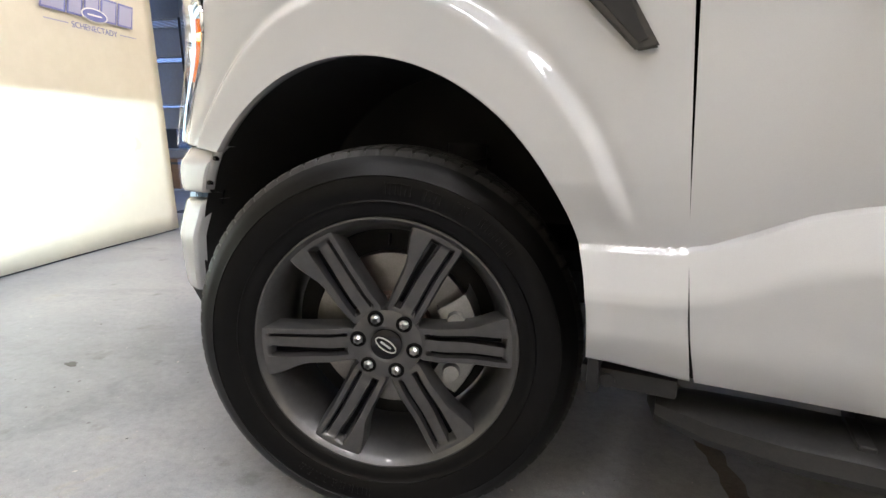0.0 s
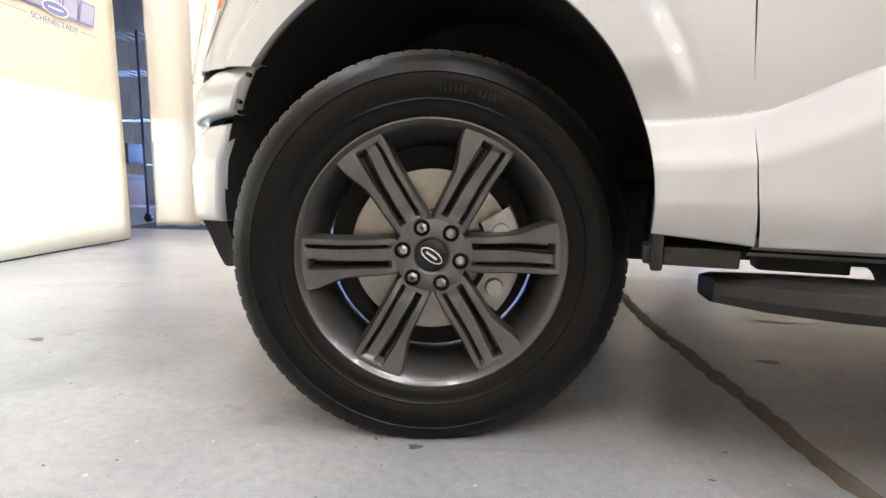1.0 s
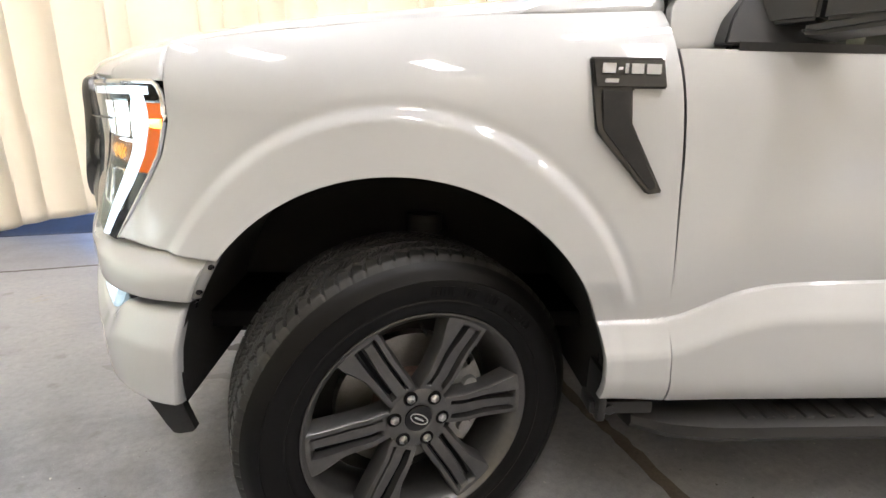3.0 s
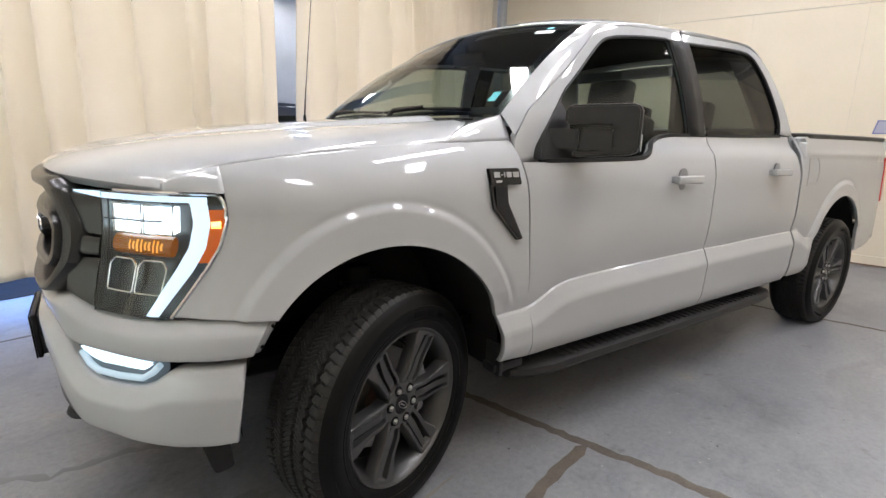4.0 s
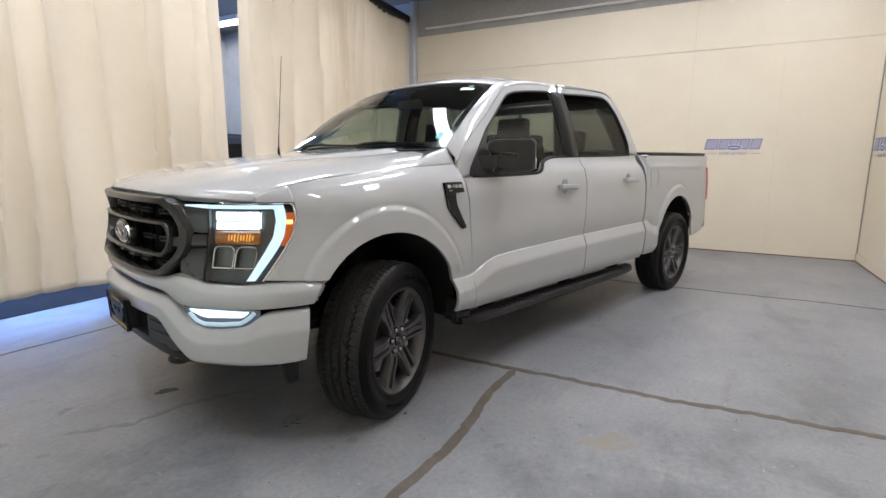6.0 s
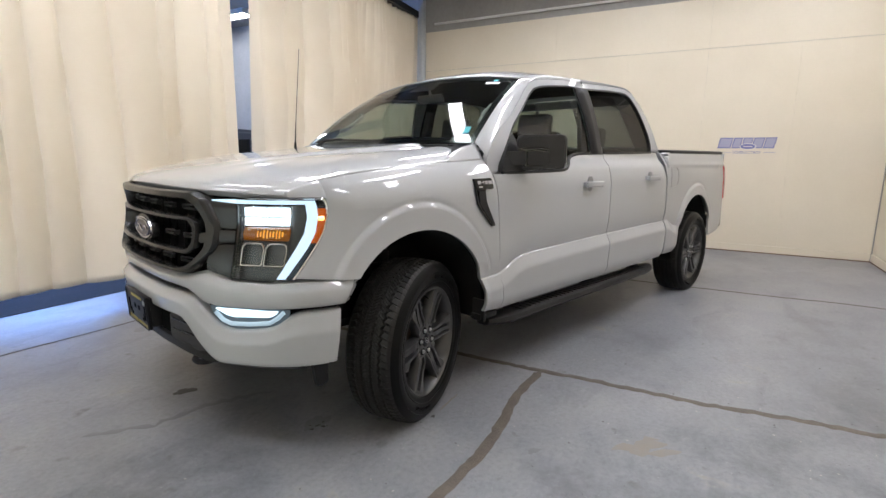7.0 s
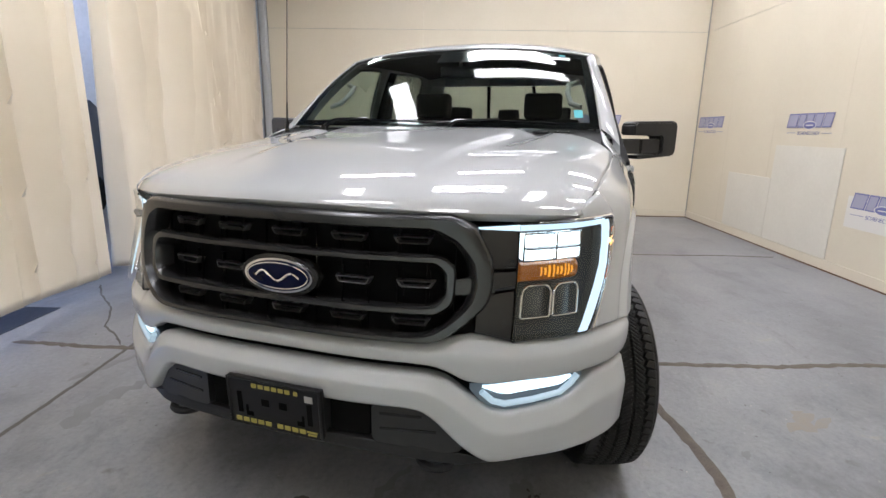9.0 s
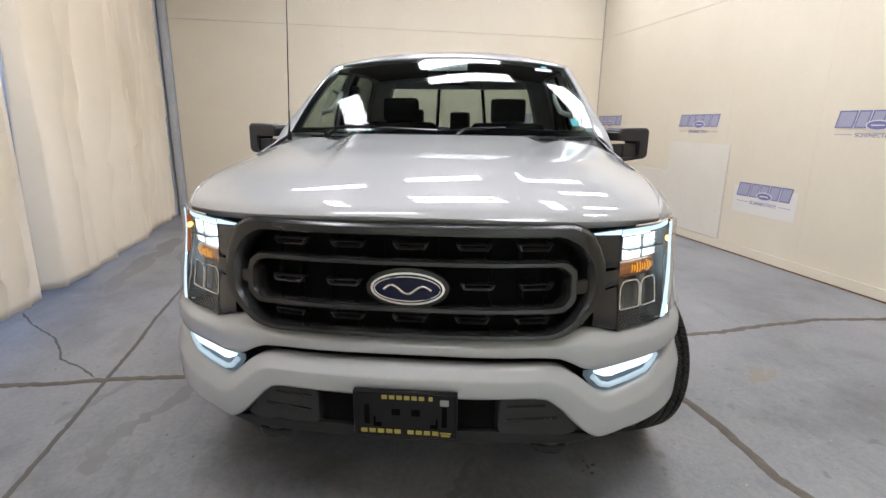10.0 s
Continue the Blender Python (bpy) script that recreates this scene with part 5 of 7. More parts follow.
def ring_faces(bm, fn, a0, a1, b0, b1, holes):
    aa = sorted({a0, a1, *(h[0] for h in holes), *(h[1] for h in holes)})
    bb = sorted({b0, b1, *(h[2] for h in holes), *(h[3] for h in holes)})
    for p, q in zip(aa, aa[1:]):
        for r, s in zip(bb, bb[1:]):
            if any(h[0] <= p and q <= h[1] and h[2] <= r and s <= h[3] for h in holes):
                continue
            grid(bm, [[fn(a, b) for a in np.linspace(p, q, 5)] for b in np.linspace(r, s, 4)])


ring_faces(bm, cab_back, -1, 1, 0, 1, [(-0.80, -0.27, 0.12, 0.86), (-0.25, 0.25, 0.12, 0.86), (0.27, 0.80, 0.12, 0.86)])
back = part("cab_back", bm, PAINT, truck)
solid(back, 0.02, 0)
for a0, a1 in ((-0.80, -0.27), (-0.25, 0.25), (0.27, 0.80)):
    bm = bmesh.new()
    grid(bm, [[cab_back(a, b) for a in np.linspace(a0, a1, 4)] for b in np.linspace(0.12, 0.86, 4)])
    part("rear_pane", bm, REAR_GLASS, back, "tinted rear window pane")
for a in (-0.26, 0.26):
    bm = bmesh.new()
    tube(bm, [cab_back(a, b) for b in np.linspace(0.12, 0.86, 4)], 0.016, 8)
    part("slider_frame", bm, GLOSS_BLACK, back)
bm = bmesh.new()
grid(bm, [[(2.845, y, z) for y in np.linspace(-0.90, 0.90, 7)] for z in (0.45, 0.8, 1.1, 1.36)])
part("cab_lower_back", bm, PAINT, back)

# ---- cargo box ----
BED_F, BED_R = 2.885, 4.60
bed_top = cubic([2.8, 3.4, 4.0, 4.6], [1.372, 1.378, 1.384, 1.388])
BED = [(3.13, 0.47), (2.885, 0.47), (2.882, 0.60), (2.885, 0.9), (2.878, 1.1), (2.868, 1.25), (2.86, 1.37), (3.2, 1.376), (3.66, 1.380), (4.2, 1.386), (4.54, 1.388), (4.57, 1.27), (4.585, 1.0), (4.60, 0.88), (4.60, 0.66), (4.50, 0.56), (4.30, 0.53), (4.13, 0.53)]
for sg in (-1, 1):
    a0 = math.radians(176)
    a1 = math.radians(3)
    ob = arch_panel("bed_side", 1, sg, BED, a0, a1, angle_to(1, BED[0]) % (2 * math.pi), angle_to(1, BED[-1]), truck, 190, 60)
    # black rail cap
    bm = bmesh.new()
    rows = []
    for x in np.linspace(2.875, 4.56, 20):
        z, y = float(bed_top(x)), side_y(x, 1.37)
        rows.append([(x, sg * (y + 0.003), z - 0.012), (x, sg * (y + 0.002), z + 0.012), (x, sg * (y - 0.012), z + 0.02), (x, sg * (y - 0.09), z + 0.02), (x, sg * (y - 0.095), z - 0.03)])
    grid(bm, rows)
    part("rail_cap", bm, PLASTIC, truck, "black plastic rail cap of the cargo box")
    # tail lamp
    bm = bmesh.new()
    outline = [(4.545, 1.255), (4.60, 1.25), (4.625, 1.10), (4.635, 0.90), (4.60, 0.885), (4.575, 1.05), (4.56, 1.15)]
    prism(bm, outline, lambda a, b, d: (a, sg * (side_y(min(a, 4.6), b) + 0.006 - d), b), 0.12)
    bmesh.ops.bevel(bm, geom=list(bm.edges), offset=0.006, segments=2, affect="EDGES")
    part("tail_lamp", bm, TAIL, truck, "red tail lamp")
    # fuel door outline on the driver's side and the grey decal
    if sg < 0:
        bm = bmesh.new()
        loop = [(3.05 + 0.085 * c, 1.155 + 0.085 * s) for c, s in ((-1, 1), (-0.3, 1.05), (0.5, 1.0), (0.9, 0.6), (1, 0), (0.8, -0.8), (0, -1), (-1, -1))]
        tube(bm, [(x, sg * (side_y(x, z) + 0.0005), z) for x, z in resample(loop + loop[:1], 40)], 0.0022, 5, closed=False)
        part("fuel_door", bm, DECAL_GREY, truck, "fuel filler door outline")
    for i, (x0, x1) in enumerate(((4.33, 4.41), (4.42, 4.50))):
        bm = bmesh.new()
        rows = [[(x + 0.02 * (z > 1.24), sg * (side_y(x, z) + 0.0025), z) for z in (1.215, 1.24, 1.265)] for x in np.linspace(x0, x1, 4)]
        grid(bm, rows)
        part("decal", bm, DECAL_GREY, truck, "small grey decal")
bm = bmesh.new()
box(bm, 2.90, 4.55, -0.86, 0.86, 1.365, 1.385, 0.006)
part("tonneau_cover", bm, PLASTIC, truck, "black soft cover over the cargo box")
bm = bmesh.new()
grid(bm, [[(4.585 + 0.02 * math.sin(math.pi * (z - 0.7) / 0.7), y, z) for y in np.linspace(-0.93, 0.93, 15)] for z in np.linspace(0.72, 1.38, 10)])
facing(bm, Vector((1, 0, 0)))
solid(part("tailgate", bm, PAINT, truck, recalc=False), 0.05)
bm = bmesh.new()
grid(bm, [[(2.89, y, z) for y in (-0.93, 0, 0.93)] for z in (0.5, 0.9, 1.36)])
part("bed_front", bm, PAINT, truck)
bm = bmesh.new()
box(bm, 4.48, 4.70, -0.94, 0.94, 0.56, 0.70, 0.03)
part("rear_bumper", bm, PLASTIC, truck, "black rear bumper")

# ---- front of the truck ----


def end_s(x, z):
    return s_at(x, z, 1)


def on_nose(s, z, out=0.0):
    return nose(s, z) + out * nose_normal(s, z)


def nose_slab(name, outline, mat, parent, out0, out1, label="", bevel=0.0, smooth=True):
    """A raised piece that follows the front: outline of (s, z)."""
    bm = bmesh.new()
    lo = [bm.verts.new(on_nose(s, z, out0)) for s, z in outline]
    hi = [bm.verts.new(on_nose(s, z, out1)) for s, z in outline]
    n = len(outline)
    cap = bm.faces.new(hi)
    bm.faces.new(lo[::-1])
    for i in range(n):
        j = (i + 1) % n
        bm.faces.new((lo[i], lo[j], hi[j], hi[i]))
    if bevel:
        bmesh.ops.bevel(bm, geom=list(cap.edges), offset=bevel, segments=2, affect="EDGES")
    return part(name, bm, mat, parent, label, smooth)


def nose_ring(name, outer, inner, mat, parent, out_o, out_m, out_i, label="", n=120, rows=6):
    """A frame between two closed outlines of (s, z); depth runs from out_o over out_m to out_i."""
    o, i = resample(list(outer) + [outer[0]], n), resample(list(inner) + [inner[0]], n)
    bm = bmesh.new()
    prof = [(0, out_o - 0.03), (0, out_o), (0.10, out_o + 0.7 * (out_m - out_o)), (0.24, out_m), (0.5, out_m + 0.001), (0.76, out_m), (0.90, out_i + 0.6 * (out_m - out_i)), (1, out_i), (1, out_i - 0.035)]
    pts = [[on_nose(*(a + (b - a) * t), w) for t, w in prof] for a, b in zip(o, i)]
    grid(bm, pts)
    return part(name, bm, mat, parent, label)


def rounded(pts, r, k=5):
    """A closed outline with its corners rounded."""
    out = []
    n = len(pts)
    for i in range(n):
        p, a, b = np.array(pts[i]), np.array(pts[i - 1]), np.array(pts[(i + 1) % n])
        da, db = np.linalg.norm(a - p), np.linalg.norm(b - p)
        q = min(r, da * 0.45, db * 0.45)
        p0, p1 = p + (a - p) / da * q, p + (b - p) / db * q
        for t in np.linspace(0, 1, k):
            out.append(tuple((1 - t) ** 2 * p0 + 2 * t * (1 - t) * p + t * t * p1))
    return out


# white cover between grille, headlights and bumper
end_top, end_bot = end_s(-0.418, 0.798), end_s(-0.478, 0.69)
cover_top = [(0, 0.792), (0.40, 0.794), (0.455, 0.799), (0.50, 0.812), (0.55, 0.824), (0.60, 0.812), (0.66, 0.788), (0.78, 0.786), (0.90, 0.797), (end_top, 0.798)]
cover_bot = [(0, 0.742), (0.40, 0.739), (0.46, 0.734), (0.50, 0.718), (0.545, 0.690), (0.60, 0.679), (0.70, 0.677), (0.85, 0.680), (0.95, 0.686), (end_bot, 0.690)]


def span(line, s):
    a = np.array(line)
    return np.interp(s, a[:, 0], a[:, 1])


def band(top, bot, s_end_top, s_end_bot, n=70, m=9, roll=0.010, out=0.0, bulge=0.0, deep=0.03, lean=0.0):
    """Both lines sampled at matching places, mirrored to the whole width."""
    q = np.linspace(0, 1, n)
    t = [(k * s_end_top, float(span(top, k * s_end_top))) for k in q]
    b = [(k * s_end_bot, float(span(bot, k * s_end_bot))) for k in q]
    rows = []
    for (s0, z0), (s1, z1) in zip(mirrored(b), mirrored(t)):
        h = max(abs(z1 - z0), 1e-4)
        k = min(roll / h, 0.3)
        vs = [0, 0, k * 0.3] + list(np.linspace(k, 1 - k, m)) + [1 - k * 0.3, 1, 1]
        of = [out - deep, out - roll, out - roll * 0.3] + [out + bulge * math.sin(math.pi * v) - lean * max(0.0, (v - 0.62) / 0.38) for v in np.linspace(k, 1 - k, m)] + [out - lean - roll * 0.3, out - lean - roll, out - deep]
        rows.append([on_nose(s0 + v * (s1 - s0), z0 + v * (z1 - z0), o) for v, o in zip(vs, of)])
    return np.array(rows)



def capped(pts, deep=0.03):
    """The same strip with its two ends turned inwards and closed to the rear."""
    p = np.array(pts, float)
    rows = [r for r in p]
    for end, sg in ((p[0], -1), (p[-1], 1)):
        extra = [end + np.array((dx, -sg * dy, 0.0)) for dx, dy in ((0.005, 0.003), (0.008, 0.010), (0.009, deep))]
        rows = extra[::-1] + rows if sg < 0 else rows + extra
    return np.array(rows)


def eased(line, width=0.014):
    """The same line with its corners softened."""
    a = np.array(line)
    s = np.linspace(0, a[-1, 0], 400)
    z = np.interp(s, a[:, 0], a[:, 1])
    k = np.exp(-((np.arange(-60, 61) * (s[1] - s[0])) / width) ** 2)
    z = np.convolve(np.pad(z, 60, mode="edge"), k / k.sum(), mode="valid")
    return list(zip(s, z))


cover_bot = eased(cover_bot)
shell("bumper_cover", capped(band(cover_top, cover_bot, end_top, end_bot, 80, 12, 0.005, out=0.003, bulge=0.006, lean=0.015), 0.014), PAINT, truck, (-1, 0, 0), 0)

# painted steel bumper: slim in the middle, deep at the corners
be_top, be_bot = end_s(-0.497, 0.668), end_s(-0.525, 0.446)
bump_top = [(0, 0.713), (0.40, 0.711), (0.45, 0.708), (0.49, 0.697), (0.53, 0.668), (0.565, 0.636), (0.60, 0.603), (0.63, 0.586), (0.66, 0.578), (0.72, 0.582), (0.80, 0.596), (0.83, 0.610), (0.855, 0.634), (0.88, 0.655), (0.91, 0.664), (0.96, 0.668), (be_top, 0.671)]
bump_bot = [(0, 0.603), (0.38, 0.607), (0.43, 0.602), (0.47, 0.570), (0.52, 0.510), (0.57, 0.460), (0.60, 0.438), (0.63, 0.432), (0.75, 0.432), (0.9, 0.437), (be_bot, 0.446)]
bump_top, bump_bot = eased(bump_top), eased(bump_bot)
bumper = shell("front_bumper", capped(band(bump_top, bump_bot, be_top, be_bot, 110, 22, 0.010, out=0.016, bulge=0.004, deep=0.06, lean=0.022)), PAINT, truck, (-1, 0, 0), 0, "pale grey painted front bumper")

# grey flange with two bolts along the rear edge of the cover, inside the wheel arch
for sg in (-1, 1):
    bm = bmesh.new()
    rows = []
    for z in np.linspace(0.698, 0.792, 8):
        x0 = -0.474 + (z - 0.69) * 0.555
        y0 = side_y(x0, z) - 0.010
        rows.append([(x0 - 0.004, sg * (y0 + 0.004), z), (x0 + 0.009, sg * (y0 + 0.002), z), (x0 + 0.016, sg * (y0 - 0.002), z), (x0 + 0.018, sg * (y0 - 0.006), z)])
    grid(bm, rows)
    facing(bm, Vector((0.3, sg, 0)))
    flange = part("cover_flange", bm, CUP, truck, "dark grey flange of the cover", recalc=False)
    solid(flange, 0.003)
    for z in (0.715, 0.770):
        x0 = -0.474 + (z - 0.69) * 0.555 + 0.010
        y0 = side_y(x0, z) - 0.009
        bm = bmesh.new()
        cyl(bm, (x0, sg * (y0 - 0.004), z), (x0, sg * (y0 + 0.005), z), 0.006, 0.005, 10)
        part("bolt", bm, GLOSS_BLACK, flange, "black bolt head")

# black strip in the gap between cover and bumper, and black backing behind everything
strip = [(0, 0.748), (0.45, 0.742), (0.56, 0.70), (0.9, 0.69), (end_bot, 0.695)]
lowr = [(0, 0.690), (0.45, 0.685), (0.6, 0.56), (0.8, 0.56), (0.9, 0.64), (be_top, 0.655)]
shell("gap_strip", band(strip, lowr, end_bot, be_top, 60, 5, 0.002, out=-0.055, deep=0.01), MESH_AND_SHADE_BLACK, truck, (-1, 0, 0), 0, "black strip above the bumper")
bm = bmesh.new()
grid(bm, [[on_nose(s, z, -0.10) for s in np.linspace(-0.95, 0.95, 40)] for z in np.linspace(0.40, 1.13, 14)])
part("front_backing", bm, GAP, truck)

# lower valance: dark grey step pads, opening behind the plate, lip
val_top = [(0, 0.612), (0.42, 0.612), (0.47, 0.585), (0.53, 0.515), (0.60, 0.44), (0.75, 0.43), (be_bot, 0.44)]
val_bot = [(0, 0.475), (0.30, 0.476), (0.45, 0.468), (0.54, 0.452), (0.60, 0.432), (0.75, 0.424), (0.9, 0.426), (be_bot, 0.432)]
shell("valance", band(val_top, val_bot, 0.93, 0.93, 60, 6, 0.004, out=-0.03, deep=0.02), PLASTIC, truck, (-1, 0, 0), 0, "dark plastic lower valance")
lip_bot = [(0, 0.440), (0.30, 0.440), (0.45, 0.430), (0.54, 0.418), (0.60, 0.420), (0.75, 0.418), (0.9, 0.420), (be_bot, 0.425)]
shell("air_dam", band([(s, z + 0.006) for s, z in val_bot], lip_bot, 0.92, 0.92, 60, 5, 0.006, out=-0.008, deep=0.10), PLASTIC, truck, (-1, 0, 0), 0, "dark plastic air dam")
for sg in (-1, 1):
    pad = nose_slab("step_pad", rounded([(sg * 0.285, 0.482), (sg * 0.285, 0.598), (sg * 0.425, 0.598), (sg * 0.475, 0.560), (sg * 0.545, 0.470), (sg * 0.50, 0.462)], 0.012), MIRROR_SHELL, truck, -0.03, -0.004, "dark grey ribbed bumper pad", 0.004)
    for z, s1 in ((0.575, 0.43), (0.528, 0.47)):
        nose_slab("rib", [(sg * 0.31, z - 0.003), (sg * 0.31, z + 0.003), (sg * s1, z + 0.003), (sg * s1, z - 0.003)], GRILLE_GREY, pad, -0.006, 0.0)
    # solid slab, black for the shade of an opening
    nose_slab("bumper_opening", [(sg * 0.15, 0.490), (sg * 0.15, 0.598), (sg * 0.275, 0.600), (sg * 0.275, 0.490)], GAP, truck, -0.06, -0.017, "black slab for the shade of the opening beside the plate", smooth=False)
    # tow hook
    bm = bmesh.new()
    pts = []
    for a in np.linspace(0, 2 * math.pi, 22, endpoint=False):
        pts.append((-0.872 + 0.040 * math.cos(a), sg * 0.455 + 0.048 * math.sin(a), 0.406))
    tube(bm, pts, 0.013, 8, closed=True)
    tube(bm, [(-0.845, sg * 0.455, 0.408), (-0.66, sg * 0.455, 0.435)], 0.02, 8)
    part("tow_hook", bm, STEEL_DARK, truck, "black steel tow hook")

# plate bracket with illegible gold bars for the dealer lines
bm = bmesh.new()
PLATE = Matrix.Translation((-0.998, 0.0, 0.566)) @ pose(0, 0, 0, 0, -3, 0)
box(bm, -0.008, 0.008, -0.158, 0.158, -0.080, 0.080, 0.006, PLATE)
plate = part("plate_bracket", bm, PLATE_BLACK, truck, "black plate frame with gold lettering bars and no plate")
for y0, y1, z0, z1 in ((-0.152, 0.152, 0.074, 0.080), (-0.152, 0.152, -0.080, -0.074), (-0.158, -0.150, -0.08, 0.08), (0.150, 0.158, -0.08, 0.08)):
    bm = bmesh.new()
    box(bm, -0.013, -0.008, y0, y1, z0, z1, 0.002, PLATE, 1)
    part("rim", bm, PLATE_BLACK, plate)
bm = bmesh.new()
box(bm, 0.0, 0.06, -0.15, 0.15, -0.07, 0.07, 0.004, PLATE)
part("mount", bm, PLASTIC, plate)
for y, wd, z, hh in [(0.064 - 0.0225 * i, 0.016, 0.058, 0.013) for i in range(6)] + [(-0.076, 0.012, 0.058, 0.013)] + [(0.128 - 0.0255 * i, 0.019, -0.064, 0.014) for i in range(5)] + [(-0.014 - 0.0255 * i, 0.019, -0.064, 0.014) for i in range(4)] + [(-0.122, 0.034, -0.062, 0.005), (-0.122, 0.028, -0.071, 0.005)]:
    bm = bmesh.new()
    box(bm, -0.0102, -0.008, y - wd / 2, y + wd / 2, z - hh / 2, z + hh / 2, 0, PLATE)
    part("lettering_bar", bm, PLATE_GOLD, plate, smooth=False)
bm = bmesh.new()
box(bm, -0.0102, -0.008, -0.131, -0.105, 0.036, 0.056, 0, PLATE)
part("label", bm, DECAL_GREY, plate, "small white label", smooth=False)
for y, z, w, h in ((0.03, 0.006, 0.026, 0.022), (-0.03, 0.006, 0.026, 0.022), (0.085, -0.04, 0.02, 0.014), (-0.085, -0.04, 0.02, 0.014), (0.118, -0.005, 0.016, 0.07), (-0.118, -0.005, 0.016, 0.07), (0.095, -0.03, 0.007, 0.035), (-0.095, -0.03, 0.007, 0.035)):
    bm = bmesh.new()
    box(bm, -0.0098, -0.008, y - w / 2, y + w / 2, z - h / 2, z + h / 2, 0, PLATE)
    # thin black slabs drawn for the shade of the slots
    part("slot", bm, GAP, plate, smooth=False)

# ---- grille ----
outer = [(-0.50, 1.150), (0.50, 1.150), (0.555, 1.120), (0.595, 1.030), (0.600, 0.960), (0.590, 0.905), (0.545, 0.858), (0.490, 0.812), (0.44, 0.798), (-0.44, 0.798), (-0.490, 0.812), (-0.545, 0.858), (-0.590, 0.905), (-0.600, 0.960), (-0.595, 1.030), (-0.555, 1.120)]
inner = [(-0.43, 1.108), (0.43, 1.108), (0.490, 1.075), (0.530, 1.020), (0.540, 0.960), (0.530, 0.908), (0.485, 0.856), (0.44, 0.828), (0.40, 0.821), (-0.40, 0.821), (-0.44, 0.828), (-0.485, 0.856), (-0.530, 0.908), (-0.540, 0.960), (-0.530, 1.020), (-0.490, 1.075)]
grille = nose_ring("grille", rounded(outer, 0.014), rounded(inner, 0.014), GRILLE_GREY, truck, -0.004, 0.026, -0.004, "charcoal grille surround with black mesh")
bm = bmesh.new()
grid(bm, [[on_nose(s, z, -0.055) for s in np.linspace(-0.56, 0.56, 50)] for z in np.linspace(0.80, 1.12, 16)])
part("mesh_back", bm, MESH_AND_SHADE_BLACK, grille, "black mesh behind the grille")
# racetrack bar
trk_o = rounded([(-0.470, 1.042), (0.470, 1.042), (0.505, 1.010), (0.505, 0.908), (0.470, 0.876), (-0.470, 0.876), (-0.505, 0.908), (-0.505, 1.010)], 0.010)
trk_i = rounded([(-0.445, 1.018), (0.445, 1.018), (0.475, 0.991), (0.475, 0.926), (0.445, 0.900), (-0.445, 0.900), (-0.475, 0.926), (-0.475, 0.991)], 0.010)
nose_ring("bar", trk_o, trk_i, GRILLE_GREY, grille, 0.0, 0.022, 0.0, "charcoal racetrack bar", 140, 6)
for sg in (-1, 1):
    nose_slab("side_bar", [(sg * 0.495, 0.932), (sg * 0.495, 0.972), (sg * 0.60, 0.985), (sg * 0.60, 0.935)], GRILLE_GREY, grille, -0.02, 0.010, bevel=0.004)
    # wings that reach to the headlight in three tiers
    for z0, z1, z2, z3, o in ((1.002, 1.110, 0.998, 1.098, 0.010), (0.938, 0.992, 0.942, 0.990, 0.014), (0.828, 0.928, 0.797, 0.934, 0.010)):
        bm = bmesh.new()
        rows = []
        for t in np.linspace(0, 1, 12):
            s = sg * (0.560 + (0.652 - 0.560) * t)
            a, b = z0 + (z2 - z0) * t, z1 + (z3 - z1) * t
            zz = np.linspace(a, b, 8)
            rows.append([on_nose(s, a, o - 0.05)] + [on_nose(s, z, o - 0.012 * t - 0.004 * abs(2 * k / 7 - 1) ** 4) for k, z in enumerate(zz)] + [on_nose(s, b, o - 0.05)])
        grid(bm, rows)
        part("wing", bm, GRILLE_GREY, grille, "charcoal wing beside the headlight")
    bm = bmesh.new()
    grid(bm, [[on_nose(sg * s, z, -0.02) for s in np.linspace(0.53, 0.66, 6)] for z in np.linspace(0.80, 1.12, 8)])
    part("wing_back", bm, GAP, grille)

# mesh inserts
for zr, ys in ((1.072, (-0.385, -0.195, 0.0, 0.195, 0.385)), (0.953, (-0.395, -0.21, 0.21, 0.395)), (0.848, (-0.385, -0.195, 0.0, 0.195, 0.385))):
    for s in ys:
        w, h = 0.058, 0.011
        o = [(s - w, zr + h), (s + w, zr + h), (s + w * 0.78, zr - h), (s - w * 0.78, zr - h)]
        i = [(s - w * 0.78, zr + h * 0.45), (s + w * 0.78, zr + h * 0.45), (s + w * 0.66, zr - h * 0.45), (s - w * 0.66, zr - h * 0.45)]
        ins = nose_ring("insert", o, i, GRILLE_TICK, grille, -0.040, -0.030, -0.040, n=33, rows=3)
        for d in (-0.038, 0.038):
            for a, b in ((zr + h, zr + h + 0.025), (zr - h - 0.025, zr - h)):
                nose_slab("fin", [(s + d - 0.003, a), (s + d - 0.003, b), (s + d + 0.003, b), (s + d + 0.003, a)], MESH_AND_SHADE_BLACK, ins, -0.052, -0.040, smooth=False)
for k in range(13):
    s = -0.51 + k * 0.085
    nose_slab("mesh_rib", [(s - 0.002, 0.815), (s - 0.002, 1.10), (s + 0.002, 1.10), (s + 0.002, 0.815)], MESH_AND_SHADE_BLACK, grille, -0.054, -0.047, smooth=False)

# oval emblem
emblem = None
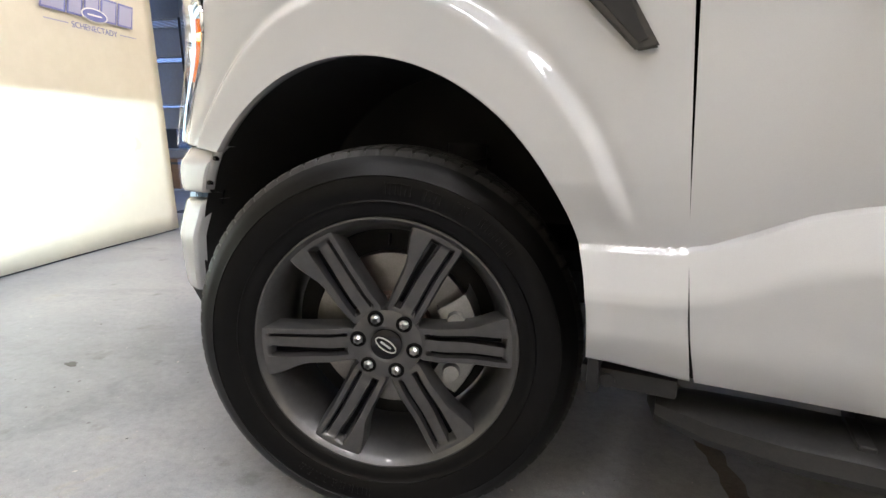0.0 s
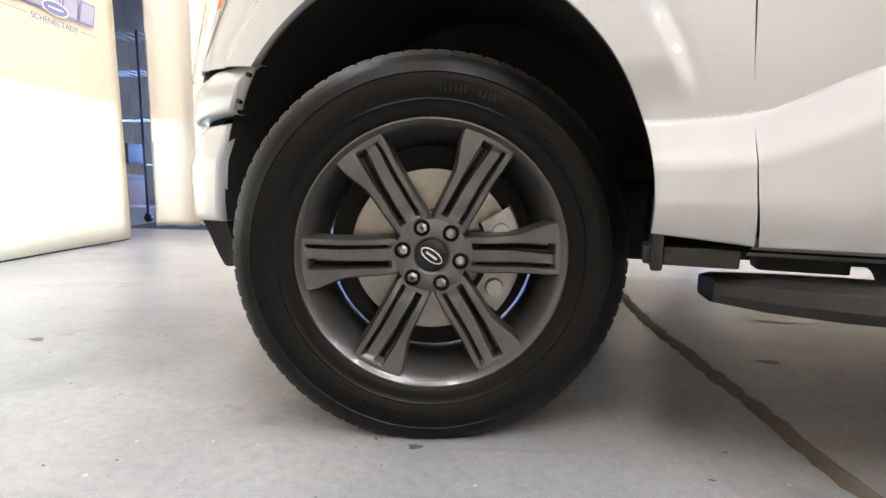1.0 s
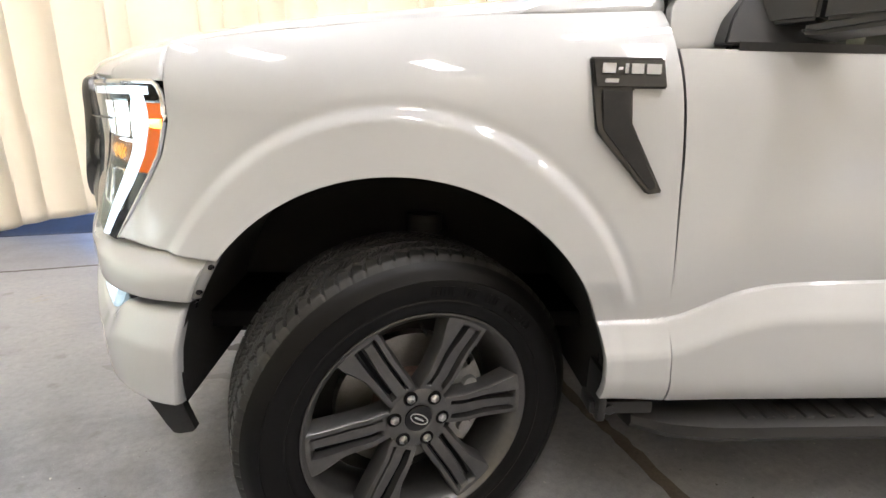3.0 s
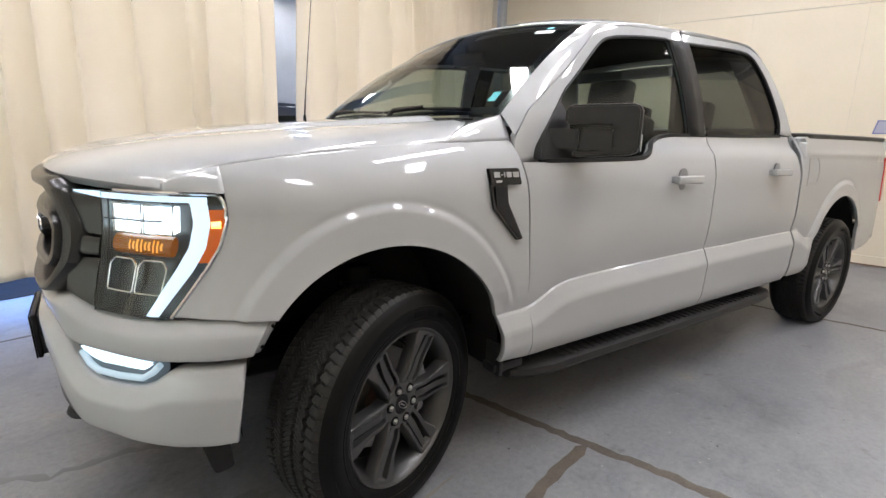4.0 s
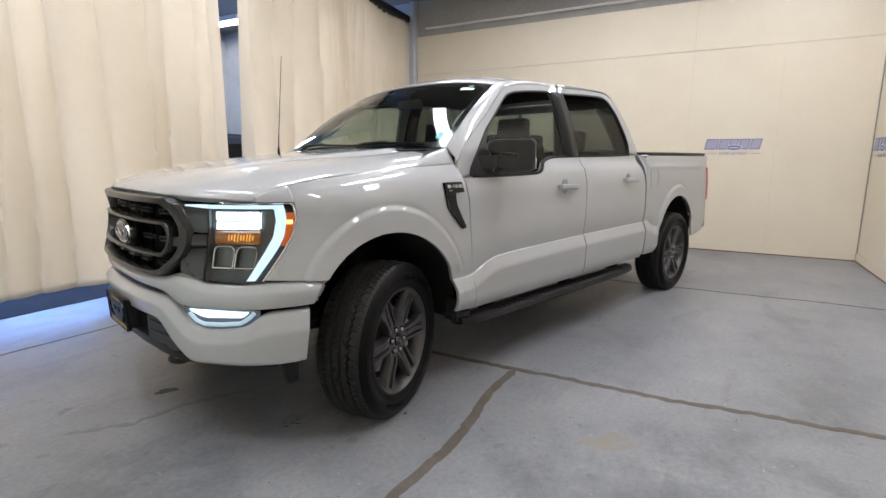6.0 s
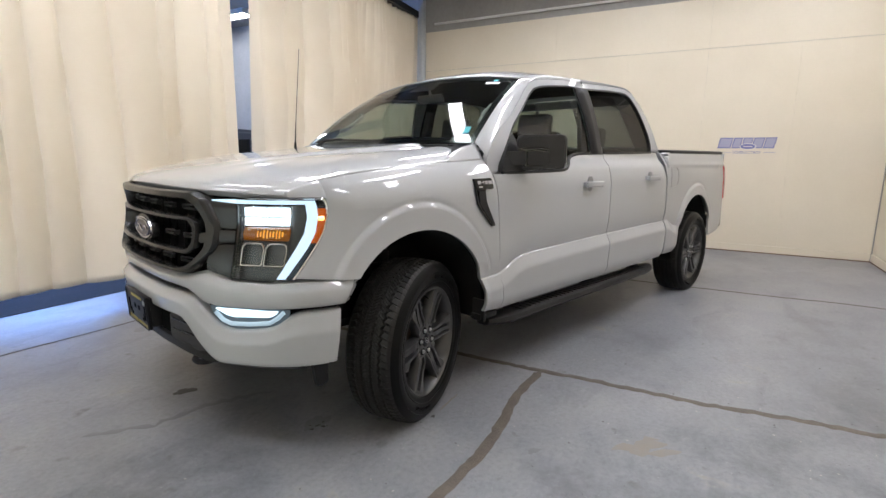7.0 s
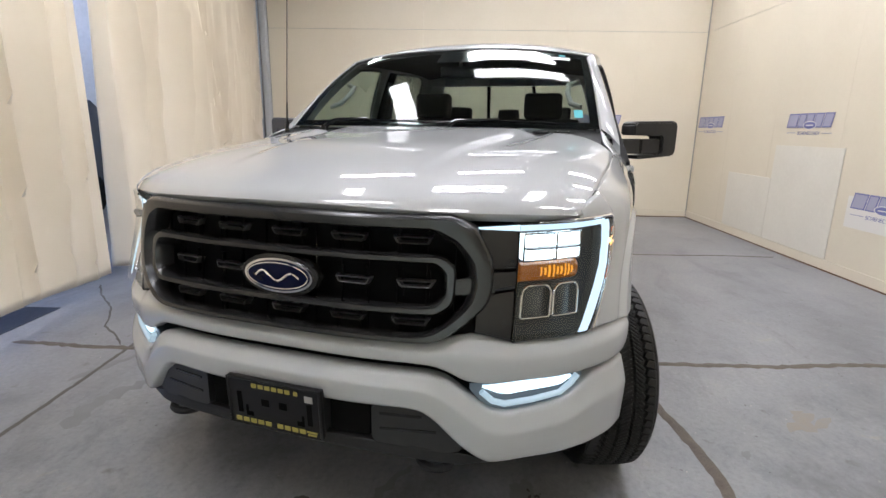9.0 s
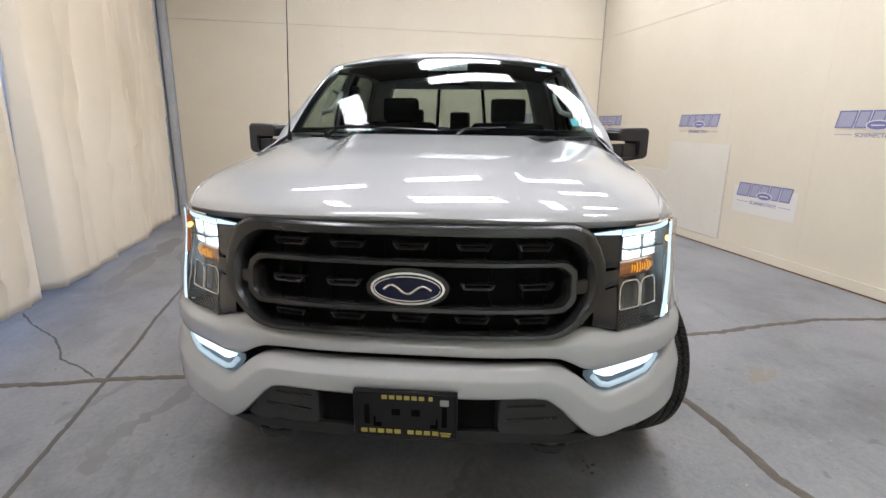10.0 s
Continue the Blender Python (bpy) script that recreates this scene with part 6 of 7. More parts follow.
for nm, rx, ry, d0, d1, mt, lb in (("emblem", 0.127, 0.065, 0.0, 0.030, GRILLE_GREY, "dark oval emblem surround"), ("chrome_ring", 0.114, 0.053, 0.03, 0.036, CHROME, "chrome ring"), ("blue_field", 0.106, 0.046, 0.036, 0.0385, EMBLEM_BLUE, "blue oval field")):
    bm = bmesh.new()
    loop = [(rx * math.cos(a), ry * math.sin(a)) for a in np.linspace(0, 2 * math.pi, 48, endpoint=False)]
    cx = -0.914
    prof = [(1.0, d0), (1.0, d1 * 0.75), (0.97, d1)]
    rings = [[bm.verts.new((cx - d, y * k, 0.954 + z * k)) for y, z in loop] for k, d in prof]
    for a, b in zip(rings, rings[1:]):
        for j in range(48):
            bm.faces.new((a[j], a[(j + 1) % 48], b[(j + 1) % 48], b[j]))
    bm.faces.new(rings[-1])
    ob = part(nm, bm, mt, emblem or truck, lb)
    emblem = emblem or ob
bm = bmesh.new()
ell = [(-0.914 - 0.0395, 0.098 * math.cos(a), 0.954 + 0.0385 * math.sin(a)) for a in np.linspace(0, 2 * math.pi, 60, endpoint=False)]
tube(bm, ell, 0.0022, 6, closed=True)
part("inner_ring", bm, CHROME, emblem)
bm = bmesh.new()
sw = [(-0.914 - 0.0395, -0.070 + 0.140 * t, 0.952 + 0.015 * math.sin(t * 9.5) * (1 - 0.3 * t)) for t in np.linspace(0, 1, 110)]
tube(bm, [(x, -y, z) for x, y, z in sw], 0.0036, 6)
part("swoosh", bm, CHROME, emblem, "plain chrome flourish")

# ---- headlights ----


def lamp_out(z):
    """Rear outline of the headlight along the flank, as x."""
    return float(np.interp(z, [0.80, 0.865, 0.93, 0.985, 1.05, 1.10, 1.125], [-0.648, -0.603, -0.558, -0.525, -0.505, -0.506, -0.518]))


def lamp_patch(sg, s0, s1, z0, z1, out, n=18, m=12):
    """s0, s1 may be functions of z."""
    f0 = s0 if callable(s0) else (lambda z: s0)
    f1 = s1 if callable(s1) else (lambda z: s1)
    rows = []
    for z in np.linspace(z0, z1, m):
        a, b = f0(z), f1(z)
        rows.append([on_nose(sg * (a + (b - a) * t), z, out) for t in np.linspace(0, 1, n)])
    return rows


out_s = lambda z: s_at(lamp_out(z), z, 1)
for sg in (-1, 1):
    bm = bmesh.new()
    grid(bm, lamp_patch(sg, 0.657, lambda z: out_s(z) - 0.004, 0.792, 1.088, -0.062))
    housing = part("headlight", bm, LAMP_DARK, truck, "lit led headlight with an amber turn lamp")
    # side walls of the bowl
    bm = bmesh.new()
    loop = [(0.657, z) for z in np.linspace(0.79, 1.118, 10)] + [(s, 1.122) for s in np.linspace(0.68, out_s(1.12) - 0.02, 14)] + [(out_s(z) - 0.006, z) for z in np.linspace(1.115, 0.80, 18)] + [(s, 0.792) for s in np.linspace(out_s(0.80) - 0.02, 0.67, 10)]
    grid(bm, [[on_nose(sg * s, z, -0.07), on_nose(sg * s, z, -0.002)] for s, z in loop + loop[:1]])
    part("bowl", bm, LAMP_BOX, housing, "smoky reflector wall")
    # chrome and dark rim along the flank
    bm = bmesh.new()
    rim = [(s, 1.126) for s in np.linspace(0.70, out_s(1.12) - 0.015, 12)] + [(out_s(z) - 0.003, z) for z in np.linspace(1.118, 0.80, 24)]
    tube(bm, [on_nose(sg * s, z, 0.001) for s, z in rim], 0.005, 6)
    part("rim", bm, CHROME, housing, "thin chrome rim")
    # light strip: tip, along the top, down the flank
    bm = bmesh.new()
    tip = []
    for t in np.linspace(0, 1, 16):
        s = 0.553 + (0.657 - 0.553) * t
        tip.append((s, 1.122 - 0.003 * t - 0.006 * (1 - t), 0.005 + 0.013 * t))
    grid(bm, [[on_nose(sg * s, z - h * (1 - q), -0.004) for q in np.linspace(0, 1, 4)] for s, z, h in tip])
    grid(bm, lamp_patch(sg, 0.657, lambda z: out_s(1.10) - 0.050, 1.101, 1.117, -0.004, 24, 5))
    w = 0.039
    rows = []
    for z in np.linspace(1.118, 0.802, 26):
        o = out_s(z) - 0.028 - 0.016 * float(step01(0.90, 1.10, z))
        rows.append([on_nose(sg * (o - w * (1 - 0.25 * float(step01(0.95, 0.80, z))) * q), z, 0.010 + 0.004 * math.sin(math.pi * q)) for q in np.linspace(0, 1, 7)])
    grid(bm, rows)
    part("light_strip", bm, DRL, housing, "glowing white daytime strip")
    bm = bmesh.new()
    grid(bm, [[on_nose(sg * s, z - 0.004 - (h + 0.006) * (1 - q), -0.012) for q in np.linspace(-0.25, 1.3, 4)] for s, z, h in tip])
    part("strip_base", bm, GLOSS_BLACK, housing)
    # amber marker on the flank
    rows = []
    for z in np.linspace(0.945, 1.085, 12):
        o = out_s(z) - 0.008
        i = out_s(z) - 0.030 - 0.016 * float(step01(0.90, 1.10, z))
        i = min(i, o - 0.008)
        rows.append([on_nose(sg * (i + (o - i) * q), z, 0.008 - 0.014 * q) for q in np.linspace(0, 1, 6)])
    bm = bmesh.new()
    grid(bm, rows)
    part("amber_marker", bm, AMBER, housing, "amber side marker")
    bm = bmesh.new()
    p = on_nose(sg * (out_s(1.04) - 0.040), 1.045, 0.002)
    q = on_nose(sg * (out_s(1.04) - 0.016), 1.045, -0.004)
    cyl(bm, p, q, 0.010, seg=12)
    part("marker_bulb", bm, AMBER_LIT, housing, "glowing amber bulb")
    # two led modules above, amber bar, two clear boxes below
    for s0, s1 in ((0.676, 0.750), (0.757, 0.828)):
        bm = bmesh.new()
        rows = lamp_patch(sg, s0, s1, 1.014, 1.086, -0.022, 6, 6)
        back_ = lamp_patch(sg, s0 + 0.004, s1 - 0.004, 1.018, 1.082, -0.06, 6, 6)
        grid(bm, rows)
        o = [rows[0][0], rows[0][-1], rows[-1][-1], rows[-1][0]]
        b = [back_[0][0], back_[0][-1], back_[-1][-1], back_[-1][0]]
        for k in range(4):
            grid(bm, [[o[k], o[(k + 1) % 4]], [b[k], b[(k + 1) % 4]]])
        part("led_module", bm, LED, housing, "bright square led module")
        bm = bmesh.new()
        c = [on_nose(sg * s, z, -0.018) for s, z in ((s0, 1.012), (s1, 1.012), (s1, 1.088), (s0, 1.088))]
        tube(bm, c + c[:1], 0.0035, 6)
        part("module_frame", bm, CHROME, housing)
        bm = bmesh.new()
        sm = (s0 + s1) / 2
        tube(bm, [on_nose(sg * sm, z, -0.019) for z in (1.014, 1.086)], 0.0008, 6)
        tube(bm, [on_nose(sg * s, 1.044, -0.020) for s in (s0, s1)], 0.0012, 6)
        part("module_divider", bm, CAST, housing)
        bm = bmesh.new()
        c = [on_nose(sg * s, z, -0.015) for s, z in rounded([(s0, 0.852), (s1, 0.852), (s1, 0.925), (s1 - 0.012, 0.942), (s0 + 0.012, 0.942), (s0, 0.925)], 0.006, 3)]
        tube(bm, c, 0.0034, 6, closed=True)
        part("clear_frame", bm, CHROME, housing, "silver frame of the lower lamp box")
        bm = bmesh.new()
        grid(bm, lamp_patch(sg, s0 + 0.004, s1 - 0.004, 0.848, 0.945, -0.045, 6, 8))
        part("lamp_box", bm, LAMP_BOX, housing, "smoky grey lower reflector")
    bm = bmesh.new()
    rows = []
    for s in np.linspace(0.672, 0.826, 16):
        ring = []
        for a in np.linspace(0, 2 * math.pi, 12, endpoint=False):
            ring.append(on_nose(sg * s, 0.980 + 0.027 * math.sin(a), -0.036 + 0.018 * math.cos(a)))
        rows.append(ring + ring[:1])
    grid(bm, rows)
    part("amber_turn_lamp", bm, AMBER_DEEP, housing, "amber turn lamp")
    bm = bmesh.new()
    for j in range(9):
        c, h = 0.722 + 0.0105 * j, 0.018 * (0.55 + 0.45 * math.sin(2.3 * j + 0.6) ** 2)
        grid(bm, [[on_nose(sg * (c + ds), 0.980 + dz * h, -0.0185 + 0.003 * (1 - abs(dz))) for ds in (-0.0022 - 0.0008 * (j % 3), 0.0, 0.0022)] for dz in (-1, -0.5, 0, 0.5, 1)])
    part("turn_led", bm, AMBER_MID, housing, "glowing amber core")
    # lens
    bm = bmesh.new()
    rows = []
    for z in np.linspace(0.790, 1.122, 16):
        a, b = 0.655, out_s(z) - 0.002
        rows.append([on_nose(sg * (a + (b - a) * t), z, 0.024 * float(step01(0.35, 0.72, t)) * float(step01(1.0, 0.88, t))) for t in np.linspace(0, 1, 28)])
    grid(bm, rows)
    facing(bm, Vector((-1, sg, 0)))
    lens = part("lens", bm, LENS, housing, "clear headlight lens", recalc=False)
    lens.visible_shadow = False
    # fog lamp
    bm = bmesh.new()
    grid(bm, [[on_nose(sg * s, z0 + (0.672 - z0) * q, -0.024) for q in np.linspace(0, 1, 6)] for s, z0 in ((s, float(np.interp(s, [0.560, 0.60, 0.64, 0.66, 0.80, 0.835, 0.868], [0.655, 0.596, 0.568, 0.566, 0.582, 0.600, 0.650]))) for s in np.linspace(0.560, 0.868, 40))])
    fog = part("fog_lamp", bm, FOG_LENS, truck, "lit led fog lamp set in the bumper")
    bm = bmesh.new()
    grid(bm, [[on_nose(sg * s, z0 + (0.666 - z0) * q, -0.012 - 0.008 * abs(2 * q - 1) ** 3) for q in np.linspace(0, 1, 7)] for s, z0 in ((s, float(np.interp(s, [0.592, 0.635, 0.665, 0.80, 0.824, 0.828], [0.660, 0.636, 0.629, 0.638, 0.655, 0.662]))) for s in np.linspace(0.592, 0.828, 30))])
    part("fog_led", bm, FOG, fog, "glowing fog led")
    bm = bmesh.new()
    tube(bm, [on_nose(sg * s, z, -0.016) for s, z in ((0.590, 0.648), (0.620, 0.616), (0.652, 0.602), (0.72, 0.604), (0.797, 0.615), (0.828, 0.638), (0.848, 0.662))], 0.0095, 10)
    part("fog_strip", bm, FOG_STRIP, fog, "glowing white corner strip")

# low beams: a lamp before the modules, under an added shield that cuts the light off at the horizon
for sg in (-1, 1):
    p = Vector(on_nose(sg * 0.74, 1.05, 0.0))
    la = bpy.data.lights.new("low_beam", "SPOT")
    la.energy, la.spot_size, la.spot_blend, la.shadow_soft_size, la.color = BEAM_WATTS, radians(48), 0.8, 0.0004, (0.62, 0.82, 1.0)
    lo = new("low_beam", la)
    lo.parent = truck
    lo.matrix_basis = look(p, p + Vector((-2.4, 0.10 * sg, -0.22))) @ Matrix.Diagonal((2.8, 1, 1, 1))
    bm = bmesh.new()
    grid(bm, [[on_nose(sg * (0.74 + ds), z, d) for z, d in ((1.0520, -0.02), (1.0510, 0.0), (1.0496, 0.017))] for ds in np.linspace(-0.07, 0.075, 9)])
    solid(part("beam_shield", bm, LAMP_DARK, truck, "thin added plate that cuts off the low beam"), 0.0006, 0)

# ---- wheels: built round the local y axis, outer face towards -y ----
R_TYRE = 0.404


def revolve(bm, prof, seg, closed=False):
    rings = [[bm.verts.new((r * math.cos(2 * math.pi * k / seg), y, r * math.sin(2 * math.pi * k / seg))) for k in range(seg)] for r, y in prof]
    pairs = list(zip(rings, rings[1:])) + ([(rings[-1], rings[0])] if closed else [])
    for a, b in pairs:
        for k in range(seg):
            bm.faces.new((a[k], a[(k + 1) % seg], b[(k + 1) % seg], b[k]))
    return rings


FLAT = 0.384


def sit(bm):
    """Flattens the tyre where it stands on the floor."""
    for v in bm.verts:
        if v.co.z < -FLAT:
            v.co.y *= 1 + 0.25 * (-FLAT - v.co.z) / 0.03
            v.co.z = -FLAT
    return bm


def sidewall_mesh():
    bm = bmesh.new()
    half = [(0.268, -0.112), (0.272, -0.119), (0.283, -0.124), (0.292, -0.1255), (0.300, -0.1275), (0.302, -0.130), (0.305, -0.1285), (0.320, -0.135), (0.338, -0.1365), (0.350, -0.135), (0.3515, -0.137), (0.356, -0.134), (0.368, -0.129), (0.378, -0.122), (0.386, -0.115)]
    revolve(bm, half, 128)
    revolve(bm, [(r, -y) for r, y in half], 128)
    revolve(bm, [(0.268, -0.112), (0.262, -0.09), (0.262, 0.09), (0.268, 0.112)], 96)
    # raised lettering, unreadable: rows of small bars
    rng = random.Random(5)
    for c0, n in ((math.radians(62), 15), (math.radians(-112), 9)):
        for i in range(n):
            a = c0 + (n / 2 - i) * 0.058
            if rng.random() < 0.12:
                continue
            m = Matrix.Rotation(-a + math.pi / 2, 4, "Y")
            k = rng.uniform(0.6, 1.0)
            box(bm, -0.0075 * k, -0.0025 * k, -0.1375, -0.134, 0.318, 0.338, 0, m)
            box(bm, 0.0025 * k, 0.0075 * k, -0.1375, -0.134, 0.318, 0.338, 0, m)
            box(bm, -0.0075 * k, 0.0075 * k, -0.1375, -0.134, 0.333, 0.338, 0, m)
    return sit(bm)


def tread_mesh():
    """Highway tread: thin straight grooves, fine sipes, and shoulder ribs cut by narrow slots."""
    bm = bmesh.new()
    seg = 960
    ys = np.r_[-0.1155, -0.1135, -0.110, np.linspace(-0.105, 0.105, 57), 0.110, 0.1135, 0.1155]
    vs = []
    for k in range(seg):
        th = 2 * math.pi * k / seg
        ph = (th * 80 / (2 * math.pi)) % 1.0
        ring = []
        for y in ys:
            a = abs(y)
            r = R_TYRE - 0.006 * (a / 0.105) ** 2.4 - 0.013 * float(step01(0.100, 0.1155, a))
            zig = 0.003 * (2 * abs(2 * ph - 1) - 1)
            g = 0.0
            for c, w in ((-0.066, 0.0050), (-0.023, 0.0045), (0.023, 0.0045), (0.066, 0.0050)):
                if abs(y - c - zig * (1 if c > 0 else -1) * (1.6 if abs(c) > 0.05 else 0.5)) < w:
                    g = 0.012
            if a > 0.068 and (ph - a * 9) % 1.0 < 0.16:
                g = max(g, 0.007 - 0.0045 * float(step01(0.09, 0.108, a)))
            if 0.028 < a < 0.060 and (ph * 1.0 + y * 26) % 0.5 < 0.11:
                g = max(g, 0.006)
            if a <= 0.018 and (ph - y * 20) % 0.5 < 0.11:
                g = max(g, 0.006)
            r -= g
            ring.append(bm.verts.new((r * math.cos(th), y, r * math.sin(th))))
        vs.append(ring)
    for k in range(seg):
        a, b = vs[k], vs[(k + 1) % seg]
        for j in range(len(ys) - 1):
            bm.faces.new((a[j], a[j + 1], b[j + 1], b[j]))
    return sit(bm)


def spoke_face(r):
    """Sides of a spoke across its length and the depth of its front, at a distance from the hub."""
    f = (r - 0.05) / 0.2
    k = float(step01(0.165, 0.250, r))
    lo, hi = -0.0395 - 0.009 * f - 0.004 * k, 0.0345 + 0.003 * f + 0.019 * k
    face = -0.0915 - 0.0115 * float(step01(0.066, 0.12, r)) - 0.009 * float(step01(0.15, 0.26, r))
    return lo, hi, face


def spoke_mesh():
    """One wide spoke: a slim rib, a long channel, a sunken middle band, a channel that opens towards the rim, a rib that flares."""
    bm = bmesh.new()
    rs = np.r_[np.linspace(0.040, 0.074, 5), np.linspace(0.077, 0.100, 10), np.linspace(0.106, 0.232, 20), np.linspace(0.236, 0.2645, 11)]
    rows = []
    for r in rs:
        lo, hi, face = spoke_face(r)
        if r < 0.075:
            q = 0.62 + 0.38 * (r - 0.04) / 0.035
            lo, hi = lo * q, hi * q
        shut = 1 - float(step01(0.238, 0.250, r))
        d1 = 0.016 * float(step01(0.078, 0.092, r)) * shut
        d2 = 0.026 * float(step01(0.080, 0.096, r)) * shut
        mid = 0.0065 * float(step01(0.076, 0.10, r)) * shut
        wide = 0.004 * float(step01(0.13, 0.24, r))
        c0, c1, c2, c3 = lo + 0.0145, lo + 0.0225, lo + 0.0480 - wide, lo + 0.0610 + wide
        prof = [(lo - 0.003, 0.045), (lo, 0.005), (lo + 0.0035, 0.0), (c0 - 0.001, 0.0), (c0 + 0.0018, d1), (c1 - 0.0018, d1), (c1 + 0.001, mid), (c2 - 0.001, mid), (c2 + 0.0018, max(d2, mid)), (c3 - 0.0018, max(d2, mid)), (c3 + 0.001, 0.0), (hi - 0.0035, 0.0), (hi, 0.005), (hi + 0.003, 0.045)]
        rows.append([(r, face + d, t) for t, d in prof])
    grid(bm, rows)
    grid(bm, [[row[0], row[-1]] for row in rows])
    return bm


def wheel_parts(parent_matrix, name="wheel", lugs=-10, spin=0.0, brake=True, front=True):
    """A wheel: rim as the part, tyre, spokes, nuts and brake under it."""
    bm = bmesh.new()
    revolve(bm, [(0.2685, -0.113), (0.2715, -0.118), (0.2705, -0.1205), (0.2675, -0.121), (0.262, -0.116), (0.254, -0.106), (0.243, -0.080), (0.234, -0.04), (0.228, 0.0), (0.230, 0.06), (0.25, 0.10), (0.27, 0.115)], 96)
    # hub face
    revolve(bm, [(0.0, -0.092), (0.034, -0.092), (0.036, -0.095), (0.040, -0.0965), (0.066, -0.0952), (0.074, -0.0925), (0.077, -0.086), (0.077, -0.05), (0.0, -0.05)], 48)
    rim = part(name, bm, ALLOY, truck, "gunmetal six spoke alloy wheel", at=parent_matrix)
    part("tyre_sidewall", sidewall_mesh(), RUBBER, rim, "black tyre sidewall with raised lettering")
    part("tread", tread_mesh(), TREAD, rim, "dusty tyre tread with zigzag grooves")
    first = None
    for i in range(6):
        m = Matrix.Rotation(-math.radians(i * 60 + 4 + spin), 4, "Y")
        if first is None:
            first = part("spoke", spoke_mesh(), ALLOY, rim)
            first.matrix_basis = m
            # black strips that put the shade of the two channels into colour
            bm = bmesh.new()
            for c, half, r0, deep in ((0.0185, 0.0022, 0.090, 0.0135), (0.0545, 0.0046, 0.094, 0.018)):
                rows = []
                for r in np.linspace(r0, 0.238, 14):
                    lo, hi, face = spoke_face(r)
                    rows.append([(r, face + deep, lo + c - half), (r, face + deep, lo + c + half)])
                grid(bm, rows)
            dark = part("spoke_channel", bm, MESH_AND_SHADE_BLACK, rim, "black strip for the shade in the spoke channel")
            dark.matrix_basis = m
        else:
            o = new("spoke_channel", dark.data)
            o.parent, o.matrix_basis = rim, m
            o = new("spoke", first.data)
            o.parent, o.matrix_basis = rim, m
    nut = None
    for i in range(6):
        a = math.radians(lugs + i * 60 + spin)
        m = Matrix.Translation((0.0595 * math.cos(a), 0, 0.0595 * math.sin(a)))
        if nut is None:
            bm = bmesh.new()
            # raised ring, the dark of a recess given as colour
            revolve(bm, [(0.0170, -0.088), (0.0170, -0.0968), (0.0160, -0.0982), (0.0105, -0.0972), (0.0105, -0.09)], 18)
            sock = part("nut_socket", bm, GAP, rim, "black ring for the shade of the recess round the nut")
            bm = bmesh.new()
            cyl(bm, (0, -0.085, 0), (0, -0.101, 0), 0.0112, 0.0100, 6)
            cyl(bm, (0, -0.101, 0), (0, -0.1055, 0), 0.0100, 0.005, 6)
            bmesh.ops.inset_region(bm, faces=[f for f in bm.faces if f.normal.y < -0.9 and f.calc_center_median().y < -0.104], thickness=0.0012, depth=-0.006)
            nut = part("lug_nut", bm, SATIN, rim, "silver lug nut", smooth=False)
            sock.matrix_basis = nut.matrix_basis = m
        else:
            for src in (sock, nut):
                o = new(src.name.split(".")[0], src.data)
                o.parent, o.matrix_basis = rim, m
    bm = bmesh.new()
    revolve(bm, [(0.0, -0.098), (0.026, -0.0975), (0.033, -0.095), (0.034, -0.09)], 40)
    part("centre_cap", bm, GLOSS_BLACK, rim, "gloss black centre cap")
    bm = bmesh.new()
    turn = Matrix.Rotation(math.radians(35), 4, "Y")
    tube(bm, [turn @ Vector((0.024 * math.cos(a), -0.0985, 0.011 * math.sin(a))) for a in np.linspace(0, 2 * math.pi, 30, endpoint=False)], 0.0013, 6, closed=True)
    box(bm, -0.013, 0.013, -0.0995, -0.0975, -0.0022, 0.0022, 0.001, turn)
    part("cap_oval", bm, SATIN, rim, "silver oval outline")
    # brake
    bm = bmesh.new()
    revolve(bm, [(0.09, -0.010), (0.175, -0.010), (0.176, -0.008), (0.176, 0.016), (0.09, 0.016)], 64)
    part("brake_disc", bm, DISC, rim, "shiny steel brake disc")
    bm = bmesh.new()
    revolve(bm, [(0.0, -0.045), (0.07, -0.045), (0.088, -0.035), (0.09, -0.005)], 40)
    part("disc_hat", bm, RUST, rim, "rusty brake disc hub")
    bm = bmesh.new()
    for a0, a1 in ((-42, 32),):
        rows = []
        for a in np.radians(np.linspace(a0, a1, 12)):
            rows.append([(r * math.cos(a), y, r * math.sin(a)) for r, y in ((0.115, -0.020), (0.120, -0.052), (0.165, -0.058), (0.188, -0.050), (0.195, -0.02), (0.195, 0.05), (0.115, 0.05), (0.115, -0.020))])
        grid(bm, rows)
    for a in (-28, 18):
        c = Vector((0.15 * math.cos(math.radians(a)), -0.06, 0.15 * math.sin(math.radians(a))))
        cyl(bm, c, c + Vector((0, -0.012, 0)), 0.020, 0.017, 16)
    part("brake_caliper", bm, CAST, rim, "cast brake caliper")
    bm = bmesh.new()
    revolve(bm, [(0.0, 0.02), (0.224, 0.02), (0.2265, 0.028), (0.0, 0.03)], 64)
    part("dust_shield", bm, LINER, rim)
    bm = bmesh.new()
    cyl(bm, (0.01, -0.07, 0.228), (0.014, -0.10, 0.212), 0.004, 0.003, 8)
    part("valve", bm, RUBBER, rim)
    return rim


STEER = 20.0
fl = wheel_parts(pose(-0.028, -0.866, 0.3995, 0, 0, STEER), lugs=-10)
fl.name = "wheel"


def wheel_copy(m):
    made = {}
    for o in (fl, *fl.children_recursive):
        made[o] = o.copy()
        scene.collection.objects.link(made[o])
        made[o].parent = made.get(o.parent, o.parent)
    made[fl].matrix_basis = m
    return made[fl]


